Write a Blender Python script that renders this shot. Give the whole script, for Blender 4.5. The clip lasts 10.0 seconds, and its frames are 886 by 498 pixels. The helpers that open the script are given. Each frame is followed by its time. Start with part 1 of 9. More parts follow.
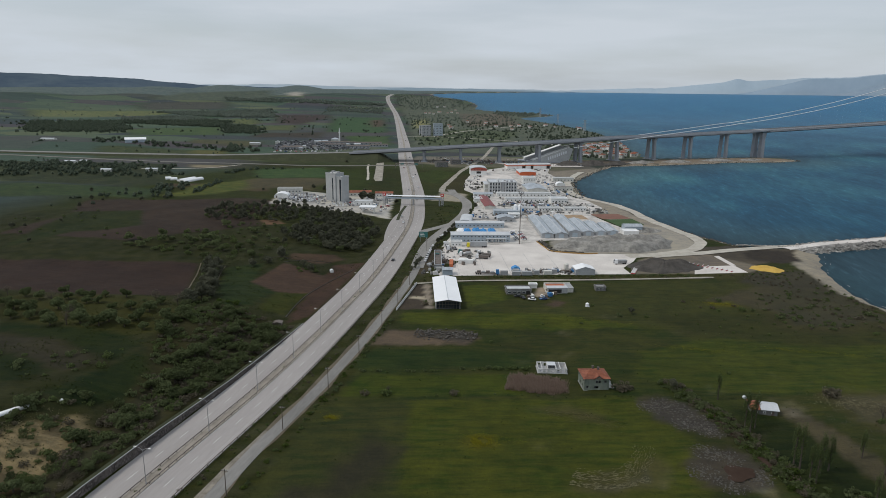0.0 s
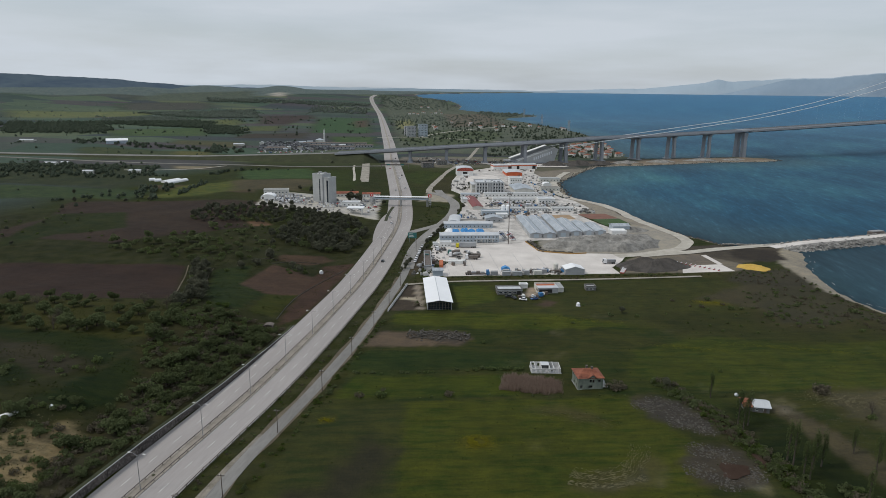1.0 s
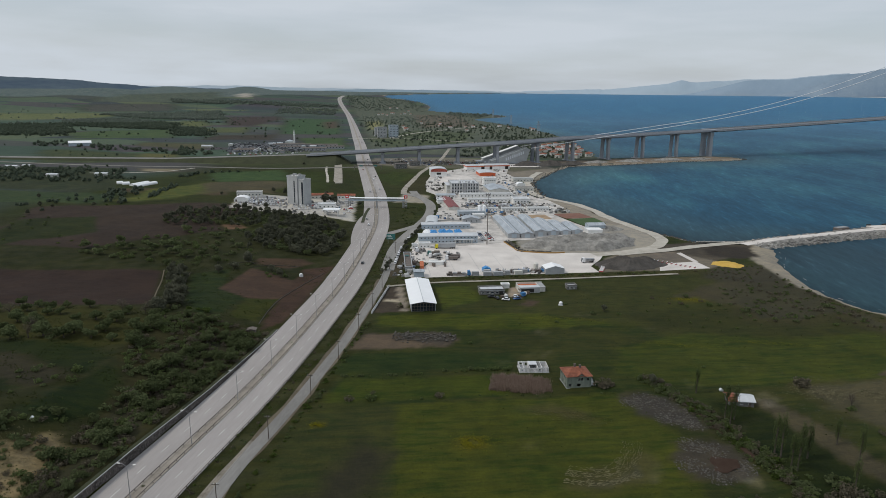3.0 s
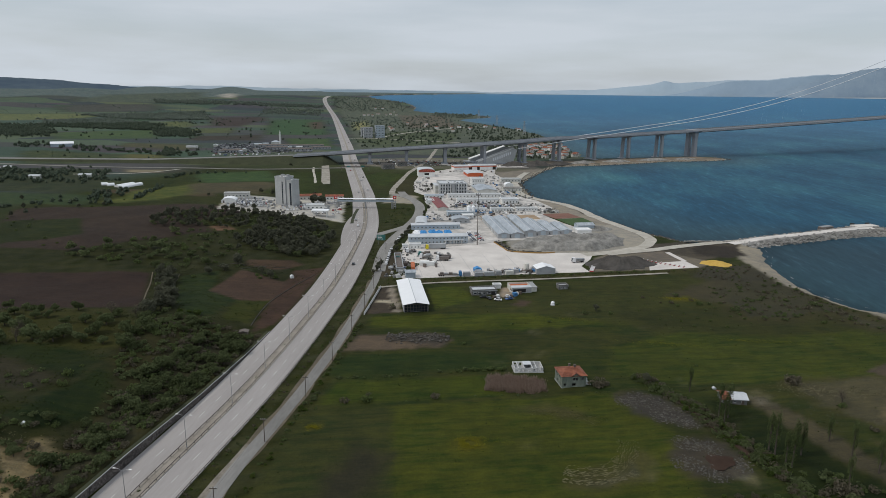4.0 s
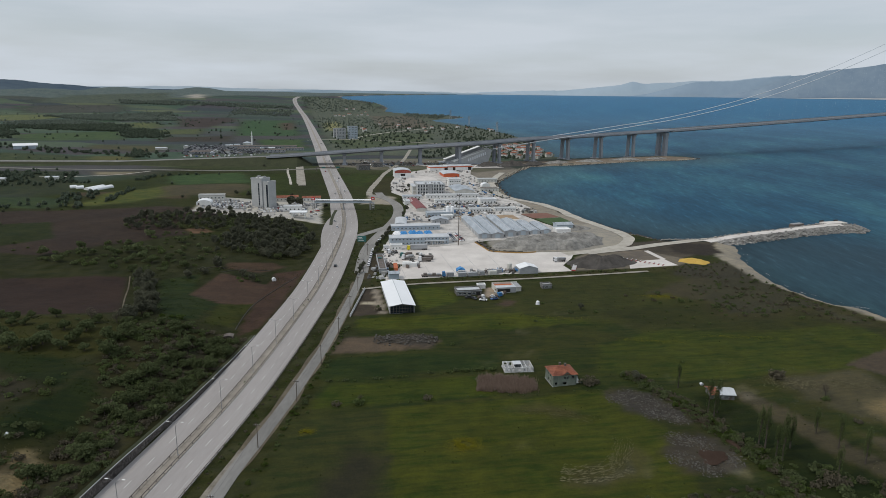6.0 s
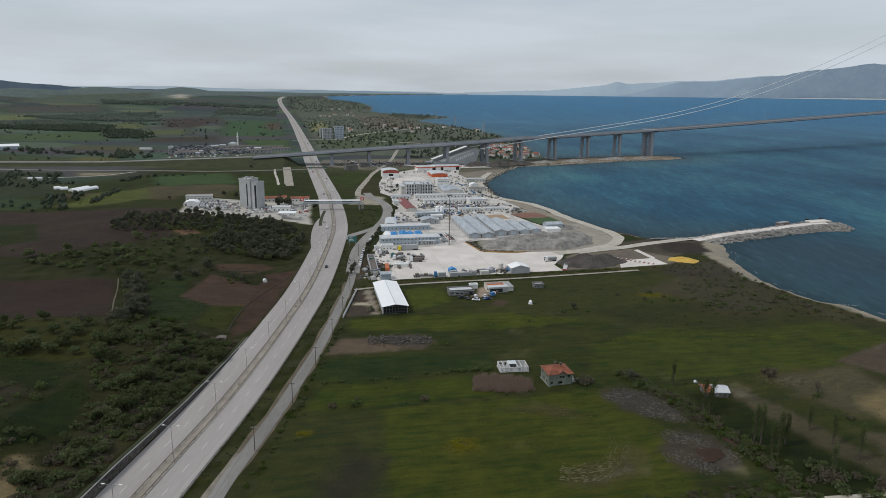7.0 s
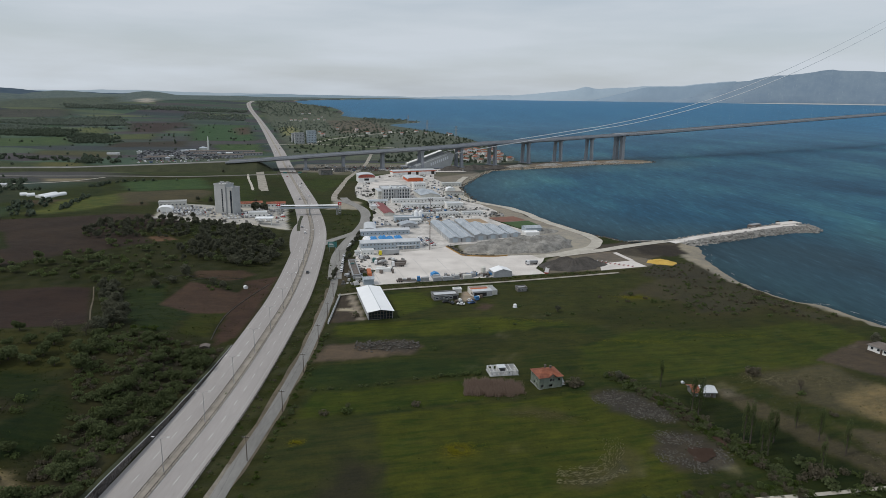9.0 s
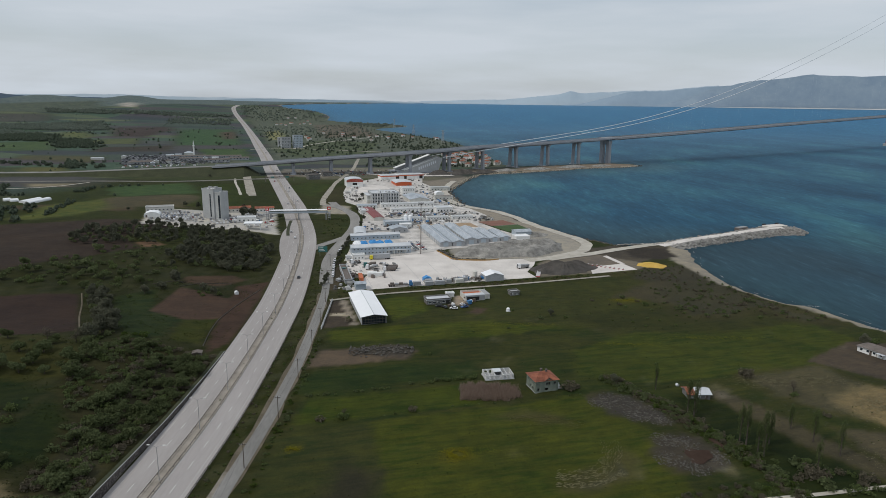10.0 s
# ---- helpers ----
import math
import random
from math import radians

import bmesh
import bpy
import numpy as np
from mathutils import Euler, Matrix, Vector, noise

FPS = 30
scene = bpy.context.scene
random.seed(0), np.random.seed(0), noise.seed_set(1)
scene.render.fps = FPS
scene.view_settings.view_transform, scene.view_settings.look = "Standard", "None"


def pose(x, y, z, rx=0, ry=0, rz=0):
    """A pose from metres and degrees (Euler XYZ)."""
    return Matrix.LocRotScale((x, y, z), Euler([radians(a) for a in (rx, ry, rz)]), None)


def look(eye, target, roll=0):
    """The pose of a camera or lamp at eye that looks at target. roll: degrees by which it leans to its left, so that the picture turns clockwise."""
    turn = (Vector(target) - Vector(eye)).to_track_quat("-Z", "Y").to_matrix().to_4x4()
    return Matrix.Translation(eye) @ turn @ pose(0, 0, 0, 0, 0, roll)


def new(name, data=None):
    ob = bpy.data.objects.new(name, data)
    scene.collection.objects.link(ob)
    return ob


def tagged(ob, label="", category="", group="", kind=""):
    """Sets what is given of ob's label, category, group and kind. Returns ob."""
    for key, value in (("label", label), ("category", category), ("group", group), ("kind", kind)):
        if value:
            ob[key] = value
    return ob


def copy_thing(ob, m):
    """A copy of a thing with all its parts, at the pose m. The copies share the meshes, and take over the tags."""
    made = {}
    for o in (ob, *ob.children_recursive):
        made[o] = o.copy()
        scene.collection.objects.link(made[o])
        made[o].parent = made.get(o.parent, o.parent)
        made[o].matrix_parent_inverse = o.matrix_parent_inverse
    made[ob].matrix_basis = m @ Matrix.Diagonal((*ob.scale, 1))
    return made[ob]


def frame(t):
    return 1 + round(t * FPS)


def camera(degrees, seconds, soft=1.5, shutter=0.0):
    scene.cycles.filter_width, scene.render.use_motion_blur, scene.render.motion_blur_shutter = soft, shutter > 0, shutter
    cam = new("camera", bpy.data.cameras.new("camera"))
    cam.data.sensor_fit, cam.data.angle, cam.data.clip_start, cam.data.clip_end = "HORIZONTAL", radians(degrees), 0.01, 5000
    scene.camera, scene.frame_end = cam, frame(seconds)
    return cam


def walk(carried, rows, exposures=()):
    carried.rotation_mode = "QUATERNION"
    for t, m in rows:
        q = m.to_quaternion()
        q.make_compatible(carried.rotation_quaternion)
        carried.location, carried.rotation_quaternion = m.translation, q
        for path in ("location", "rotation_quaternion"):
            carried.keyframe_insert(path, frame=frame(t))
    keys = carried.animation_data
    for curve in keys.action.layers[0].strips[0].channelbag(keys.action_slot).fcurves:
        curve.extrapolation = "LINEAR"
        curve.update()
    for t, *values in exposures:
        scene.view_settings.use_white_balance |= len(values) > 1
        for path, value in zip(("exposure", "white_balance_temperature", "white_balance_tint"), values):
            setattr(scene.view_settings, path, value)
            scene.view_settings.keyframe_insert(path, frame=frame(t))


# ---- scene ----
cam = camera(68.8, 10.0, soft=0.5)
PATH = [
    (0, (3.541, 0.37, 109.807), (3.162, 2.275, 109.33), 0.7),
    (0.5, (1.691, 0.273, 109.799), (1.336, 2.183, 109.322), 0.7),
    (1, (-0.113, 0.145, 109.792), (-0.444, 2.059, 109.317), 0.7),
    (1.5, (-1.898, -0.011, 109.786), (-2.205, 1.907, 109.312), 0.7),
    (2, (-3.681, -0.147, 109.784), (-3.964, 1.775, 109.31), 0.8),
    (2.5, (-5.456, -0.251, 109.777), (-5.716, 1.675, 109.304), 0.7),
    (4, (-10.747, -0.574, 109.769), (-10.94, 1.36, 109.299), 0.7),
    (4.5, (-12.537, -0.609, 109.756), (-12.708, 1.327, 109.287), 0.7),
    (5, (-14.339, -0.612, 109.739), (-14.488, 1.327, 109.27), 0.7),
    (5.5, (-16.133, -0.557, 109.708), (-16.26, 1.383, 109.24), 0.7),
    (7, (-21.583, -0.211, 109.541), (-21.645, 1.733, 109.074), 0.7),
    (7.5, (-23.383, -0.069, 109.508), (-23.422, 1.875, 109.042), 0.7),
    (8, (-25.171, 0.081, 109.471), (-25.188, 2.026, 109.006), 0.7),
    (8.5, (-26.955, 0.271, 109.423), (-26.95, 2.218, 108.964), 0.8),
    (9, (-28.712, 0.443, 109.364), (-28.685, 2.391, 108.911), 0.8),
    (9.5, (-30.522, 0.619, 109.299), (-30.473, 2.568, 108.852), 0.7),
    (10, (-32.34, 0.849, 109.267), (-32.27, 2.799, 108.827), 0.8),
]
walk(cam, [(t, look(eye, target, roll)) for t, eye, target, roll in PATH])

# world: thin bright cloud over a blue sky, high sun from the left
SUN_AZ, SUN_EL = 112.0, 52.0      # degrees: from +y towards -x, and above the ground
w = bpy.data.worlds.new("sky")
scene.world = w
w.use_nodes = True
wn, wl = w.node_tree.nodes, w.node_tree.links
sky = wn.new("ShaderNodeTexSky")
sky.sky_type, sky.sun_disc = "NISHITA", False
sky.sun_elevation, sky.sun_rotation = radians(SUN_EL), radians(-SUN_AZ)
sky.dust_density, sky.air_density = 2.0, 1.0
wc = wn.new("ShaderNodeTexCoord")
wm = wn.new("ShaderNodeMapping")
wm.inputs["Scale"].default_value = (1.0, 1.6, 7.5)
wnoise = wn.new("ShaderNodeTexNoise")
wnoise.inputs["Scale"].default_value, wnoise.inputs["Detail"].default_value = 2.2, 7.0
wnoise.inputs["Roughness"].default_value = 0.5
wr = wn.new("ShaderNodeValToRGB")
wr.color_ramp.elements[0].position, wr.color_ramp.elements[0].color = 0.40, (0.66, 0.66, 0.66, 1)
wr.color_ramp.elements[1].position, wr.color_ramp.elements[1].color = 0.62, (1, 1, 1, 1)
wmix = wn.new("ShaderNodeMix")
wmix.data_type = "RGBA"
wmix.inputs[7].default_value = (5.75, 6.3, 6.9, 1)
wl.new(wc.outputs["Generated"], wm.inputs[0])
wl.new(wm.outputs[0], wnoise.inputs["Vector"])
wl.new(wnoise.outputs[0], wr.inputs[0])
wl.new(wr.outputs[0], wmix.inputs[0])
wl.new(sky.outputs[0], wmix.inputs[6])
wl.new(wmix.outputs[2], wn["Background"].inputs[0])
wn["Background"].inputs[1].default_value = 0.1

sun = new("sun", bpy.data.lights.new("sun", "SUN"))
sun.data.energy, sun.data.angle, sun.data.color = 1.45, radians(12.0), (1.0, 0.95, 0.87)
_az, _el = radians(SUN_AZ), radians(SUN_EL)
sun.matrix_world = look((-900 * math.sin(_az), 900 * math.cos(_az), 900 * math.tan(_el)), (0, 0, 0))


# ---------------------------------------------------------------- materials
def ramp(nt, fac, stops):
    r = nt.nodes.new("ShaderNodeValToRGB")
    e = r.color_ramp.elements
    e[0].position, e[0].color = stops[0][0], (*stops[0][1], 1)
    e[1].position, e[1].color = stops[-1][0], (*stops[-1][1], 1)
    for p, c in stops[1:-1]:
        k = e.new(p)
        k.color = (*c, 1)
    nt.links.new(fac, r.inputs[0])
    return r.outputs[0]


def noise_tex(nt, vec, size, detail=4.0, rough=0.55):
    n = nt.nodes.new("ShaderNodeTexNoise")
    n.inputs["Scale"].default_value = 1.0 / size
    n.inputs["Detail"].default_value, n.inputs["Roughness"].default_value = detail, rough
    nt.links.new(vec, n.inputs["Vector"])
    return n.outputs[0]


def mixc(nt, a, b, fac, kind="MIX"):
    m = nt.nodes.new("ShaderNodeMix")
    m.data_type, m.blend_type = "RGBA", kind
    for sock, v in ((m.inputs[6], a), (m.inputs[7], b)):
        if isinstance(v, tuple):
            sock.default_value = (*v, 1)
        else:
            nt.links.new(v, sock)
    if isinstance(fac, (int, float)):
        m.inputs[0].default_value = fac
    else:
        nt.links.new(fac, m.inputs[0])
    return m.outputs[2]


def math_n(nt, op, a, b=0.0):
    m = nt.nodes.new("ShaderNodeMath")
    m.operation = op
    for sock, v in ((m.inputs[0], a), (m.inputs[1], b)):
        if isinstance(v, (int, float)):
            sock.default_value = v
        else:
            nt.links.new(v, sock)
    return m.outputs[0]


def base_mat(name, rough=0.8, metal=0.0, spec=0.3):
    m = bpy.data.materials.new(name)
    m.use_nodes = True
    b = m.node_tree.nodes["Principled BSDF"]
    b.inputs["Roughness"].default_value = rough
    b.inputs["Metallic"].default_value = metal
    b.inputs["Specular IOR Level"].default_value = spec
    g = m.node_tree.nodes.new("ShaderNodeNewGeometry")
    return m, m.node_tree, b, g


def surf(name, c1, c2, fine=0.4, coarse=6.0, rough=0.85, metal=0.0, bump=0.0, spec=0.3, vary=0.0, streak=None):
    """A weathered surface: two colours mixed by a coarse and a fine noise in world space."""
    m, nt, b, g = base_mat(name, rough, metal, spec)
    vec = g.outputs["Position"]
    if streak:
        mp = nt.nodes.new("ShaderNodeMapping")
        mp.inputs["Scale"].default_value = streak
        nt.links.new(vec, mp.inputs[0])
        vec = mp.outputs[0]
    big, small = noise_tex(nt, vec, coarse, 3.0), noise_tex(nt, vec, fine, 5.0, 0.65)
    f = math_n(nt, "ADD", math_n(nt, "MULTIPLY", big, 0.6), math_n(nt, "MULTIPLY", small, 0.4))
    col = ramp(nt, f, [(0.34, c1), (0.66, c2)])
    if vary:
        oi = nt.nodes.new("ShaderNodeObjectInfo")
        v = ramp(nt, oi.outputs["Random"], [(0.0, (1 - vary,) * 3), (1.0, (1.0,) * 3)])
        col = mixc(nt, col, v, 1.0, "MULTIPLY")
    nt.links.new(col, b.inputs["Base Color"])
    if bump:
        bp = nt.nodes.new("ShaderNodeBump")
        bp.inputs["Strength"].default_value, bp.inputs["Distance"].default_value = bump, fine
        nt.links.new(small, bp.inputs["Height"])
        nt.links.new(bp.outputs[0], b.inputs["Normal"])
    return m


def leaf_mat(name, c1, c2, c3):
    m, nt, b, g = base_mat(name, 0.85, 0, 0.06)
    oi = nt.nodes.new("ShaderNodeObjectInfo")
    f = math_n(nt, "ADD", math_n(nt, "MULTIPLY", g.outputs["Random Per Island"], 0.55), math_n(nt, "MULTIPLY", oi.outputs["Random"], 0.45))
    col = ramp(nt, f, [(0.1, c1), (0.5, c2), (0.9, c3)])
    nt.links.new(col, b.inputs["Base Color"])
    lit, both = nt.nodes.new("ShaderNodeBsdfTranslucent"), nt.nodes.new("ShaderNodeMixShader")
    nt.links.new(col, lit.inputs["Color"])
    both.inputs[0].default_value = 0.45
    nt.links.new(b.outputs[0], both.inputs[1])
    nt.links.new(lit.outputs[0], both.inputs[2])
    nt.links.new(both.outputs[0], nt.nodes["Material Output"].inputs["Surface"])
    return m


def masonry(name, c1, c2, size):
    """Rough field stones with dark joints, each of its own tone."""
    m, nt, b, g = base_mat(name, 0.95, 0, 0.2)
    tex = nt.nodes.new("ShaderNodeTexVoronoi")
    tex.inputs["Scale"].default_value = 1.0 / size
    nt.links.new(g.outputs["Position"], tex.inputs["Vector"])
    sp = nt.nodes.new("ShaderNodeSeparateColor")
    nt.links.new(tex.outputs["Color"], sp.inputs[0])
    stone = ramp(nt, sp.outputs[0], [(0.0, c1), (0.7, tuple(0.5 * (a + d) for a, d in zip(c1, c2))), (1.0, c2)])
    joint = ramp(nt, tex.outputs["Distance"], [(0.45, (1.0, 1.0, 1.0)), (0.75, (0.5, 0.5, 0.5))])
    grime = ramp(nt, noise_tex(nt, g.outputs["Position"], 5.0, 4), [(0.35, (0.75, 0.75, 0.75)), (0.65, (1.15, 1.12, 1.1))])
    nt.links.new(mixc(nt, mixc(nt, stone, joint, 1.0, "MULTIPLY"), grime, 1.0, "MULTIPLY"), b.inputs["Base Color"])
    bp = nt.nodes.new("ShaderNodeBump")
    bp.invert = True
    bp.inputs["Strength"].default_value, bp.inputs["Distance"].default_value = 0.8, 0.12
    nt.links.new(tex.outputs["Distance"], bp.inputs["Height"])
    nt.links.new(bp.outputs[0], b.inputs["Normal"])
    return m


M = {}
M["asphalt_pale"] = surf("worn pale asphalt", (0.285, 0.264, 0.252), (0.365, 0.340, 0.326), 0.8, 14, 0.9, bump=0.1, streak=(1.0, 0.12, 1.0))
M["asphalt_old"] = surf("old asphalt", (0.18, 0.172, 0.16), (0.295, 0.285, 0.268), 0.8, 9, 0.9, bump=0.15, streak=(1.0, 0.2, 1.0))
M["asphalt_service"] = surf("worn service road asphalt", (0.15, 0.145, 0.135), (0.25, 0.242, 0.228), 0.8, 9, 0.9, bump=0.15, streak=(1.0, 0.2, 1.0))
M["track"] = surf("dusty track", (0.34, 0.31, 0.26), (0.52, 0.49, 0.43), 0.7, 7, 0.95, bump=0.3)
M["median"] = surf("median gravel and earth", (0.20, 0.175, 0.145), (0.36, 0.325, 0.28), 0.7, 6, 0.95, bump=0.3)
M["paint"] = surf("road paint", (0.50, 0.49, 0.47), (0.66, 0.65, 0.63), 0.3, 3, 0.7)
M["paint_worn"] = surf("worn edge paint", (0.33, 0.315, 0.30), (0.52, 0.505, 0.48), 0.5, 4, 0.8)
M["concrete"] = surf("yard concrete", (0.50, 0.462, 0.428), (0.70, 0.655, 0.61), 0.9, 16, 0.88, bump=0.08)
M["concrete_grey"] = surf("grey concrete", (0.26, 0.265, 0.27), (0.38, 0.385, 0.39), 0.6, 8, 0.85, bump=0.1)
M["concrete_bridge"] = surf("viaduct concrete", (0.25, 0.265, 0.29), (0.36, 0.375, 0.40), 0.8, 12, 0.85, streak=(1, 1, 0.25))
M["steel_grey"] = surf("galvanised steel", (0.28, 0.285, 0.29), (0.42, 0.425, 0.43), 0.3, 2, 0.5, 0.6)
M["rail_rust"] = surf("weathered guard rail", (0.10, 0.082, 0.072), (0.22, 0.19, 0.17), 0.3, 3, 0.6, 0.2)
M["stone_wall"] = masonry("dark stone masonry", (0.075, 0.066, 0.062), (0.19, 0.172, 0.16), 0.55)
M["white_sheet"] = surf("white sheet roofing", (0.78, 0.79, 0.80), (0.86, 0.87, 0.88), 0.5, 9, 0.45, spec=0.4)
M["white_wall"] = surf("white render", (0.66, 0.66, 0.64), (0.82, 0.82, 0.80), 0.5, 5, 0.85, streak=(1, 1, 0.3))
M["aged_white"] = surf("stained white render", (0.36, 0.36, 0.35), (0.66, 0.66, 0.645), 0.8, 3.0, 0.9, streak=(1, 1, 0.4))
M["cream_wall"] = surf("pale plaster", (0.50, 0.49, 0.45), (0.66, 0.65, 0.60), 0.5, 5, 0.85, streak=(1, 1, 0.3))
M["green_wall"] = surf("grey-green plaster", (0.10, 0.125, 0.10), (0.24, 0.26, 0.215), 0.7, 3, 0.9, bump=0.2, streak=(1, 1, 0.35))
M["grey_wall"] = surf("grey cladding", (0.30, 0.31, 0.32), (0.42, 0.43, 0.44), 0.5, 5, 0.7)
M["grey_roof"] = surf("grey sheet roofing", (0.27, 0.305, 0.34), (0.50, 0.535, 0.57), 0.8, 5, 0.5, 0.2, streak=(1, 0.3, 1))
M["pale_roof"] = surf("pale grey roofing", (0.44, 0.46, 0.48), (0.58, 0.60, 0.62), 0.5, 6, 0.55, streak=(1, 0.3, 1))
M["tile_red"] = surf("red clay tiles", (0.13, 0.050, 0.034), (0.36, 0.130, 0.075), 0.9, 3, 0.85, bump=0.6)
M["roof_maroon"] = surf("maroon sheet roofing", (0.17, 0.045, 0.045), (0.25, 0.075, 0.07), 0.6, 4, 0.6)
M["orange_red"] = surf("orange-red cladding", (0.52, 0.10, 0.04), (0.62, 0.15, 0.06), 0.5, 4, 0.55)
M["red_panel"] = surf("red sign panel", (0.45, 0.03, 0.03), (0.55, 0.05, 0.045), 0.5, 4, 0.5)
M["sign_green"] = surf("road sign green", (0.03, 0.13, 0.12), (0.05, 0.17, 0.16), 0.5, 3, 0.4)
M["blue_tarp"] = surf("blue tarpaulin", (0.02, 0.16, 0.42), (0.08, 0.34, 0.68), 0.6, 2.0, 0.5, bump=0.5)
M["blue_paint"] = surf("blue machine paint", (0.03, 0.12, 0.30), (0.07, 0.22, 0.42), 0.4, 2.0, 0.5)
M["yellow_paint"] = surf("yellow vehicle paint", (0.60, 0.50, 0.02), (0.70, 0.60, 0.04), 0.4, 2.0, 0.4)
M["rust_orange"] = surf("rusty orange paint", (0.38, 0.10, 0.04), (0.52, 0.17, 0.08), 0.3, 1.5, 0.7)
M["cladding_blue"] = surf("blue-grey panel", (0.33, 0.39, 0.44), (0.44, 0.50, 0.55), 0.5, 5, 0.55)
M["glass_dark"] = surf("dark window glass", (0.015, 0.02, 0.028), (0.03, 0.04, 0.05), 1.0, 6, 0.12, spec=0.6)
M["dark_wall"] = surf("weather-stained wall", (0.10, 0.10, 0.095), (0.20, 0.195, 0.185), 0.4, 2.5, 0.9, streak=(1, 1, 0.4))
# Near-black colour that stands in for shade inside open bays and doorways.
M["opening_shade"] = surf("painted opening shade", (0.02, 0.02, 0.02), (0.04, 0.038, 0.035), 0.6, 3, 0.9)
M["wood_pole"] = surf("weathered timber", (0.07, 0.055, 0.045), (0.15, 0.12, 0.10), 0.15, 1.5, 0.9)
M["brown_roof"] = surf("brown bitumen roof", (0.10, 0.085, 0.075), (0.18, 0.155, 0.14), 0.5, 4, 0.9)
M["camp_ground"] = surf("worn camp paving", (0.31, 0.29, 0.268), (0.66, 0.625, 0.585), 2.2, 9, 0.9, bump=0.1)
M["red_band"] = surf("dull red cladding", (0.30, 0.065, 0.045), (0.38, 0.09, 0.06), 0.5, 4, 0.6)
M["stone_pale"] = surf("pale field stones", (0.085, 0.080, 0.072), (0.19, 0.18, 0.162), 0.5, 1.6, 0.95, vary=0.5)
M["leaf_grove"] = leaf_mat("grove leaves", (0.0885, 0.093, 0.066), (0.12, 0.124, 0.0864), (0.165, 0.166, 0.115))
M["deck_dark"] = surf("weathered bridge deck", (0.115, 0.125, 0.14), (0.19, 0.20, 0.215), 1.0, 12, 0.8)
M["tower_wall"] = surf("pale grey tower cladding", (0.34, 0.348, 0.348), (0.46, 0.468, 0.465), 1.2, 10, 0.7)
M["bank_grass"] = surf("grassy embankment", (0.030, 0.036, 0.018), (0.055, 0.060, 0.030), 1.5, 14, 0.95, bump=0.4)
M["dust"] = surf("dusty verge", (0.13, 0.115, 0.09), (0.30, 0.27, 0.225), 0.8, 5, 0.95, bump=0.3)
M["dust_pale"] = surf("pale dusty track", (0.20, 0.18, 0.145), (0.40, 0.37, 0.32), 0.9, 6, 0.95, bump=0.3)
# Distance haze is mixed into this leaf colour, paler than the nearer hedges.
M["hazed_leaf"] = leaf_mat("hazed distant foliage", (0.157, 0.186, 0.157), (0.193, 0.227, 0.186), (0.243, 0.272, 0.215))
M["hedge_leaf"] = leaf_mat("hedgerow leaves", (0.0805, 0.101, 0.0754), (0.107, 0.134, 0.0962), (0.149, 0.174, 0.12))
M["flower"] = leaf_mat("yellow meadow flowers", (0.136, 0.128, 0.0102), (0.23, 0.212, 0.0153), (0.357, 0.323, 0.0255))
M["gravel"] = surf("grey gravel heap", (0.135, 0.13, 0.12), (0.40, 0.385, 0.355), 2.2, 7, 0.95, bump=0.9)
M["soil_dark"] = surf("dark tipped soil", (0.05, 0.046, 0.042), (0.11, 0.10, 0.09), 0.6, 6, 0.95, bump=0.6)
M["mesh_orange"] = surf("faded orange mesh", (0.26, 0.15, 0.05), (0.40, 0.24, 0.08), 0.5, 3, 0.8)
M["sand_yellow"] = surf("yellow sand", (0.48, 0.30, 0.06), (0.62, 0.42, 0.11), 0.6, 4, 0.95, bump=0.4)
M["soil_red"] = surf("reddish bare soil", (0.26, 0.18, 0.11), (0.40, 0.30, 0.20), 0.6, 5, 0.95, bump=0.3)
M["court_red"] = surf("red sports court", (0.16, 0.080, 0.060), (0.23, 0.115, 0.085), 0.9, 8, 0.9)
M["court_green"] = surf("green pitch", (0.035, 0.072, 0.022), (0.060, 0.100, 0.036), 0.9, 8, 0.9)
M["rock"] = surf("armour rock", (0.24, 0.23, 0.21), (0.62, 0.60, 0.56), 0.8, 1.6, 0.9, bump=0.6, vary=0.45)
M["rubble"] = surf("stone rubble", (0.032, 0.029, 0.026), (0.12, 0.11, 0.095), 0.7, 2.0, 0.95, bump=0.5, vary=0.4)
M["mud_water"] = surf("muddy standing water", (0.036, 0.022, 0.016), (0.058, 0.038, 0.028), 2.0, 9, 0.7, spec=0.05)
M["tyre"] = surf("tyre rubber", (0.02, 0.02, 0.02), (0.04, 0.04, 0.04), 0.2, 1, 0.9)
M["maroon_steel"] = surf("maroon bridge steel", (0.16, 0.05, 0.065), (0.20, 0.07, 0.08), 1.5, 12, 0.6)
M["cable_white"] = surf("pale cable wrap", (0.62, 0.64, 0.66), (0.72, 0.74, 0.76), 1.5, 12, 0.5)
for key, c in (("car_white", 0.78), ("car_silver", 0.45), ("car_dark", 0.035)):
    M[key] = surf(key.replace("_", " ") + " paint", (c * 0.94,) * 3, (c, c, c * 1.01), 0.5, 2, 0.3, spec=0.5)
M["car_red"] = surf("car red paint", (0.33, 0.03, 0.03), (0.38, 0.05, 0.04), 0.5, 2, 0.3, spec=0.5)
M["car_blue"] = surf("car blue paint", (0.04, 0.09, 0.22), (0.06, 0.12, 0.27), 0.5, 2, 0.3, spec=0.5)
M["leaf_dark"] = leaf_mat("dark green leaves", (0.0678, 0.0881, 0.0351), (0.104, 0.134, 0.0507), (0.152, 0.188, 0.0754))
M["leaf_olive"] = leaf_mat("olive grey-green leaves", (0.066, 0.0815, 0.0364), (0.0972, 0.119, 0.0533), (0.137, 0.163, 0.078))
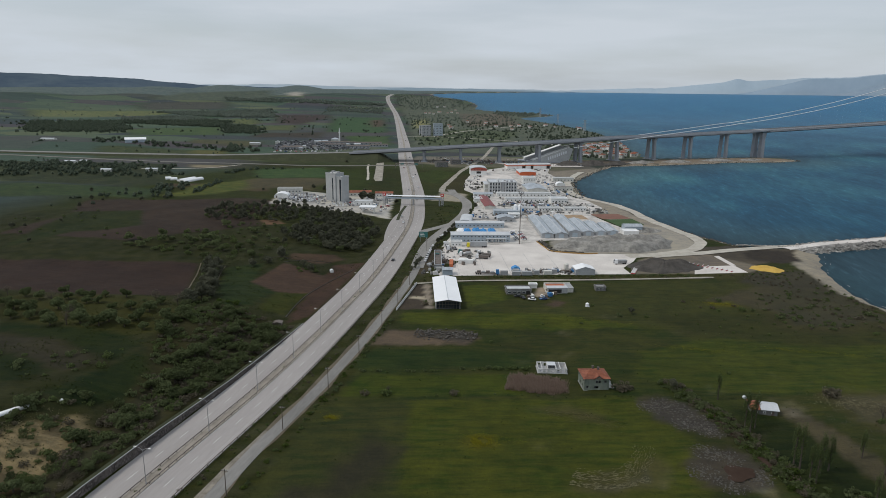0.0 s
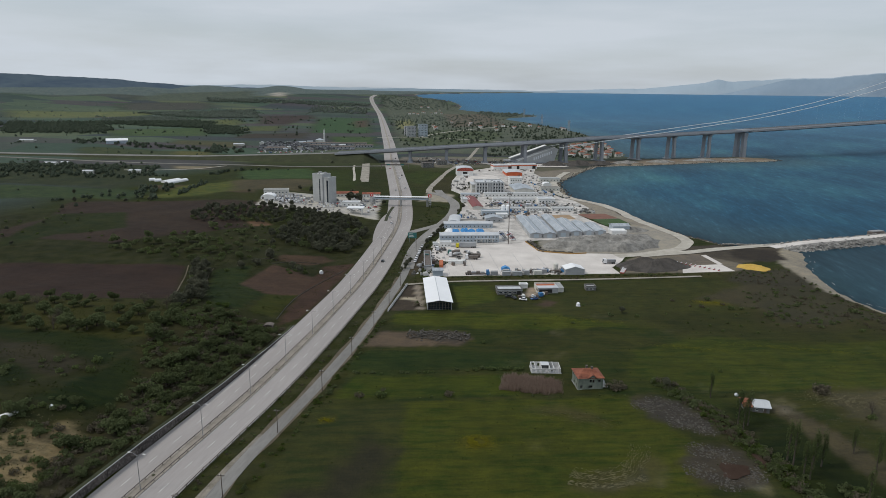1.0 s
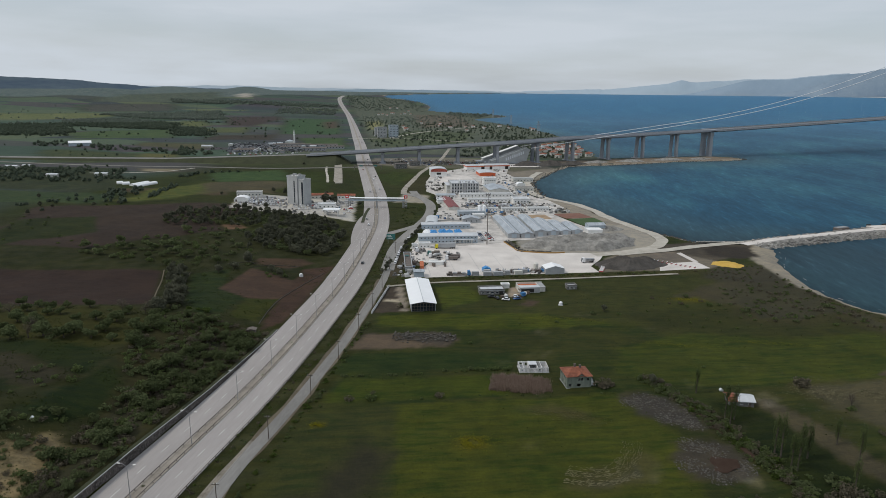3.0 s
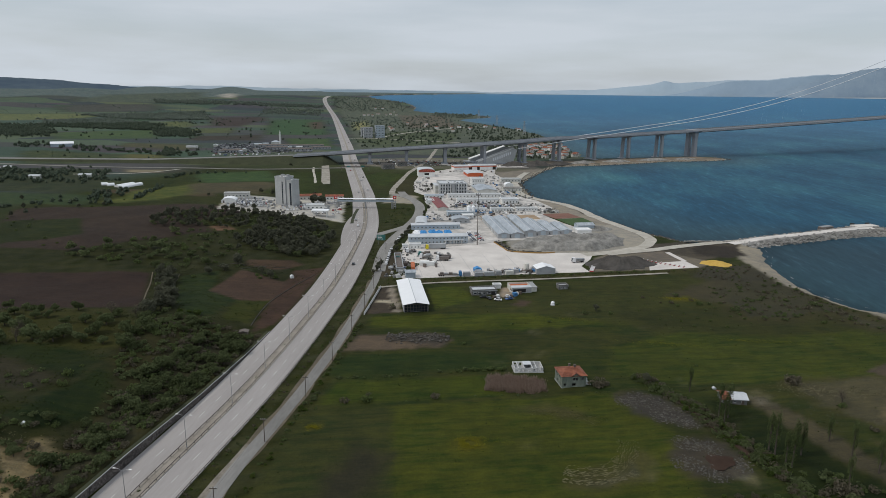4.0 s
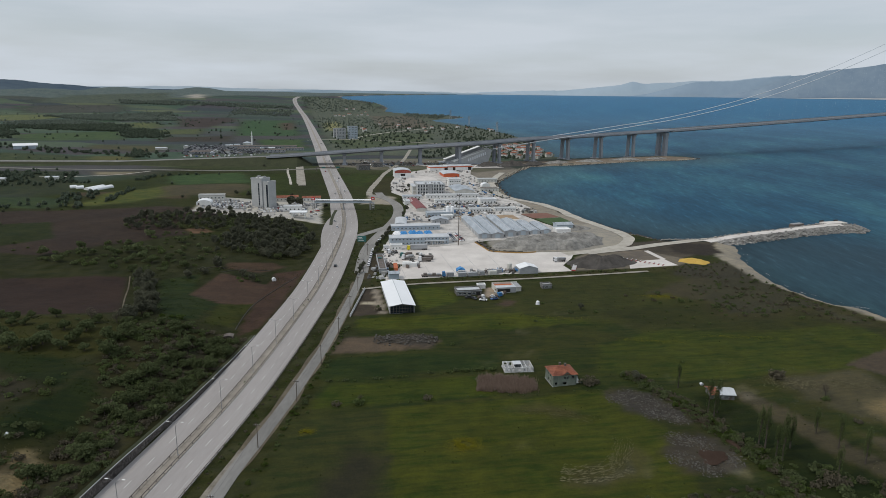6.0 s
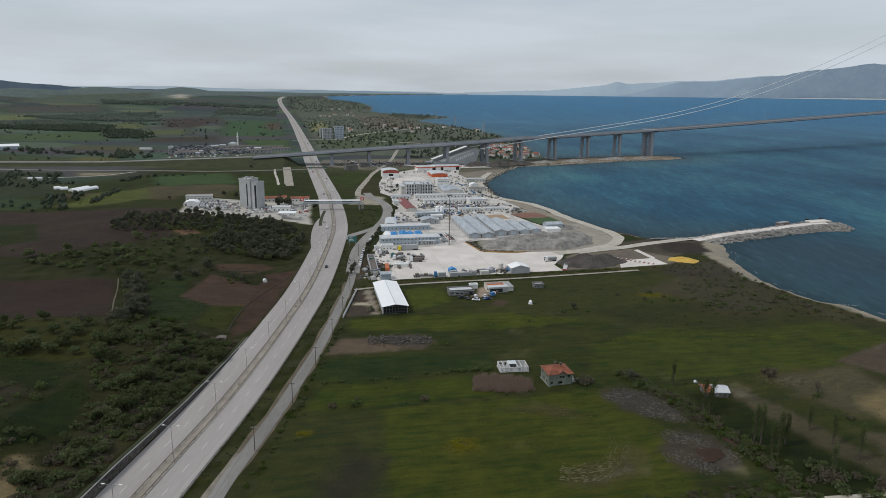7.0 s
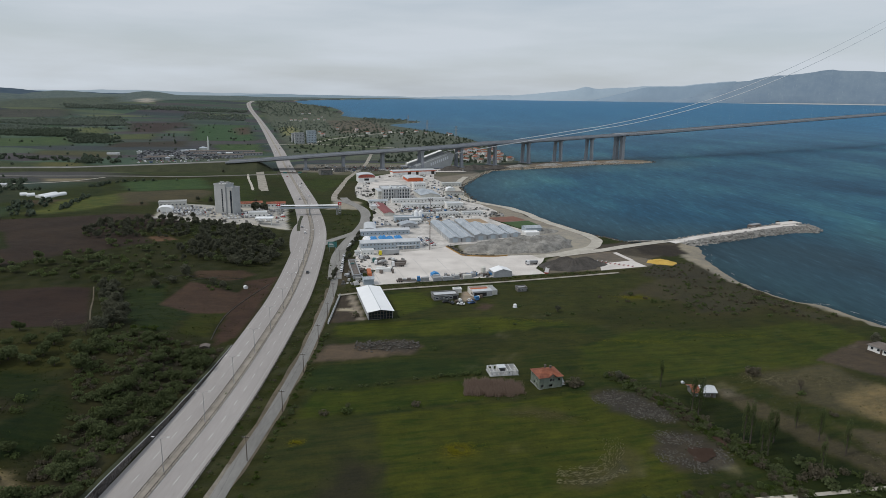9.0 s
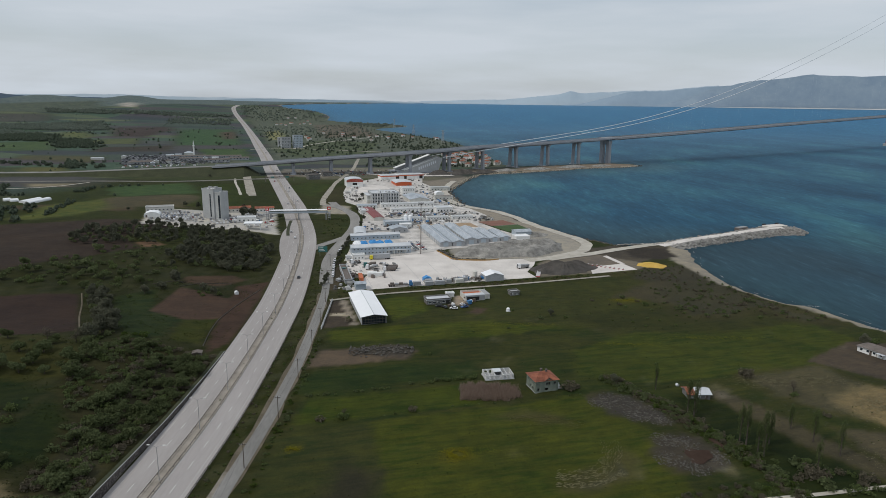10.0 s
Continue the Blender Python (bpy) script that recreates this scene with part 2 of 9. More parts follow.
M["leaf_fresh"] = leaf_mat("fresh spring leaves", (0.043, 0.065, 0.015), (0.07, 0.102, 0.024), (0.114, 0.146, 0.038))
M["leaf_poplar"] = leaf_mat("thin grey-green poplar leaves", (0.051, 0.069, 0.026), (0.078, 0.101, 0.039), (0.12, 0.143, 0.06))
M["twig"] = leaf_mat("bare grey twigs", (0.0816, 0.0736, 0.0506), (0.118, 0.105, 0.0747), (0.169, 0.148, 0.107))
M["tuft"] = leaf_mat("meadow grass tufts", (0.022, 0.032, 0.011), (0.042, 0.054, 0.016), (0.07, 0.08, 0.026))
M["track_pale"] = surf("worn country road", (0.12, 0.115, 0.10), (0.22, 0.21, 0.185), 1.5, 20, 0.95)
M["track_dull"] = surf("dull earth track", (0.075, 0.062, 0.042), (0.15, 0.125, 0.088), 0.7, 7, 0.95, bump=0.3)
M["reed"] = leaf_mat("dry reeds", (0.145, 0.104, 0.08), (0.232, 0.171, 0.133), (0.348, 0.268, 0.217))
M["straw"] = leaf_mat("dry straw swathes", (0.166, 0.157, 0.0862), (0.246, 0.226, 0.138), (0.374, 0.334, 0.216))
M["scrap"] = leaf_mat("mixed vehicle paint", (0.04, 0.04, 0.045), (0.26, 0.27, 0.29), (0.75, 0.76, 0.77))
M["bark"] = surf("bark", (0.05, 0.042, 0.034), (0.10, 0.085, 0.07), 0.2, 1.0, 0.95, bump=0.5)


# ---------------------------------------------------------------- small builders
def part(name, bm, material, parent=None, label=""):
    """One mesh object out of a bmesh (or a ready mesh), under its thing."""
    if isinstance(bm, bmesh.types.BMesh):
        me = bpy.data.meshes.new(name)
        bm.to_mesh(me)
        bm.free()
    else:
        me = bm
    if material is not None:
        for mm in (material if isinstance(material, (list, tuple)) else [material]):
            me.materials.append(mm)
    ob = new(name, me)
    if parent is not None:
        ob.parent = parent
    if label:
        tagged(ob, label)
    return ob


def thing(name, label, category, m, group=""):
    ob = new(name)
    ob.empty_display_size = 0.5
    ob.matrix_basis = m
    return tagged(ob, label, category, group)


def put_box(bm, x0, y0, z0, x1, y1, z1, mi=0, bevel=0.0):
    r = bmesh.ops.create_cube(bm, size=1)
    bmesh.ops.transform(bm, matrix=Matrix.Translation(((x0 + x1) / 2, (y0 + y1) / 2, (z0 + z1) / 2)) @ Matrix.Diagonal((x1 - x0, y1 - y0, z1 - z0, 1)), verts=r["verts"])
    fs = {f for v in r["verts"] for f in v.link_faces}
    for f in fs:
        f.material_index = mi
    if bevel:
        bmesh.ops.bevel(bm, geom=list({e for f in fs for e in f.edges}), offset=bevel, segments=1, affect="EDGES")


def box_bm(*a, **k):
    bm = bmesh.new()
    put_box(bm, *a, **k)
    return bm


def put_rod(bm, a, b, r0, r1=None, n=8, mi=0):
    """A tapered rod from a to b."""
    a, b = Vector(a), Vector(b)
    r1 = r0 if r1 is None else r1
    q = (b - a).to_track_quat("Z", "Y").to_matrix().to_4x4()
    c = bmesh.ops.create_cone(bm, cap_ends=True, segments=n, radius1=r0, radius2=max(r1, 1e-4), depth=(b - a).length)
    bmesh.ops.transform(bm, matrix=Matrix.Translation((a + b) / 2) @ q, verts=c["verts"])
    for f in {f for v in c["verts"] for f in v.link_faces}:
        f.material_index = mi


def prism_bm(prof, y0, y1, bm=None, mi=0):
    """A profile in x, z drawn out along y."""
    bm = bm or bmesh.new()
    a = [bm.verts.new((x, y0, z)) for x, z in prof]
    b = [bm.verts.new((x, y1, z)) for x, z in prof]
    fs = [bm.faces.new(a), bm.faces.new(list(reversed(b)))]
    for i in range(len(prof)):
        j = (i + 1) % len(prof)
        fs.append(bm.faces.new((a[j], a[i], b[i], b[j])))
    for f in fs:
        f.material_index = mi
    bmesh.ops.recalc_face_normals(bm, faces=fs)
    return bm


def raw_mesh(name, verts, faces):
    me = bpy.data.meshes.new(name)
    me.from_pydata(verts, [], faces)
    me.update()
    return me


def smooth_path(pts, step):
    """Points at even steps along a smooth curve through pts."""
    p = [Vector((*q[:2], 0)) for q in pts]
    p = [p[0] * 2 - p[1]] + p + [p[-1] * 2 - p[-2]]
    out = []
    for i in range(1, len(p) - 2):
        n = max(2, int((p[i + 1] - p[i]).length / step))
        for k in range(n):
            t = k / n
            out.append(0.5 * (2 * p[i] + (p[i + 1] - p[i - 1]) * t + (2 * p[i - 1] - 5 * p[i] + 4 * p[i + 1] - p[i + 2]) * t * t
                              + (3 * p[i] - p[i - 1] - 3 * p[i + 1] + p[i + 2]) * t ** 3))
    out.append(p[-2])
    return out


def normals_of(line):
    out = []
    for i in range(len(line)):
        d = line[min(i + 1, len(line) - 1)] - line[max(i - 1, 0)]
        d.z = 0
        d.normalize()
        out.append(Vector((d.y, -d.x, 0)))     # to the right of the way
    return out


# ---------------------------------------------------------------- the lie of the land
def ss(a, b, x):
    u = np.clip((np.asarray(x, float) - a) / (b - a), 0, 1)
    return u * u * (3 - 2 * u)


HIGHWAY = [(-113, 60), (-111.5, 110), (-110, 150), (-107, 205), (-106.5, 250), (-107.5, 300), (-109.5, 350), (-116, 420), (-126, 502),
           (-138, 565), (-156, 640), (-168, 690), (-220, 872), (-276, 1068), (-342, 1310), (-419, 1580), (-570, 2110), (-800, 2900),
           (-932, 3303), (-990, 3470), (-1048, 3640), (-1098, 3800), (-1122, 3900), (-1132, 4020)]
_hx, _hy = np.array([p[0] for p in HIGHWAY], float), np.array([p[1] for p in HIGHWAY], float)

COAST = [(330, -600), (315, 60), (275, 180), (238, 250), (214, 296), (202, 316), (198, 332), (194, 345), (183, 355), (174, 369), (167, 387), (165, 417),
         (168, 450), (180, 493), (172, 512), (131, 508), (112, 530), (101, 545), (92, 562), (78, 594), (67, 619), (56, 660), (41, 682), (25, 698),
         (15, 734), (8, 790), (7, 836), (16, 872), (35, 950), (66, 1034), (129, 1066), (203, 1112), (264, 1155), (345, 1186), (386, 1222),
         (372, 1252), (318, 1256), (250, 1226), (190, 1192), (140, 1180), (118, 1215), (128, 1262), (112, 1330), (104, 1600), (72, 1850), (10, 2080),
         (-108, 2450), (-190, 2640), (-222, 2760), (-205, 2860), (-110, 3010), (-94, 3090), (-140, 3160), (-250, 3230), (-420, 3290), (-510, 3380), (-520, 3560), (-560, 3690),
         (-631, 3835), (-751, 3942), (-850, 4010), (-900, 4130), (-780, 4260), (-540, 4400), (-200, 4600), (0, 4900), (0, 6500), (-9000, 6500), (-9000, -600)]
_cx = np.array(COAST, float)


def poly_inside(poly, x, y):
    inside = np.zeros(np.shape(x), bool)
    for (x0, y0), (x1, y1) in zip(poly, np.roll(poly, -1, 0)):
        if y0 == y1:
            continue
        hit = ((y0 > y) != (y1 > y)) & (x < (x1 - x0) * (y - y0) / (y1 - y0) + x0)
        inside ^= hit
    return inside


def poly_dist(poly, x, y):
    """Metres inside (+) or outside (-) of a closed outline."""
    x, y = np.asarray(x, float), np.asarray(y, float)
    d2 = np.full(np.shape(x), 1e12)
    for (x0, y0), (x1, y1) in zip(poly, np.roll(poly, -1, 0)):
        ex, ey = x1 - x0, y1 - y0
        t = np.clip(((x - x0) * ex + (y - y0) * ey) / (ex * ex + ey * ey + 1e-9), 0, 1)
        d2 = np.minimum(d2, (x - x0 - t * ex) ** 2 + (y - y0 - t * ey) ** 2)
    return np.where(poly_inside(poly, x, y), 1, -1) * np.sqrt(d2)


def wave(x, y, size, seed=0):
    """Cheap smooth noise from a few crossed waves, -1 to 1."""
    rs = np.random.RandomState(seed)
    s = 0
    for k in range(6):
        a, f, ph = rs.uniform(0, 6.28), rs.uniform(0.6, 1.9), rs.uniform(0, 6.28)
        s = s + np.sin((np.cos(a) * x + np.sin(a) * y) * f * 6.28 / size + ph + 1.3 * np.sin((np.sin(a) * x - np.cos(a) * y) * f * 3.1 / size + ph * 2))
    return s / 4.0


def rise(r):
    """How far land and sea climb together towards the skyline."""
    return 107 * ss(2700, 4750, r) ** 1.4


def land(x, y):
    """The ground's height at a place."""
    x, y = np.asarray(x, float), np.asarray(y, float)
    off = x - np.interp(y, _hy, _hx)
    r = np.hypot(x, y)
    hump = (10 - 7 * ss(250, 330, y)) + 5 * ss(-200, -300, x) * ss(300, 420, y)
    z = ss(-14, -58, off) * hump * (1 - ss(650, 850, y))
    bank = (0.2 + 1.4 * (1 - ss(225, 272, y)) + 1.7 * (1 - ss(150, 235, y))) * ss(-12.4, -14.2, off) * (1 - ss(255, 285, y))
    z = np.maximum(z, bank)
    z = z + ss(-30, -60, off) * 0.7 * wave(x, y, 60, 3) * (1 - ss(500, 900, y))
    z = z + ss(30, 60, off) * (1 - ss(330, 360, y)) * 0.3 * wave(x, y, 50, 4)
    z = z + ss(700, 1500, r) * ss(-60, -250, off) * np.maximum(0, 4 * wave(x, y, 900, 5) + 2)
    # the hills that close the plain
    az = np.degrees(np.arctan2(-x, y))
    top = 96 + 9 * wave(x, y, 1500, 6) + 20 * wave(x, y, 800, 7) * ss(3000, 4300, r) * ss(-250, -900, off)
    d = poly_dist(_cx, x + 2.5 * wave(x, y, 30, 8), y + 2.5 * wave(x, y, 30, 9))
    z = z + np.maximum(0, top - 96) * ss(2700, 4750, r) * ss(0, 900, d)
    up = rise(r)
    shore = np.where(d > 0, -2.0 + 2.0 * ss(0, 11, d) + 0 * d, np.maximum(-9.0, -2.0 + 0.22 * d))
    return up + np.where(d > 11, z, np.where(d > 0, shore + z * ss(2, 11, d), shore))


def lz(x, y):
    return float(land(x, y))


# ---------------------------------------------------------------- ground cover
COVER = [  # outline, colour, edge width
    ([(-351, 330), (-281, 340), (-222, 353), (-208, 324), (-186, 281), (-220, 268), (-281, 262), (-340, 278)], (0.064, 0.043, 0.036), 1),
    ([(-396, 380), (-396, 447), (-432, 509), (-300, 558), (-226, 568), (-262, 500), (-235, 463), (-269, 415), (-290, 385)], (0.070, 0.052, 0.042), 3),
    ([(-245, 480), (-232, 465), (-222, 478), (-236, 490)], (0.16, 0.10, 0.065), 2),
    ([(-364, 349), (-401, 459), (-353, 480), (-312, 423), (-349, 392)], (0.035, 0.050, 0.020), 3),
    ([(-200, 347), (-183, 364), (-170, 322), (-150, 309), (-149, 278), (-158, 270), (-178, 300)], (0.034, 0.056, 0.022), 1.2),
    ([(-171, 322), (-172, 366), (-158, 360), (-131, 347), (-130, 316), (-151, 311)], (0.118, 0.078, 0.058), 0.8),
    ([(-150, 309), (-134, 318), (-133, 282), (-144, 278)], (0.058, 0.072, 0.020), 0.9),
    ([(-141, 377), (-126, 390), (-121.5, 330), (-121, 285), (-127, 272), (-132, 300)], (0.100, 0.064, 0.048), 1.0),
    ([(-172, 375), (-150, 372), (-140, 392), (-150, 398), (-176, 390)], (0.11, 0.074, 0.05), 2),
    ([(-269, 256), (-190, 275), (-164, 249), (-158, 227), (-191, 219), (-242, 228)], (0.058, 0.066, 0.022), 4),
    ([(-236, 222), (-182, 224), (-163, 216), (-162, 199), (-185, 171), (-230, 190)], (0.024, 0.040, 0.015), 4),
    ([(-165, 169), (-157, 215), (-147, 208), (-144, 180), (-150, 168)], (0.024, 0.042, 0.016), 3),
    ([(-165, 140), (-147, 165), (-139, 154), (-137, 136), (-140, 120), (-170, 120)], (0.27, 0.215, 0.125), 4),
    ([(-150, 100), (-134, 150), (-128, 100)], (0.06, 0.055, 0.03), 4),
    ([(-127, 125), (-120.5, 225), (-121, 268), (-133, 270), (-148, 242), (-147, 200), (-142, 165), (-134, 125)], (0.064, 0.064, 0.036), 5),
    ([(-147, 240), (-147, 200), (-158, 212), (-168, 250), (-160, 268), (-135, 270)], (0.056, 0.058, 0.030), 6),
    ([(-236, 214), (-190, 208), (-163, 196), (-172, 184), (-210, 196), (-240, 204)], (0.058, 0.054, 0.034), 4),
    # meadows beyond the service road
    ([(-79, 120), (-81, 198), (-51, 209), (-36, 153), (-34, 120)], (0.053, 0.066, 0.026), 2),
    ([(-49, 210), (30, 229), (52, 196), (38, 120), (-33, 120)], (0.067, 0.086, 0.018), 2),
    ([(-62, 146), (-50, 148), (-44, 176), (-55, 182), (-60, 165)], (0.046, 0.048, 0.036), 9),
    ([(-72, 128), (-60, 130), (-58, 150), (-70, 152)], (0.050, 0.052, 0.038), 8),
    ([(-80, 231), (-22, 245), (-8, 246), (-8, 262), (-35, 262), (-78, 252)], (0.032, 0.055, 0.018), 3),
    ([(-76, 207), (-49, 213), (-8, 223), (-17, 240), (-74, 226)], (0.056, 0.080, 0.016), 2),
    ([(-74, 287), (-78, 302), (-50, 308), (0, 318), (30, 322), (38, 306), (-10, 292)], (0.072, 0.094, 0.018), 3),
    ([(-46, 318), (-56, 355), (-30, 362), (-26, 335)], (0.075, 0.100, 0.020), 3),
    ([(30, 260), (110, 290), (150, 285), (135, 262), (60, 244)], (0.060, 0.078, 0.018), 6),
    ([(38, 276), (70, 299), (115, 315), (151, 328), (170, 318), (178, 291), (150, 262), (60, 240), (34, 250)], (0.062, 0.084, 0.020), 3),
    ([(-36, 360), (40, 385), (100, 400), (150, 395), (108, 330), (60, 306), (-20, 320)], (0.056, 0.068, 0.026), 6),
    ([(45, 325), (120, 350), (160, 350), (175, 320), (120, 300), (60, 300)], (0.046, 0.056, 0.022), 8),
    ([(80, 360), (120, 400), (160, 405), (165, 370), (120, 345)], (0.088, 0.078, 0.046), 8),
    ([(139, 264), (173, 288), (215, 282), (205, 262), (162, 243)], (0.112, 0.090, 0.068), 1.5),
    ([(101, 248), (141, 259), (150, 235), (143, 215), (120, 214), (106, 230)], (0.110, 0.100, 0.058), 9),
    ([(126, 226), (148, 238), (170, 232), (172, 205), (140, 198), (128, 210)], (0.24, 0.185, 0.095), 7),
    ([(112, 205), (150, 195), (150, 165), (118, 168)], (0.115, 0.100, 0.062), 5),
    ([(79, 231), (87, 236), (98, 214), (107, 193), (120, 172), (112, 168), (96, 190), (86, 212)], (0.098, 0.086, 0.052), 2),
    ([(56, 226), (60, 228), (70, 206), (80, 184), (84, 165), (78, 164), (70, 190)], (0.030, 0.032, 0.016), 2),
    ([(63, 230), (82, 225), (97, 188), (110, 166), (78, 166)], (0.021, 0.034, 0.011), 3),
    # reddish stony strip by the service road, rubbly patches
    ([(-80, 256), (-77, 277), (-40, 283), (-33, 275), (-38, 266)], (0.130, 0.100, 0.074), 3),
    ([(-62, 271), (-38, 269), (-34, 278), (-42, 283), (-58, 281)], (0.085, 0.076, 0.066), 3),
    ([(31, 227), (40, 233), (49, 230), (57, 217), (60, 208), (52, 207), (43, 211), (35, 217)], (0.084, 0.076, 0.064), 4),
    ([(46, 197), (57, 201), (66, 191), (66, 182), (56, 176), (45, 178), (43, 187)], (0.082, 0.072, 0.056), 4),
    ([(8, 167), (15, 174), (27, 179), (34, 190), (36, 186), (30, 173), (18, 166)], (0.094, 0.090, 0.050), 7),
    ([(-5, 213), (6, 218), (18, 213), (21, 206), (10, 210)], (0.088, 0.092, 0.044), 7),
    ([(-25, 183), (-23, 189), (-17, 191), (-15, 184)], (0.115, 0.118, 0.020), 5),
    ([(-75, 190), (-71, 193), (-70, 190)], (0.118, 0.120, 0.020), 4),
    ([(78, 354), (92, 360), (95, 352), (84, 348)], (0.118, 0.118, 0.020), 5),
    ([(-6, 330), (2, 331), (4, 338), (-2, 341)], (0.115, 0.082, 0.060), 3),
    ([(-14, 346), (-6, 340), (-4, 362), (-12, 362)], (0.40, 0.33, 0.26), 1.5),
    # yard of the white hall
    ([(-81, 305), (-83, 350), (-73, 353), (-63, 311)], (0.095, 0.078, 0.062), 1),
    ([(-79, 325), (-66, 323), (-67.5, 330), (-80, 328)], (0.48, 0.43, 0.34), 1.2),
    ([(-67, 310), (-63, 310), (-74, 353), (-78, 353)], (0.33, 0.29, 0.24), 0.8),
    # bank below the yards
    ([(-84, 353), (-80, 368), (44, 402), (90, 416), (165, 440), (165, 425), (92, 405), (42, 391), (-30, 371)], (0.062, 0.068, 0.030), 2),
    ([(88, 486), (60, 455), (124, 445), (165, 480), (165, 500), (120, 500)], (0.115, 0.100, 0.080), 3),
    ([(100, 436), (118, 442), (124, 428), (106, 424)], (0.13, 0.115, 0.10), 2),
    ([(-95, 440), (-90, 372), (-82, 370), (-80, 440)], (0.10, 0.085, 0.06), 3),
    ([(100, 545), (75, 600), (52, 665), (40, 660), (60, 600), (85, 520)], (0.36, 0.33, 0.28), 3),
    ([(-8, 449), (52, 455), (78, 466), (98, 498), (97, 528), (74, 575), (58, 562), (44, 503), (-10, 487)], (0.37, 0.35, 0.315), 3),
    ([(18, 600), (62, 560), (80, 560), (70, 600), (56, 655), (36, 684), (16, 700), (20, 650)], (0.33, 0.30, 0.255), 3),
    ([(-30, 840), (4, 820), (12, 870), (40, 990), (20, 1010), (-40, 985), (-28, 900)], (0.26, 0.235, 0.20), 5),
    ([(-140, 700), (-116, 690), (-118, 760), (-134, 860), (-150, 800)], (0.060, 0.062, 0.032), 4),
    ([(-250, 985), (-170, 940), (-130, 955), (-30, 985), (10, 1040), (0, 1100), (-130, 1110), (-260, 1080)], (0.23, 0.21, 0.18), 10),
    ([(-136, 640), (-104, 640), (-108, 690), (-138, 705)], (0.36, 0.335, 0.29), 4),
    ([(44, 403), (92, 417), (126, 428), (126, 446), (96, 468), (60, 455), (50, 440)], (0.19, 0.17, 0.14), 2.5),
    # beach and shingle
    ([(154, 400), (151, 430), (152, 460), (166, 500), (182, 500), (176, 440), (172, 395), (180, 362), (186, 350), (176, 356), (164, 380)], (0.36, 0.325, 0.265), 4),
    ([(181, 348), (200, 349), (205, 319), (191, 317), (182, 338)], (0.36, 0.325, 0.265), 4),
    ([(108, 380), (149, 398), (160, 378), (175, 350), (188, 312), (168, 314), (155, 337), (136, 324), (108, 323)], (0.070, 0.068, 0.042), 18),
    ([(120, 430), (150, 438), (158, 400), (130, 392), (105, 400)], (0.070, 0.066, 0.046), 7),
    ([(82, 463), (103, 468), (108, 441), (87, 433)], (0.200, 0.172, 0.145), 1.5),
    ([(125, 478), (138, 494), (161, 493), (159, 464), (144, 454), (125, 460)], (0.062, 0.054, 0.046), 4),
    # the land under the viaduct and round the station
    ([(-60, 1000), (60, 1040), (140, 1080), (350, 1195), (380, 1225), (330, 1250), (200, 1185), (60, 1110), (-60, 1080)], (0.26, 0.215, 0.17), 8),
    ([(-180, 930), (-150, 1010), (20, 1040), (40, 990), (-20, 930), (-90, 960)], (0.15, 0.135, 0.11), 8),
    ([(-268, 545), (-290, 620), (-240, 625), (-195, 640), (-178, 650), (-158, 560), (-150, 535), (-205, 545)], (0.56, 0.54, 0.51), 3),
    ([(-530, 1060), (-410, 1095), (-320, 1170), (-420, 1290), (-530, 1250)], (0.17, 0.155, 0.135), 8),
    ([(-343, 676), (-318, 862), (-270, 880), (-212, 660), (-270, 640)], (0.046, 0.070, 0.018), 5),
    ([(-555, 760), (-414, 831), (-350, 690), (-300, 610), (-423, 560)], (0.045, 0.064, 0.018), 6),
    ([(-430, 620), (-380, 590), (-300, 605), (-320, 660)], (0.11, 0.085, 0.055), 8),
    ([(-400, 590), (-350, 575), (-330, 590), (-380, 605)], (0.068, 0.078, 0.026), 14),
    ([(-160, 760), (-150, 870), (-190, 900), (-205, 830)], (0.050, 0.075, 0.022), 5),
]

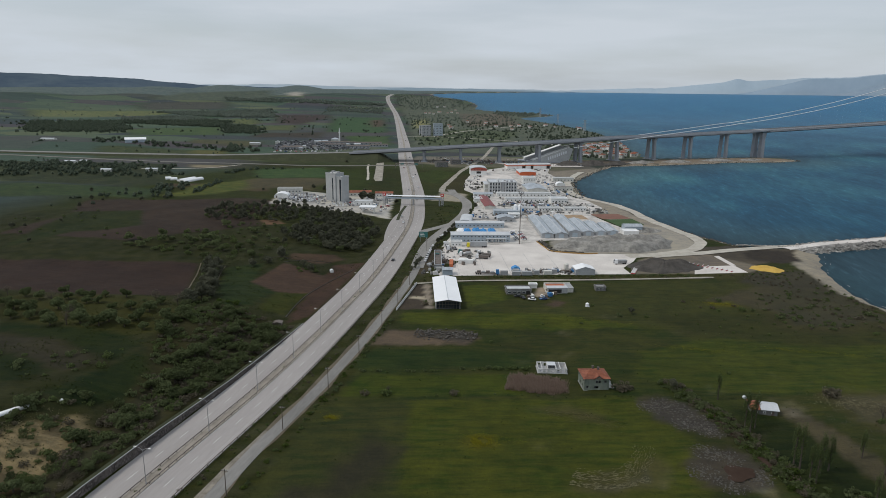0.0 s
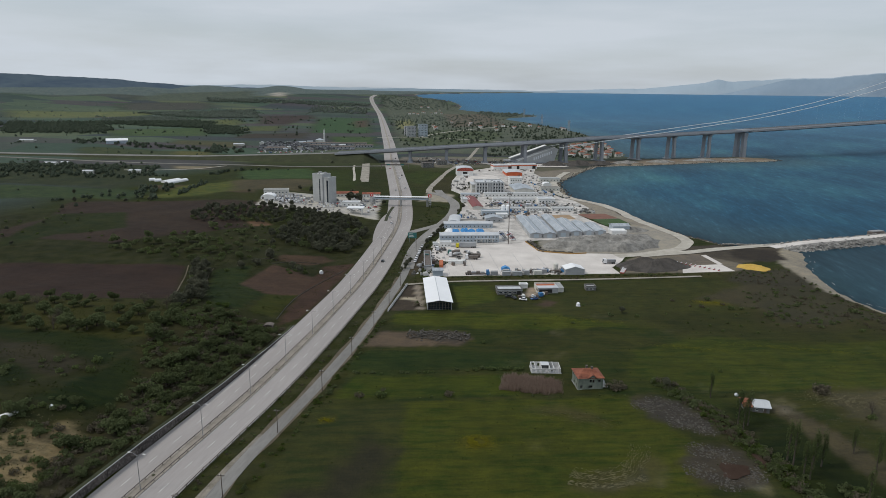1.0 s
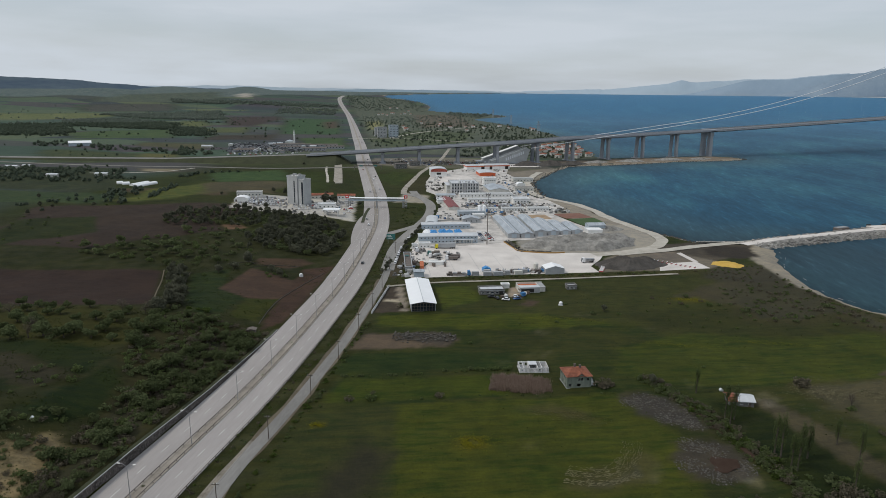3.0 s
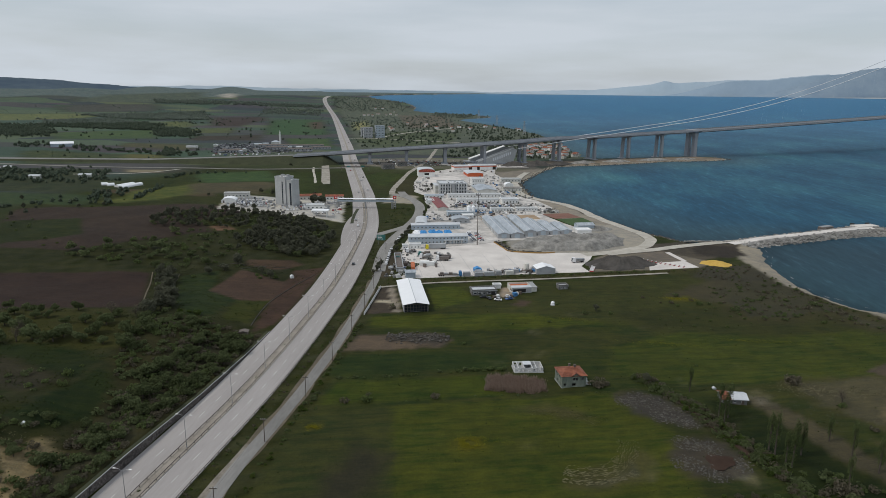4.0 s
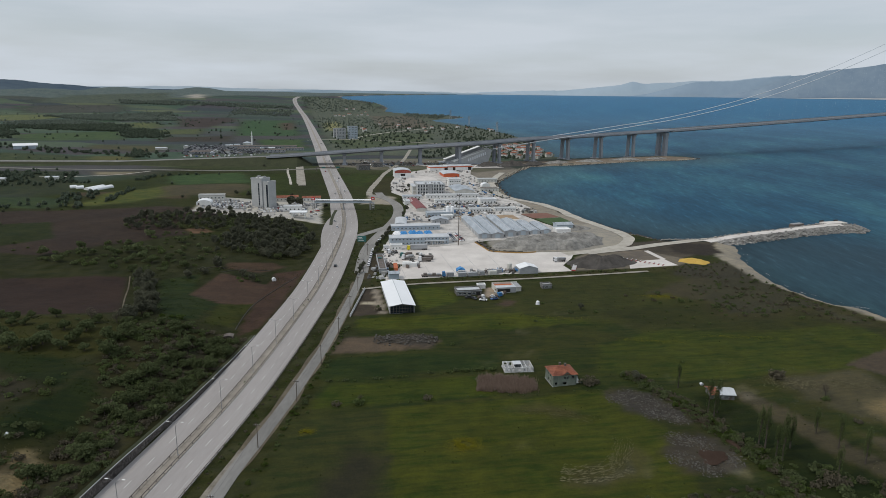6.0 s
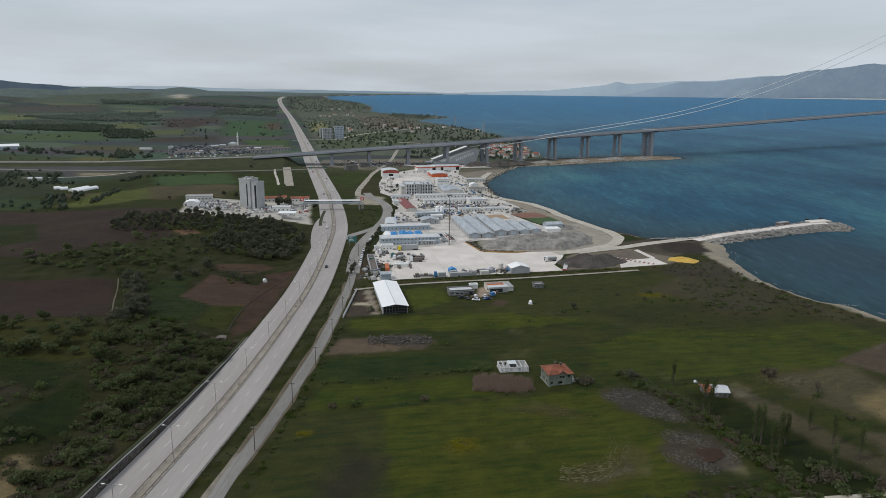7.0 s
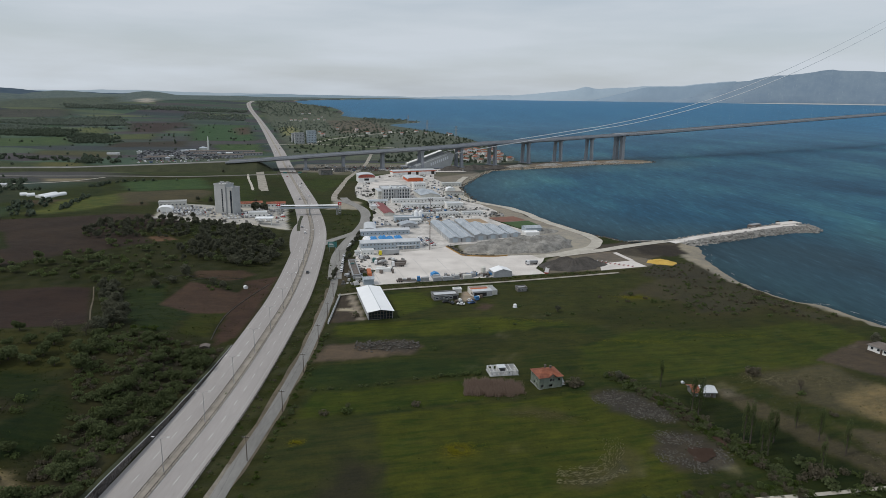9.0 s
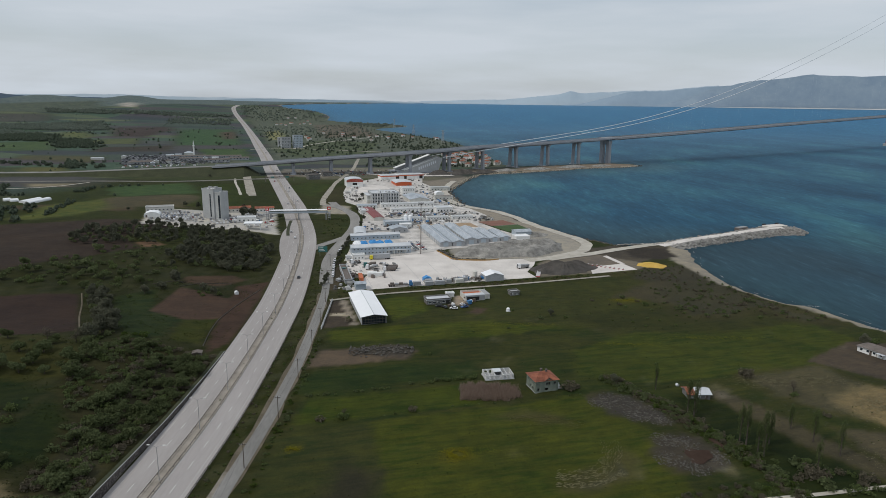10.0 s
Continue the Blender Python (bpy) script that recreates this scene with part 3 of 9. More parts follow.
FIELDS = [  # crops, fallow and bare soil of the plain, plus one hazed far band: outline, colour
    # Farthest band: distance haze put into the ground colour.
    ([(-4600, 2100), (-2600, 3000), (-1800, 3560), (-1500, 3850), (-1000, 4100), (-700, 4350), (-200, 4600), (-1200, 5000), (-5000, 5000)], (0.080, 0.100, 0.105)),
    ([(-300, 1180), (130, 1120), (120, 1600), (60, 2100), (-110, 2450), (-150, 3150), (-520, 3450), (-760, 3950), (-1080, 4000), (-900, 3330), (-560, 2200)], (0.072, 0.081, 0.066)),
    ([(-2240, 2373), (-1941, 2431), (-1731, 2604), (-1592, 2480), (-1593, 2261), (-1652, 2062), (-1901, 2006)], (0.09, 0.1, 0.05)),
    ([(-1124, 1500), (-942, 1660), (-786, 1367), (-964, 1282)], (0.045, 0.068, 0.032)),
    ([(-1507, 2138), (-1416, 2517), (-1281, 2272), (-1334, 1912)], (0.034, 0.056, 0.036)),
    ([(-1181, 2108), (-1155, 2231), (-971, 1931), (-957, 1806), (-1075, 1915)], (0.075, 0.085, 0.04)),
    ([(-1226, 2566), (-1031, 2655), (-900, 2378), (-828, 1937), (-927, 1939)], (0.04, 0.032, 0.03)),
    ([(-913, 1753), (-835, 1911), (-733, 1643), (-814, 1587)], (0.065, 0.075, 0.038)),
    ([(-924, 2461), (-745, 2528), (-476, 1650), (-632, 1607)], (0.036, 0.066, 0.034)),
    ([(-722, 2272), (-704, 2388), (-570, 1952), (-592, 1881)], (0.06, 0.045, 0.035)),
    ([(-541, 1504), (-435, 1531), (-361, 1283), (-434, 1234)], (0.042, 0.066, 0.03)),
    ([(-758, 1503), (-632, 1607), (-565, 1397), (-703, 1339)], (0.038, 0.034, 0.028)),
    ([(-2092, 2871), (-1778, 3177), (-1605, 2841), (-1879, 2605)], (0.05, 0.052, 0.048)),
    ([(-842, 1084), (-514, 1022), (-484, 959), (-729, 887), (-865, 1060)], (0.04, 0.05, 0.026)),
    ([(-777, 1235), (-619, 1242), (-603, 1142), (-738, 1170)], (0.06, 0.06, 0.034)),
    ([(-671, 1059), (-608, 1072), (-574, 1001), (-634, 999)], (0.075, 0.075, 0.03)),
    ([(-385, 647), (-358, 684), (-323, 614), (-357, 552), (-385, 555)], (0.06, 0.068, 0.02)),
    ([(-421, 829), (-340, 881), (-292, 752), (-360, 696)], (0.034, 0.058, 0.022)),
    ([(-360, 690), (-289, 736), (-255, 638), (-334, 611)], (0.056, 0.05, 0.03)),
    ([(-600, 577), (-497, 594), (-413, 589), (-383, 540), (-534, 509)], (0.028, 0.042, 0.02)),
    ([(-808, 789), (-685, 831), (-565, 846), (-423, 614), (-605, 582)], (0.026, 0.032, 0.018)),
    ([(-544, 850), (-486, 856), (-466, 814), (-515, 809)], (0.16, 0.14, 0.1)),
    ([(-2170, 3021), (-2244, 3450), (-1855, 3832), (-1607, 3341), (-1826, 3212)], (0.06, 0.072, 0.06)),
    ([(-1729, 3799), (-1688, 3889), (-1567, 3627), (-1645, 3641)], (0.3, 0.28, 0.25)),
    ([(-576, 2337), (-574, 2538), (-443, 1990), (-454, 1864)], (0.15, 0.15, 0.075)),
    ([(-321, 1903), (-146, 1789), (-147, 1333), (-282, 1302), (-378, 1508)], (0.058, 0.070, 0.044)),
    ([(-531, 3046), (-325, 3110), (-176, 2181), (-323, 2028)], (0.088, 0.080, 0.064)),
]


def axis(lo, hi, a, b, fine, grow=1.09):
    """Grid lines: even between a and b, ever wider outside."""
    out = list(np.arange(a, b + fine, fine))
    s, v = fine, out[-1]
    while v < hi:
        s *= grow
        v += s
        out.append(v)
    s, v = fine, a
    while v > lo:
        s *= grow
        v -= s
        out.insert(0, v)
    return np.array(out)


gx = axis(-5200, 1500, -400, 330, 2.3, 1.034)
gy = axis(-600, 5000, 105, 600, 2.3, 1.019)
X, Y = np.meshgrid(gx, gy)
Z = land(X, Y)
RISE = rise(np.hypot(X, Y))
Z = Z + np.where(Z - RISE > -0.5, 0.10 * wave(X, Y, 9, 11), 0)
WX, WY = X + 1.6 * wave(X, Y, 14, 21) + 0.8 * wave(X, Y, 5, 23), Y + 1.6 * wave(X, Y, 14, 22) + 0.8 * wave(X, Y, 5, 24)
C = np.zeros((*X.shape, 3)) + np.array((0.048, 0.060, 0.022))
_b = ss(-0.3, 0.7, wave(X, Y, 70, 31))[..., None]
C = C * (1 - _b) + np.array((0.040, 0.058, 0.018)) * _b
_off = X - np.interp(Y, _hy, _hx)
_l = (ss(-12, -30, _off) * (1 - ss(420, 520, Y)))[..., None]       # rough scrub left of the highway
C = C * (1 - _l) + (np.array((0.041, 0.050, 0.022)) + 0.012 * wave(X, Y, 22, 33)[..., None]) * _l
_v = ((1 - ss(26, 32, np.abs(_off - 2))) * ss(10, 12, np.abs(_off)) * (1 - ss(500, 600, Y)))[..., None]   # verges
C = C * (1 - _v) + (np.array((0.047, 0.056, 0.024)) + 0.020 * wave(X, Y, 11, 34)[..., None]) * _v
for outline, colour, edge in COVER:
    o = np.array(outline, float)
    box_m = (X > o[:, 0].min() - 12) & (X < o[:, 0].max() + 12) & (Y > o[:, 1].min() - 12) & (Y < o[:, 1].max() + 12)
    wgt = np.zeros(X.shape)
    k = min(1.0, max(0.0, (edge - 1.0) / 2.5))
    wgt[box_m] = ss(-edge * 0.6, edge * 0.6, poly_dist(o, X[box_m] + k * (WX - X)[box_m], Y[box_m] + k * (WY - Y)[box_m]))
    C = C * (1 - wgt[..., None]) + np.array(colour) * wgt[..., None]
_s = (1 - ss(-0.9, -0.2, Z - RISE))[..., None] * (Z - RISE < 3)[..., None]
C = C * (1 - _s) + np.array((0.34, 0.31, 0.26)) * _s

nxg, nyg = len(gx), len(gy)
idx = np.arange(nxg * nyg).reshape(nyg, nxg)
quads = np.stack([idx[:-1, :-1], idx[:-1, 1:], idx[1:, 1:], idx[1:, :-1]], -1).reshape(-1, 4)
C = C * np.where(C[..., :1] > 0.12, 0.63, np.where(_off < -12, 0.44, 0.50)[..., None])
C[..., 2] *= np.where(C[..., 1] > C[..., 0], 0.80, 1.0)
C[..., 0] *= np.where(C[..., 1] > C[..., 0], 1.06, 1.0)
C[..., 1] *= np.where(C[..., 1] > C[..., 0], 0.97, 1.0)
OWN = np.zeros(X.shape)
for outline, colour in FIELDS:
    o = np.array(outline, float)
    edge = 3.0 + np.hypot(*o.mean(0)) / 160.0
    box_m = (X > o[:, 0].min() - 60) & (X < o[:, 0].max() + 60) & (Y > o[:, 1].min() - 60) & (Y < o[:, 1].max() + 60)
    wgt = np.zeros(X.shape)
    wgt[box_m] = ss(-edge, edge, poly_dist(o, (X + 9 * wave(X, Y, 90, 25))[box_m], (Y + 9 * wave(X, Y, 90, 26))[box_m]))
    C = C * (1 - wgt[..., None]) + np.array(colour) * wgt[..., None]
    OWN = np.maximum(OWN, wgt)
me = bpy.data.meshes.new("ground")
me.vertices.add(nxg * nyg)
me.vertices.foreach_set("co", np.stack([X, Y, Z], -1).astype(np.float32).ravel())
me.loops.add(quads.size)
me.loops.foreach_set("vertex_index", quads.ravel().astype(np.int32))
me.polygons.add(len(quads))
me.polygons.foreach_set("loop_start", np.arange(0, quads.size, 4, dtype=np.int32))
me.update(calc_edges=True)
att = me.color_attributes.new("cover", "FLOAT_COLOR", "POINT")
att.data.foreach_set("color", np.concatenate([C, OWN[..., None]], -1).astype(np.float32).ravel())
me.polygons.foreach_set("use_smooth", np.ones(len(quads), bool))

gm, nt, pb, geo = base_mat("grass, crops and soil", 0.95, 0, 0.1)
pos = geo.outputs["Position"]
av = nt.nodes.new("ShaderNodeAttribute")
av.attribute_name = "cover"
f1, f2, f3 = noise_tex(nt, pos, 1.1, 5, 0.7), noise_tex(nt, pos, 7.0, 4, 0.6), noise_tex(nt, pos, 34.0, 3, 0.5)
smp = nt.nodes.new("ShaderNodeMapping")
smp.vector_type = "TEXTURE"
smp.inputs["Rotation"].default_value, smp.inputs["Scale"].default_value = (0, 0, radians(13)), (6.0, 1.0, 1.0)
nt.links.new(pos, smp.inputs[0])
f4 = noise_tex(nt, smp.outputs[0], 1.6, 5, 0.7)
tone = math_n(nt, "ADD", math_n(nt, "MULTIPLY", f1, 0.26), math_n(nt, "ADD", math_n(nt, "MULTIPLY", f2, 0.30), math_n(nt, "ADD", math_n(nt, "MULTIPLY", f3, 0.26), math_n(nt, "ADD", math_n(nt, "MULTIPLY", f4, 0.27), math_n(nt, "MULTIPLY", noise_tex(nt, pos, 0.6, 4, 0.75), 0.17)))))
near_c = mixc(nt, av.outputs["Color"], ramp(nt, tone, [(0.45, (0.74, 0.76, 0.74)), (0.58, (1.0, 1.0, 1.0)), (0.70, (1.42, 1.36, 1.22))]), 1.0, "MULTIPLY")
# grass grows in rows: deep green and yellower streaks
spg = nt.nodes.new("ShaderNodeSeparateColor")
nt.links.new(av.outputs["Color"], spg.inputs[0])
grassy = math_n(nt, "MULTIPLY", math_n(nt, "SUBTRACT", spg.outputs[1], spg.outputs[0]), 220.0)
grassy.node.use_clamp = True
rows_ = math_n(nt, "ADD", math_n(nt, "MULTIPLY", noise_tex(nt, smp.outputs[0], 2.6, 4, 0.62), 0.62), math_n(nt, "MULTIPLY", noise_tex(nt, pos, 15.0, 5, 0.62), 0.38))
hues = ramp(nt, rows_, [(0.40, (0.64, 0.84, 0.80)), (0.50, (1.0, 1.02, 1.0)), (0.60, (1.22, 1.17, 1.0))])
near_c = mixc(nt, near_c, mixc(nt, (1.0, 1.0, 1.0), hues, grassy), 1.0, "MULTIPLY")
# far farmland: parcels of differing crop
mp = nt.nodes.new("ShaderNodeMapping")
mp.inputs["Rotation"].default_value = (0, 0, radians(12))
mp.inputs["Scale"].default_value = (1 / 300.0, 1 / 110.0, 0.0)
nt.links.new(pos, mp.inputs[0])
vor = nt.nodes.new("ShaderNodeTexVoronoi")
vor.inputs["Scale"].default_value, vor.inputs["Randomness"].default_value = 1.0, 0.85
nt.links.new(mp.outputs[0], vor.inputs["Vector"])
sep = nt.nodes.new("ShaderNodeSeparateColor")
nt.links.new(vor.outputs["Color"], sep.inputs[0])
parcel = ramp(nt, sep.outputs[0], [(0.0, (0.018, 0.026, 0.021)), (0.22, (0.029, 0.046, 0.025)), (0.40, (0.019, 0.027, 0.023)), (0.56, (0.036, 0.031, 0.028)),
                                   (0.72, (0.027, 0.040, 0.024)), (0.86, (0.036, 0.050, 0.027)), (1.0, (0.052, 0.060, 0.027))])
# This tone lifts far parcels towards blue, haze put into their colour.
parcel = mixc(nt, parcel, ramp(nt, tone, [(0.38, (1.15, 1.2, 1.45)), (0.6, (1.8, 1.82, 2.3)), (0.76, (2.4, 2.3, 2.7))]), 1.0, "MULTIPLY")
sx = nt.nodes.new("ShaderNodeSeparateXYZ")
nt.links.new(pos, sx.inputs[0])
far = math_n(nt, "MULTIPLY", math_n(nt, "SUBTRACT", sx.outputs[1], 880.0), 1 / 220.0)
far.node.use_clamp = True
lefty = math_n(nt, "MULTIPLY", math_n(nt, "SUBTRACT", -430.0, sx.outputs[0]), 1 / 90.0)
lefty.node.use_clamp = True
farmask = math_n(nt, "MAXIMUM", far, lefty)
sel = nt.nodes.new("ShaderNodeMath")
sel.operation, sel.use_clamp = "MULTIPLY", True
nt.links.new(farmask, sel.inputs[0])
# bare, built-on and sandy cover keeps its own colour
spc = nt.nodes.new("ShaderNodeSeparateColor")
nt.links.new(av.outputs["Color"], spc.inputs[0])
bare = math_n(nt, "MULTIPLY", math_n(nt, "SUBTRACT", spc.outputs[0], 0.08), 12.0)
bare.node.use_clamp = True
nt.links.new(math_n(nt, "SUBTRACT", 1.0, math_n(nt, "MAXIMUM", bare, av.outputs["Alpha"])), sel.inputs[1])
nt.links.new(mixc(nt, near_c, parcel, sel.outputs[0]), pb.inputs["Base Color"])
bp = nt.nodes.new("ShaderNodeBump")
bp.inputs["Strength"].default_value, bp.inputs["Distance"].default_value = 0.6, 0.5
nt.links.new(f1, bp.inputs["Height"])
nt.links.new(bp.outputs[0], pb.inputs["Normal"])
ground = part("ground", me, gm)
tagged(ground, "spring meadows, ploughed fields and scrub on a coastal plain", "ground", kind="structure")

# the strait: one sheet that lifts gently to the skyline
sr = np.concatenate([np.linspace(40, 1400, 110), np.linspace(1420, 3400, 40), np.linspace(3460, 4790, 30)])
sa = np.radians(np.linspace(-22, 80, 150))
R, A = np.meshgrid(sr, sa)
SZ = -2.0 + rise(R)
sv = np.stack([R * np.sin(A), R * np.cos(A), SZ], -1).reshape(-1, 3)
ii = np.arange(R.size).reshape(R.shape)
sf = np.stack([ii[:-1, :-1], ii[1:, :-1], ii[1:, 1:], ii[:-1, 1:]], -1).reshape(-1, 4)
wmat = bpy.data.materials.new("sea water")
wmat.use_nodes = True
nt = wmat.node_tree
nt.nodes.remove(nt.nodes["Principled BSDF"])
pos = nt.nodes.new("ShaderNodeNewGeometry").outputs["Position"]
swell = noise_tex(nt, pos, 6.0, 4, 0.6)
mp = nt.nodes.new("ShaderNodeMapping")
mp.inputs["Scale"].default_value, mp.inputs["Rotation"].default_value = (1.0, 0.35, 1.0), (0, 0, radians(-35))
nt.links.new(pos, mp.inputs[0])
shoal = noise_tex(nt, mp.outputs[0], 130.0, 6, 0.62)
body = ramp(nt, shoal, [(0.34, (0.014, 0.056, 0.098)), (0.48, (0.020, 0.080, 0.132)), (0.57, (0.029, 0.106, 0.154)), (0.69, (0.047, 0.150, 0.176))])
# paler green over the shelf close to the shore
dv = nt.nodes.new("ShaderNodeAttribute")
dv.attribute_name = "shelf"
body = mixc(nt, body, (0.072, 0.128, 0.138), math_n(nt, "MULTIPLY", dv.outputs["Fac"], math_n(nt, "ADD", shoal, 0.1)))
# greyer, darker tint in the near water, fading out around the breakwater
wv = nt.nodes.new("ShaderNodeAttribute")
wv.attribute_name = "near_tint"
body = mixc(nt, body, (0.030, 0.056, 0.071), math_n(nt, "MULTIPLY", wv.outputs["Fac"], math_n(nt, "SUBTRACT", 1.25, shoal)))
# farther water turns paler blue: haze and sky sheen put into its colour
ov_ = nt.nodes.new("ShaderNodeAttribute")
ov_.attribute_name = "far_haze"
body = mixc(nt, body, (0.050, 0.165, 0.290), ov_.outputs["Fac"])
rip = nt.nodes.new("ShaderNodeMapping")
rip.inputs["Scale"].default_value, rip.inputs["Rotation"].default_value = (1.0, 0.22, 1.0), (0, 0, radians(28))
nt.links.new(pos, rip.inputs[0])
chop = noise_tex(nt, rip.outputs[0], 5.0, 5, 0.65)
body = mixc(nt, body, ramp(nt, chop, [(0.36, (0.80, 0.81, 0.82)), (0.6, (1.06, 1.06, 1.06)), (0.74, (1.7, 1.6, 1.55))]), 1.0, "MULTIPLY")
bp = nt.nodes.new("ShaderNodeBump")
bp.inputs["Strength"].default_value, bp.inputs["Distance"].default_value = 0.6, 0.7
nt.links.new(swell, bp.inputs["Height"])
dif, glo = nt.nodes.new("ShaderNodeSubsurfaceScattering"), nt.nodes.new("ShaderNodeBsdfGlossy")
dif.falloff = "BURLEY"
dif.inputs["Radius"].default_value, dif.inputs["Scale"].default_value = (1.0, 1.0, 1.0), 160.0
glo.inputs["Roughness"].default_value = 0.4
nt.links.new(body, dif.inputs["Color"])
nt.links.new(bp.outputs[0], glo.inputs["Normal"])
fre = nt.nodes.new("ShaderNodeFresnel")
fre.inputs["IOR"].default_value = 1.33
shine = nt.nodes.new("ShaderNodeMixShader")
nt.links.new(math_n(nt, "MULTIPLY", fre.outputs[0], 0.13), shine.inputs[0])
gl2 = nt.nodes.new("ShaderNodeBsdfGlossy")
gl2.inputs["Roughness"].default_value = 0.55
nt.links.new(mixc(nt, body, (1.55, 1.55, 1.55), 1.0, "MULTIPLY"), gl2.inputs["Color"])
nt.links.new(bp.outputs[0], gl2.inputs["Normal"])
deep = nt.nodes.new("ShaderNodeMixShader")
deep.inputs[0].default_value = 0.12
nt.links.new(dif.outputs[0], deep.inputs[1])
nt.links.new(gl2.outputs[0], deep.inputs[2])
nt.links.new(deep.outputs[0], shine.inputs[1])
nt.links.new(glo.outputs[0], shine.inputs[2])
nt.links.new(shine.outputs[0], nt.nodes["Material Output"].inputs["Surface"])
wme = raw_mesh("water", sv.tolist(), sf.tolist())
shelf = wme.attributes.new("shelf", "FLOAT", "POINT")
sd = poly_dist(_cx, sv[:, 0], sv[:, 1])
shelf.data.foreach_set("value", (ss(-130, -5, sd) * np.where(sv[:, 1] < 520, 0.5, 0.75)).astype(np.float32))
near_tint = wme.attributes.new("near_tint", "FLOAT", "POINT")
near_tint.data.foreach_set("value", ((1 - ss(470, 640, sv[:, 1])) * 0.9).astype(np.float32))
# share of the painted haze, growing with distance
haze_att = wme.attributes.new("far_haze", "FLOAT", "POINT")
haze_att.data.foreach_set("value", (ss(900, 4600, R).ravel() * 0.9).astype(np.float32))
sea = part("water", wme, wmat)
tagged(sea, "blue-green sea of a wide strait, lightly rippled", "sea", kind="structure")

# hills on the far shore; distance haze is mixed into their base colours
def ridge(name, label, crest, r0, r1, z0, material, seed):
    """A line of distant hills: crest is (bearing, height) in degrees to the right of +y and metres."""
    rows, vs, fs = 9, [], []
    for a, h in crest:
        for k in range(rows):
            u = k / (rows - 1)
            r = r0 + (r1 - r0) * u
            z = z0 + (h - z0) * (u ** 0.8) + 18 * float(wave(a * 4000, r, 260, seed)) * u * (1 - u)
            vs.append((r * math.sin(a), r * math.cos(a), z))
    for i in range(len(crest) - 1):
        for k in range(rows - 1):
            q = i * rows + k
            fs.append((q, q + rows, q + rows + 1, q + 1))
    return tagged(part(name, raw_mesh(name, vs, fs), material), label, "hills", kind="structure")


def crest(a0, a1, bearings, heights, rough, seed):
    out = []
    for i in range(160):
        az = a0 + (a1 - a0) * i / 159
        out.append((math.radians(az), float(np.interp(az, bearings, heights)) + rough * float(wave(az * 60, 7, 240, seed)) + rough * 0.5 * float(wave(az * 60, 3, 60, seed + 1))))
    return out


FAR_AZ = [-2, 2.8, 7.8, 11.4, 12.4, 13.6, 17.4, 20, 23.7, 27, 30.3, 33, 36.4, 45, 80]
FAR_H = [124, 131, 149, 184, 211, 194, 213, 222, 254, 281, 316, 304, 310, 290, 270]


def far_crest(a0, a1, seed, taper):
    """The far shore's skyline between two bearings, falling away over the first degrees."""
    return [(a, 104 + (h - 104) * float(ss(a0, a0 + taper, math.degrees(a)))) for a, h in crest(a0, a1, FAR_AZ, FAR_H, 4, seed)]


# Haze in the colour: ridges farther back are paler and bluer.
ridge("backdrop", "palest hazy blue hills along the far shore", far_crest(-3, 24, 41, 4), 4880, 4960, 84, surf("palest far hills", (0.34, 0.42, 0.49), (0.38, 0.46, 0.53), 60, 300, 1.0, spec=0.0), 43)
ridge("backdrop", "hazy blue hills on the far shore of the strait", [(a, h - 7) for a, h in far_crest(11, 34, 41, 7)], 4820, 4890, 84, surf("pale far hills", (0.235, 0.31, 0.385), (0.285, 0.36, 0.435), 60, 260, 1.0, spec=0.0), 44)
ridge("backdrop", "hazy blue-grey hills with fields on the far shore", far_crest(17.5, 80, 45, 9), 4750, 4830, 84, surf("hazed far hills with fields", (0.185, 0.248, 0.32), (0.255, 0.318, 0.375), 30, 150, 1.0, spec=0.0), 45)
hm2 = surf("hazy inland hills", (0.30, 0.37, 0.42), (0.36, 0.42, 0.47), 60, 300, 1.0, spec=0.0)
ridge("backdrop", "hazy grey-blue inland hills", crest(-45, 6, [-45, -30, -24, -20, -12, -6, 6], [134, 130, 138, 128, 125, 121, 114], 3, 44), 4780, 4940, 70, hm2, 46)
hm3 = surf("hazed wooded inland hills", (0.060, 0.085, 0.118), (0.095, 0.125, 0.148), 60, 260, 1.0, spec=0.0)
ridge("backdrop", "dark wooded hills, blued by haze, beyond the plain", crest(-66, -19, [-66, -48, -45, -40, -36, -31.5, -27, -22, -19], [200, 182, 184, 172, 156, 126, 117, 108, 84], 3, 47), 4300, 4700, 60, hm3, 48)
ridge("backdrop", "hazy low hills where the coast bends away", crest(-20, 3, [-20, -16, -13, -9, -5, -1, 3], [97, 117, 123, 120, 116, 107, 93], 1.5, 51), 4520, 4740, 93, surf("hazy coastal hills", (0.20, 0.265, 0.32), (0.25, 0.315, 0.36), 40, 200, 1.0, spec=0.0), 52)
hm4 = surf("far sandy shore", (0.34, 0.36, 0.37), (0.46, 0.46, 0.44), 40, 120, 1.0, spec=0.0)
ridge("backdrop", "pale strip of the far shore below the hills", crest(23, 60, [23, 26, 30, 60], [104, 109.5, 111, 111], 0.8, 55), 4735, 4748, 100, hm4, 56)


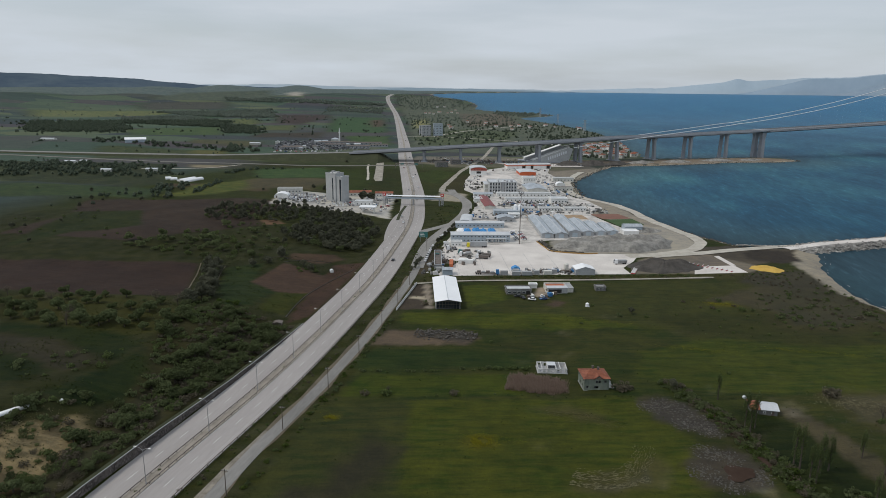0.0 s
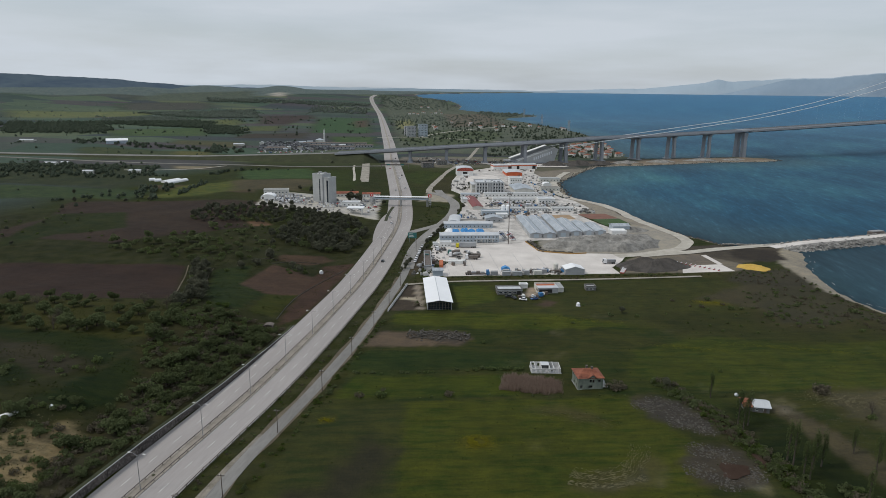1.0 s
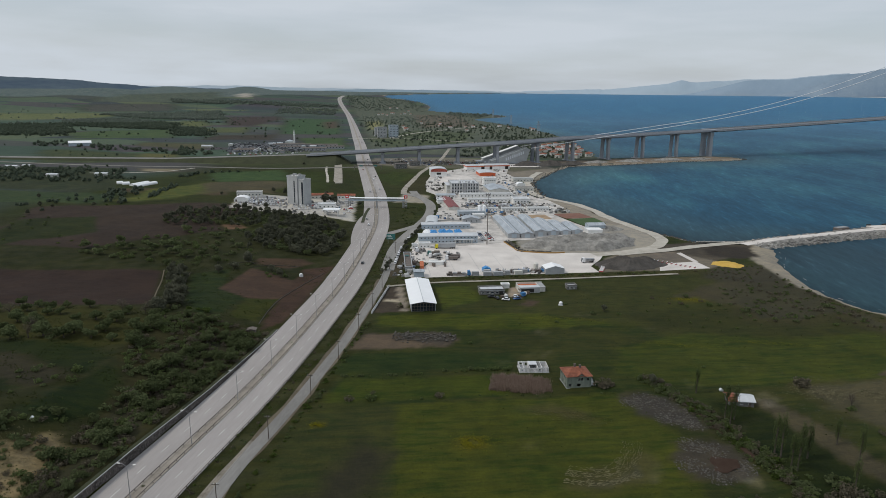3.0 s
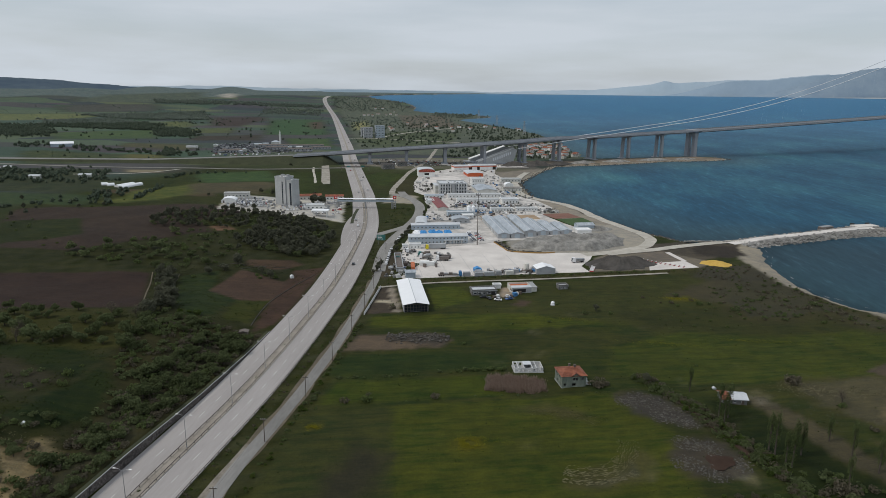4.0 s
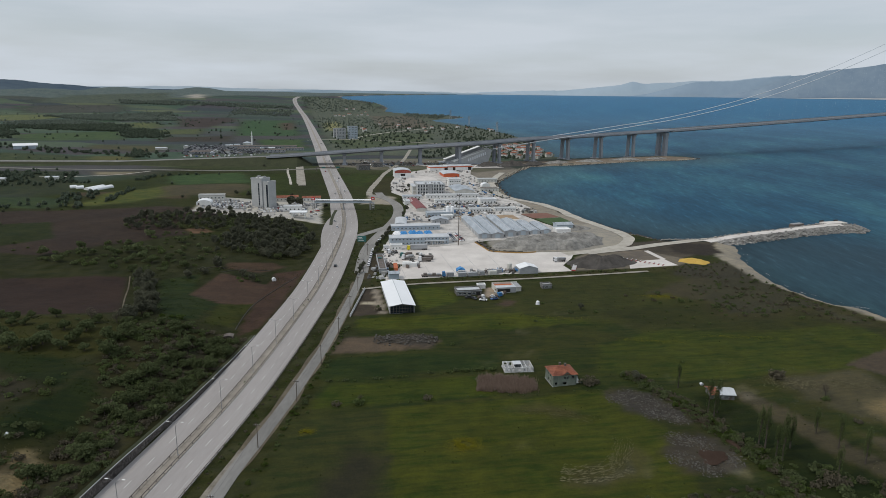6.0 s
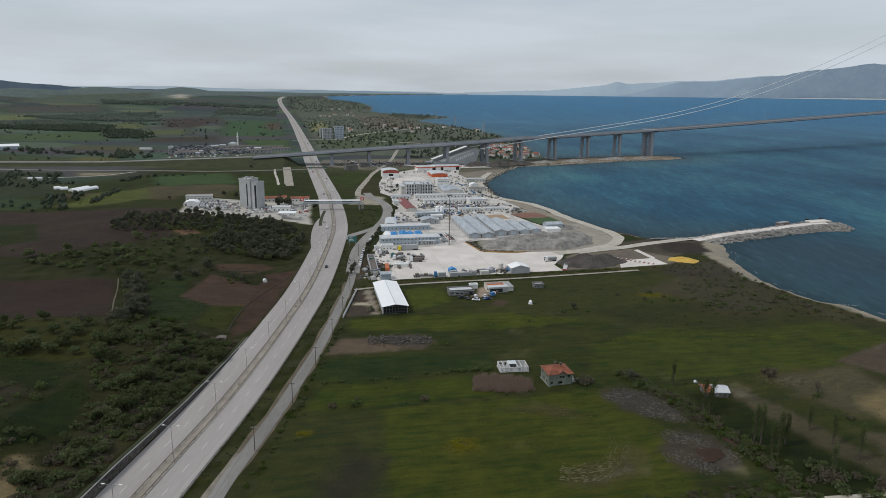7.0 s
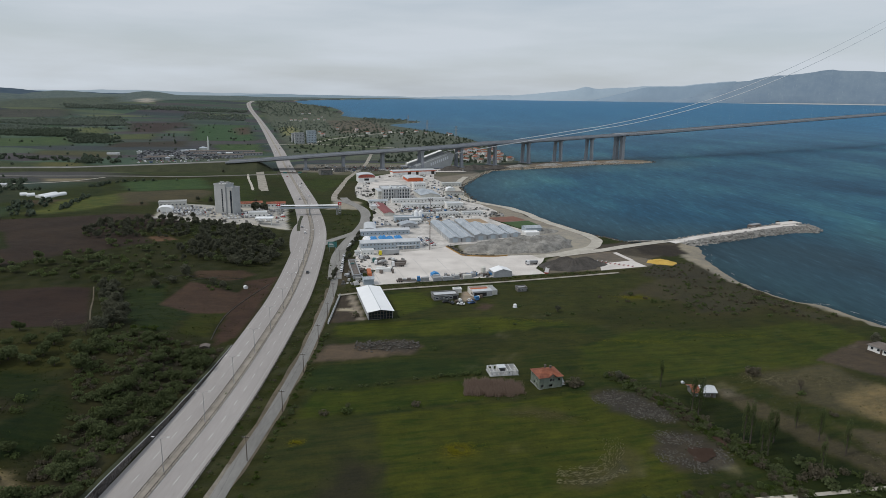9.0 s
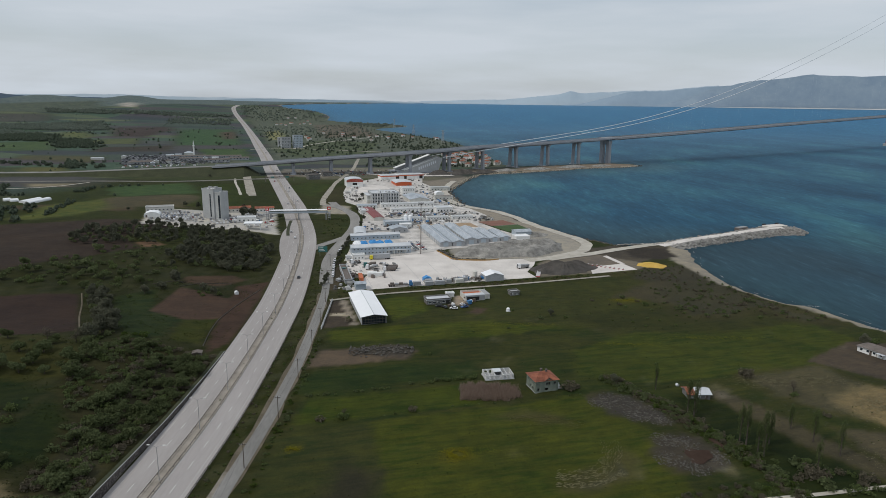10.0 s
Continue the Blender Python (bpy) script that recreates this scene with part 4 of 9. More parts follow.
# ---------------------------------------------------------------- roads
def ribbon(name, pts, offs, lift, material, label="", category="", step=5.0, skirt=0.0, parent=None, kind="structure", drape=True, zfun=None):
    """A strip along a smooth line between two sideways offsets, laid on the ground, with skirts that give it thickness."""
    line = smooth_path(pts, step) if not isinstance(pts[0], Vector) else pts
    ns = normals_of(line)
    z = [(zfun(p, i) if zfun else (lz(p.x, p.y) if drape else 0.0)) + lift for i, p in enumerate(line)]
    cols = [(offs[0], -skirt), (offs[0], 0), (offs[1], 0), (offs[1], -skirt)] if skirt else [(offs[0], 0), (offs[1], 0)]
    vs, fs, k = [], [], len(cols)
    rag = 0.12 * (offs[1] - offs[0]) if name in ("path", "shoulder") else 0.0
    for p, n, h in zip(line, ns, z):
        for o, dz in cols:
            o = o + rag * float(wave(p.x + 40 * o, p.y, 42, 57))
            vs.append((p.x + n.x * o, p.y + n.y * o, h + dz))
    for i in range(len(line) - 1):
        for c in range(k - 1):
            a = i * k + c
            fs.append((a, a + 1, a + k + 1, a + k))
    ob = part(name, raw_mesh(name, vs, fs), material, parent)
    if parent is None:
        tagged(ob, label, category, kind=kind)
    return ob


def road_z(p, i):
    """Roads keep level where the banks beside them rise."""
    return 0.0 if p.y < 700 else lz(p.x, p.y)


hw = smooth_path(HIGHWAY, 6.0)
road_l = ribbon("road", hw, (-11.7, -1.7), 0.34, M["asphalt_pale"], "pale worn carriageway of a dual highway", "road", skirt=0.8, zfun=road_z)
road_r = ribbon("road", hw, (1.7, 11.7), 0.34, M["asphalt_pale"], "pale worn carriageway of a dual highway", "road", skirt=0.8, zfun=road_z)
median = ribbon("median", hw, (-1.75, 1.75), 0.42, M["median"], "gravel median strip between the carriageways", "median", skirt=0.8, zfun=road_z)
near_hw = [p for p in hw if p.y < 1700]
for r, side in ((road_l, -1), (road_r, 1)):
    for o in (2.25, 10.0):
        ribbon("edge_line", near_hw, (side * o - 0.07, side * o + 0.07), 0.352, M["paint_worn"], parent=r, zfun=road_z)


def dashes(off, y_to, parent, length=4.0, gap=8.0):
    line = smooth_path([p for p in HIGHWAY if p[1] < y_to + 100], 1.0)
    ns = normals_of(line)
    run, i = 0.0, 0
    n_made = 0
    while i < len(line) - 8:
        j = i + 4
        if line[i].y > y_to:
            break
        vs = [(line[k].x + ns[k].x * (off + s), line[k].y + ns[k].y * (off + s), road_z(line[k], 0) + 0.353) for k in (i, j) for s in (-0.09, 0.09)]
        part("lane_dash", raw_mesh("lane_dash", vs, [(0, 1, 3, 2)]), M["paint"], parent)
        n_made += 1
        i += 12
    return n_made


dashes(-6.1, 900, road_l)
dashes(6.1, 900, road_r)

SIDE = [(-88, 90), (-88.5, 130), (-88.5, 163), (-86.8, 188), (-85.3, 214), (-84.6, 243), (-84.3, 265), (-85.5, 316), (-88, 366), (-92, 402), (-96.5, 450),
        (-96, 485), (-93, 525), (-91.5, 575), (-97, 625), (-107, 655), (-114, 672)]
ribbon("shoulder", [(-88, 90), (-88.5, 130), (-88.5, 163), (-86.8, 188), (-85.3, 214), (-84.6, 243), (-84.3, 265), (-85.5, 316), (-88, 366)], (-3.6, 3.0), 0.1, M["track_dull"], "dusty earth shoulder of the service road", "shoulder", step=5, zfun=lambda p, i: 0.02 * float(wave(p.x, p.y, 7, 55)))
ribbon("shoulder", [(-90, 100), (-91.3, 125), (-91.6, 145), (-90.6, 163), (-89.4, 178)], (-1.6, 1.4), 0.13, M["dust"], "pale dusty strip beside the service road", "shoulder", step=4, zfun=lambda p, i: 0.02)
ribbon("road", SIDE, (-2.2, 2.3), 0.16, M["asphalt_service"], "narrow cracked service road beside the highway", "road", skirt=0.5, zfun=road_z)
ribbon("road", [(-90, 385), (-94.5, 420), (-97, 450), (-96.3, 485), (-93.5, 525), (-92, 575), (-97.5, 625), (-109, 662), (-122, 690), (-131, 718)], (-4.2, 4.4), 0.2, M["asphalt_old"], "wide pale service road by the works", "road", skirt=0.5, zfun=road_z)
ribbon("road", [(-94, 528), (-101, 512), (-110, 494), (-114, 480)], (-3.5, 3.5), 0.25, M["asphalt_old"], "slip road joining the highway", "road", skirt=0.5, zfun=road_z)
ribbon("road", [(-142, 590), (-146, 560), (-142, 520), (-132, 470), (-119, 425), (-108, 390)], (-5, 4), 0.2, M["asphalt_pale"], "service lane by the filling station", "road", skirt=0.5, drape=False)
ribbon("road", [(-92, 586), (-94, 612), (-99, 638), (-108, 661), (-120, 681), (-130, 692), (-137, 695)], (-4.0, 4.0), 0.24, M["asphalt_old"], "pale curve of the service road towards a footbridge", "road", step=4, skirt=0.5, zfun=road_z)
ribbon("path", [(-137, 695), (-143, 736), (-146, 807), (-149, 889), (-147, 974), (-145, 1077), (-152, 1226), (-159, 1358)], (-3.0, 3.0), 0.27, M["dust_pale"], "dusty pale track leading in under the viaduct", "track", step=5, zfun=road_z)
ribbon("path", [(-83, 351), (-60, 362), (-30, 371), (5, 380), (42, 391), (92, 407)], (-1.3, 1.3), 0.2, M["dust_pale"], "pale dirt track along a bank", "track", step=4, zfun=lambda p, i: lz(p.x, p.y) + 0.1)
ribbon("path", [(44, 448), (70, 462), (92, 482), (101, 505), (99, 525), (90, 548), (72, 592), (60, 632), (47, 662), (30, 682), (14, 702), (2, 735), (-2, 800), (2, 860), (15, 930)],
       (-4.5, 4.5), 0.25, M["track"], "wide pale haul road along the shore", "track", step=4, zfun=lambda p, i: max(lz(p.x, p.y), -0.1))
ribbon("path", [(60, 452), (90, 468), (120, 486), (150, 503), (172, 512)], (-4, 4), 0.3, M["track"], "pale haul road to the breakwater", "track", step=4, zfun=lambda p, i: max(lz(p.x, p.y), -0.1))
ribbon("ditch", [(53, 229), (57, 220), (61, 210), (65, 199), (68, 190)], (-1.0, 1.0), 0.13, M["mud_water"], "narrow ditch of brown standing water", "ditch", step=3)
ribbon("path", [(60, 161), (72, 163), (90, 165.5), (110, 168.5), (150, 174)], (-0.8, 0.8), 0.18, M["track"], "pale dirt lane", "track", step=3)
ribbon("road", [(-2600, 930), (-1500, 905), (-903, 888), (-627, 868), (-464, 885), (-362, 893), (-262, 930), (-225, 945)], (-4, 4), 0.5, M["track_pale"], "straight country road over the plain", "road", step=20, skirt=0.8)
ribbon("path", [(-555, 760), (-500, 800), (-470, 870)], (-2, 2), 0.3, M["track"], "farm track between fields", "track", step=8)
ribbon("road", [(-228, 752), (-254, 844), (-280, 934), (-297, 994)], (-5.5, 5.5), 0.3, M["dust_pale"], "wide pale approach road to the station", "road", step=8, skirt=0.6)
ribbon("path", [(-240, 750), (-260, 815), (-281, 878), (-297, 931)], (-1.5, 1.5), 0.3, M["track"], "pale ditch lining across a meadow", "track", step=6)
ribbon("path", [(-420, 1500), (-330, 1540), (-200, 1500), (-60, 1420), (0, 1300)], (-3.5, 3.5), 0.5, M["track"], "winding pale village lane", "track", step=12)
ribbon("path", [(-330, 1540), (-300, 1760), (-220, 2000), (-120, 2200)], (-3.5, 3.5), 0.5, M["track"], "winding pale village lane", "track", step=12)


# guard rails: one thing a line, with posts
def guard_rail(off, y0, y1, label, double=False):
    line = [p for p in smooth_path(HIGHWAY, 2.0) if y0 < p.y < y1]
    ns = normals_of(line)
    o = line[0] + ns[0] * off
    ob = thing("guard_rail", label, "guard rail", Matrix.Translation((o.x, o.y, 0.34)), "guard rails of the highway")
    vs, fs = [], []
    prof = ((0.0, 0.50), (0.07, 0.58), (0.0, 0.66), (0.07, 0.74), (0.0, 0.82), (-0.05, 0.82), (-0.05, 0.50))
    k = len(prof)
    for p, n in zip(line, ns):
        for a, h in prof:
            vs.append((p.x + n.x * (off + a) - o.x, p.y + n.y * (off + a) - o.y, h + road_z(p, 0)))
    for i in range(len(line) - 1):
        for c in range(k):
            a, b = i * k + c, i * k + (c + 1) % k
            fs.append((a, b, b + k, a + k))
    part("rail", raw_mesh("rail", vs, fs), M["rail_rust"], ob)
    post = raw_mesh("post", *box_vf(-0.09, -0.09, -0.3, 0.09, 0.09, 0.8))
    post.materials.append(M["rail_rust"])
    for i in range(0, len(line), 2):
        if line[i].y > 480:
            break
        q = new("post", post)
        q.parent = ob
        q.location = (line[i].x + ns[i].x * off - o.x, line[i].y + ns[i].y * off - o.y, 0)
    return ob


def box_vf(x0, y0, z0, x1, y1, z1):
    v = [(x, y, z) for z in (z0, z1) for y in (y0, y1) for x in (x0, x1)]
    return v, [(0, 2, 3, 1), (4, 5, 7, 6), (0, 1, 5, 4), (2, 6, 7, 3), (0, 4, 6, 2), (1, 3, 7, 5)]


for off in (-1.45, 1.45):
    guard_rail(off, 95, 720, "long weathered steel guard rail along the median")
guard_rail(11.9, 95, 470, "weathered steel guard rail along the outer edge")


# retaining wall of dark stone below the scrub bank
wall_line = [p for p in smooth_path(HIGHWAY, 3.0) if 70 < p.y < 276]
wns = normals_of(wall_line)
rw = thing("retaining_wall", "dark stone retaining wall with a pale coping", "retaining wall", Matrix.Translation((-123, 150, 0)))
vs, cs, fs, vs_top = [], [], [], []
for p, n in zip(wall_line, wns):
    h = 0.3 + 1.3 * float(1 - ss(225, 272, p.y)) + 1.7 * float(1 - ss(150, 235, p.y)) + 0.12 * float(wave(p.x, p.y, 20, 51))
    vs_top.append(h)
    for o, z in ((-12.0, -0.4), (-12.15, h), (-13.4, h), (-13.5, -0.4)):
        vs.append((p.x + n.x * o + 123, p.y + n.y * o - 150, z))
    for o, z in ((-12.08, h), (-12.08, h + 0.14), (-12.34, h + 0.14), (-12.34, h)):
        cs.append((p.x + n.x * o + 123, p.y + n.y * o - 150, z))
for i in range(len(wall_line) - 1):
    for c in range(4):
        a, b = i * 4 + c, i * 4 + (c + 1) % 4
        fs.append((a, a + 4, b + 4, b))
fs += [(0, 1, 2, 3), tuple(len(vs) - 4 + k for k in (3, 2, 1, 0))]
part("wall_body", raw_mesh("wall_body", vs, fs), M["stone_wall"], rw)
part("coping", raw_mesh("coping", cs, fs), M["concrete_grey"], rw)
vs, fs = [], []
for i, (p, n) in enumerate(zip(wall_line, wns)):
    h = vs_top[i]
    for o, z in ((-12.36, h + 0.03), (-12.9, h + 0.12), (-13.9, h + 0.06)):
        vs.append((p.x + n.x * o + 123, p.y + n.y * o - 150, z))
for i in range(len(wall_line) - 1):
    fs += [(3 * i + c, 3 * i + c + 1, 3 * i + c + 4, 3 * i + c + 3) for c in (0, 1)]
part("planted_top", raw_mesh("planted_top", vs, fs), M["bank_grass"], rw, "rough grass over the wall top")


# lamp posts on the median, each with two arms
def lamp_post(m, group):
    ob = thing("street_lamp", "tall grey steel street lamp with two arms on the highway median", "street lamp", m, group)
    bm = bmesh.new()
    put_rod(bm, (0, 0, 0), (0, 0, 10.6), 0.13, 0.07, 8)
    put_box(bm, -0.25, -0.25, -0.1, 0.25, 0.25, 0.15)
    part("pole", bm, M["steel_grey"], ob)
    for s in (-1, 1):
        bm = bmesh.new()
        put_rod(bm, (0, 0, 10.45), (s * 1.0, 0, 11.1), 0.06, 0.05, 6)
        put_rod(bm, (s * 1.0, 0, 11.1), (s * 2.0, 0, 11.25), 0.05, 0.05, 6)
        part("arm", bm, M["steel_grey"], ob)
        part("lamp_head", box_bm(s * 2.35 - 0.45, -0.17, 11.16, s * 2.35 + 0.45, 0.17, 11.34, bevel=0.05), M["white_wall"], ob, "pale lamp head")
    return ob


lamp_line = smooth_path(HIGHWAY, 1.0)
proto, nxt, acc = None, 112.0, 0.0
for i in range(1, len(lamp_line)):
    p = lamp_line[i]
    if p.y < 112 or p.y > 1050:
        continue
    acc += (p - lamp_line[i - 1]).length
    if proto is None or acc >= 30.2:
        acc = 0.0
        d = lamp_line[i] - lamp_line[i - 1]
        m = pose(p.x + 0.3, p.y, 0.42, 0, 0, math.degrees(math.atan2(d.y, d.x)) - 90)
        if proto is None:
            proto = lamp_post(m, "street lamps of the highway")
        else:
            copy_thing(proto, m)


# timber power poles with wires along the service road
def power_pole(m):
    ob = thing("power_pole", "weathered timber power pole with a cross arm and insulators", "power pole", m, "power poles by the service road")
    bm = bmesh.new()
    put_rod(bm, (0, 0, -0.3), (0, 0, 8.6), 0.16, 0.10, 8)
    part("pole", bm, M["wood_pole"], ob)
    part("cross_arm", box_bm(-1.0, -0.07, 7.9, 1.0, 0.07, 8.08), M["wood_pole"], ob)
    for x in (-0.85, -0.35, 0.35, 0.85):
        bm = bmesh.new()
        put_rod(bm, (x, 0, 8.05), (x, 0, 8.35), 0.07, 0.05, 6)
        part("insulator", bm, M["cable_white"], ob)
    return ob


pole_at = [(-84.5, 108), (-85, 143), (-85.5, 180), (-82, 212), (-81.3, 246), (-81.3, 280), (-82.5, 313), (-85, 348), (-89, 388), (-93.5, 430)]
pp = None
for x, y in pole_at:
    m = pose(x, y, lz(x, y), 0, 0, 5)
    pp = power_pole(m) if pp is None else (copy_thing(pp, m) and pp)
for side in (-0.85, 0.85):
    cu = bpy.data.curves.new("power_line", "CURVE")
    cu.dimensions, cu.bevel_depth, cu.bevel_resolution = "3D", 0.022, 0
    sp = cu.splines.new("POLY")
    pts = []
    for (x0, y0), (x1, y1) in zip(pole_at, pole_at[1:]):
        for k in range(8):
            t = k / 8
            pts.append((x0 + (x1 - x0) * t + side, y0 + (y1 - y0) * t, 8.35 - 2.4 * t * (1 - t) + lz(x0, y0)))
    sp.points.add(len(pts) - 1)
    for q, c in zip(sp.points, pts):
        q.co = (*c, 1)
    cu.materials.append(M["tyre"])
    tagged(new("power_line", cu), "thin dark power wire strung between timber poles", "power line", "power lines")


# low pale field walls and footpaths left of the highway
for pts in ([(-130, 279), (-133, 300), (-134, 320), (-131, 348), (-127, 372)], [(-172, 367), (-160, 376), (-145, 380)], [(-190, 374), (-178, 380), (-172, 374)]):
    ribbon("field_wall", pts, (-0.15, 0.15), 0.3, M["rubble"], "low grey stone wall beside a field", "wall", step=4, skirt=0.7, kind="")
for pts in ([(-221, 354), (-211, 334), (-201, 312), (-186, 283)], [(-202, 350), (-198, 337), (-186, 311), (-173, 284)]):
    ribbon("path", pts, (-0.35, 0.35), 0.16, M["track_dull"], "narrow earth path through scrub", "path", step=3)


# ---------------------------------------------------------------- viaduct and suspension bridge
AXIS = [(-1800, 905), (-900, 930), (-560, 955), (-330, 985), (-228, 1003), (-172, 1015), (-112, 1027), (-52, 1040), (10, 1070), (68, 1109), (131, 1152),
        (196, 1196), (263, 1236), (327, 1262), (560, 1395), (900, 1616), (1366, 1934), (1700, 2162)]
_ax = np.array([p[0] for p in AXIS], float)
_az = np.array([1.5, 2.0, 4.0, 12.8, 20.0, 24.1, 27.9, 31.6, 34.5, 37.7, 38.8, 40.4, 43.0, 46.5, 57.5, 72.0, 90.0, 96.0])   # road level over each


def deck_z(x):
    return float(np.interp(x, _ax, _az))


ax_line = smooth_path(AXIS, 8.0)


def deck_strip(name, x0, x1, prof, material, parent, o):
    line = [p for p in ax_line if x0 <= p.x <= x1]
    ns = normals_of(line)
    vs, fs, k = [], [], len(prof)
    for p, n in zip(line, ns):
        for a, h in prof:
            vs.append((p.x + n.x * a - o[0], p.y + n.y * a - o[1], deck_z(p.x) + h))
    for i in range(len(line) - 1):
        for c in range(k):
            a, b = i * k + c, i * k + (c + 1) % k
            fs.append((a, b, b + k, a + k))
    e = len(vs) - k
    fs += [tuple(range(k - 1, -1, -1)), tuple(e + j for j in range(k))]
    return part(name, raw_mesh(name, vs, fs), material, parent)


# embankment that carries the road from the plain up to the viaduct
emb = smooth_path(AXIS[:4] + [(-300, 990)], 10.0)
ns = normals_of(emb)
vs, fs = [], []
for p, n in zip(emb, ns):
    h = deck_z(p.x)
    for a, z in ((-11 - 2.0 * max(h, 0.5), lz(p.x, p.y) - 1.0), (-11, h), (11, h), (11 + 2.0 * max(h, 0.5), lz(p.x, p.y) - 1.0)):
        vs.append((p.x + n.x * a, p.y + n.y * a, z))
for a in (-14, -11, 11, 14):         # end slope
    vs.append((emb[-1].x + 26 + ns[-1].x * a, emb[-1].y + 4 + ns[-1].y * a, lz(emb[-1].x, emb[-1].y) - 1.0))
for i in range(len(emb)):
    for c in range(3):
        fs.append((i * 4 + c, i * 4 + c + 1, i * 4 + c + 5, i * 4 + c + 4))
tagged(part("embankment", raw_mesh("embankment", vs, fs), M["bank_grass"]), "grassy road embankment leading up to a viaduct", "embankment", kind="structure")
ribbon("road", emb, (-9, 9), 0.25, M["asphalt_service"], "grey motorway on an embankment", "road", skirt=0.3, zfun=lambda p, i: deck_z(p.x))

vo = (-228, 1003)
via = thing("viaduct", "long grey concrete viaduct on tall paired piers", "viaduct", Matrix.Translation((*vo, 0)))
deck_strip("deck", -345, 328, ((-17, 0), (-17, -1.0), (-8, -1.6), (-6, -3.6), (6, -3.6), (8, -1.6), (17, -1.0), (17, 0)), M["concrete_bridge"], via, vo)
for s in (-1, 1):
    deck_strip("parapet", -345, 328, ((s * 16.6, 0.0), (s * 16.6, 1.3), (s * 17.0, 1.3), (s * 17.0, 0.0)), M["concrete_bridge"], via, vo)
deck_strip("barrier", -345, 328, ((-0.4, 0.0), (-0.2, 1.1), (0.2, 1.1), (0.4, 0.0)), M["concrete_bridge"], via, vo)
deck_strip("road_surface", -345, 328, ((-16, 0.01), (-16, 0.06), (16, 0.06), (16, 0.01)), M["deck_dark"], via, vo)
for px, py in AXIS[4:14]:
    i = min(range(len(ax_line)), key=lambda k: (ax_line[k].x - px) ** 2 + (ax_line[k].y - py) ** 2)
    d = ax_line[i + 1] - ax_line[i - 1]
    yaw = math.atan2(d.y, d.x)
    g0, top = lz(px, py), deck_z(px) - 3.5
    pier = part("pier", box_bm(-4.5, -14, -2.0, 4.5, 14, 1.2, bevel=0.3), M["concrete_bridge"], via)
    pier.location, pier.rotation_euler = (px - vo[0], py - vo[1], g0), (0, 0, yaw)
    last = px > 300
    for s in (-1, 1):
        wid, dep = (3.6, 4.2) if last else (2.2, 2.7)
        bm = bmesh.new()
        h = top - g0
        lo, hi = s * 8.6, s * (6.0 if not last else 8.0)
        for z, c, ww, dd in ((0.5, lo, wid, dep), (h * 0.8, (lo + hi) / 2, wid * 0.92, dep * 0.9), (h, hi, wid * 1.25, dep * 1.1)):
            for a, b in ((-1, -1), (1, -1), (1, 1), (-1, 1)):
                bm.verts.new((a * ww, c + b * dd, z))
        bm.verts.ensure_lookup_table()
        v = bm.verts
        for L in (0, 4):
            for c in range(4):
                bm.faces.new((v[L + c], v[L + (c + 1) % 4], v[L + 4 + (c + 1) % 4], v[L + 4 + c]))
        bm.faces.new((v[3], v[2], v[1], v[0]))
        bm.faces.new((v[8], v[9], v[10], v[11]))
        part("column", bm, M["concrete_bridge"], pier)
    cap = box_bm(-3.2, -12.0, h - 1.6, 3.2, 12.0, h + 0.4, bevel=0.3)
    part("cap_beam", cap, M["concrete_bridge"], pier)

# the suspended span beyond the last pier
so = (322, 1222)
span = thing("suspension_bridge", "suspension bridge with pale cables, slim steel deck and maroon tower", "bridge", Matrix.Translation((*so, 0)))
deck_strip("deck", 329, 1700, ((-18, 0), (-20, -1.4), (-14, -3.2), (14, -3.2), (20, -1.4), (18, 0)), M["deck_dark"], span, so)
for s in (-1, 1):
    deck_strip("railing", 329, 1700, ((s * 17.6, 0.0), (s * 17.6, 1.5), (s * 17.9, 1.5), (s * 17.9, 0.0)), M["steel_grey"], span, so)
deck_strip("expansion_joint", 318, 336, ((-19, -0.4), (-19, 1.8), (19, 1.8), (19, -0.4)), M["concrete_bridge"], span, so)

_cs = np.array([-8, 60, 166, 223, 349, 493, 660, 855, 1213, 1366, 1700], float)
_cz = np.array([23.9, 32.4, 44.8, 51.6, 70.3, 97.7, 141.0, 204.6, 338.2, 402.3, 300.0], float)


def cable_pt(i, s):
    n = normals_of(ax_line[i - 1:i + 2])[1]
    p = ax_line[i]
    return (p.x + n.x * 17.5 * s - so[0], p.y + n.y * 17.5 * s - so[1], 0)


cab_i = [i for i in range(1, len(ax_line) - 1) if -12 < ax_line[i].x < 1368]
_poly = np.polyfit(_cs[:-1], _cz[:-1], 5)
for s in (-1, 1):
    cu = bpy.data.curves.new("main_cable", "CURVE")
    cu.dimensions, cu.bevel_depth, cu.bevel_resolution = "3D", 0.6, 1
    sp = cu.splines.new("POLY")
    sp.points.add(len(cab_i) - 1)
    for q, i in zip(sp.points, cab_i):
        x, y, _ = cable_pt(i, s)
        q.co = (x, y, float(np.polyval(_poly, ax_line[i].x)), 1)
    cu.materials.append(M["cable_white"])
    c = new("main_cable", cu)
    c.parent = span
    hang = raw_mesh("hanger", *box_vf(-0.01, -0.01, 0, 0.01, 0.01, 1))
    hang.materials.append(M["cable_white"])
    for i in cab_i[::6]:
        x = ax_line[i].x
        top = float(np.polyval(_poly, x))
        if x > 420 and top > deck_z(x) + 4:
            q = new("hanger", hang)
            q.parent = span
            px, py, _ = cable_pt(i, s)
            q.location, q.scale = (px, py, deck_z(x)), (1, 1, top - deck_z(x))
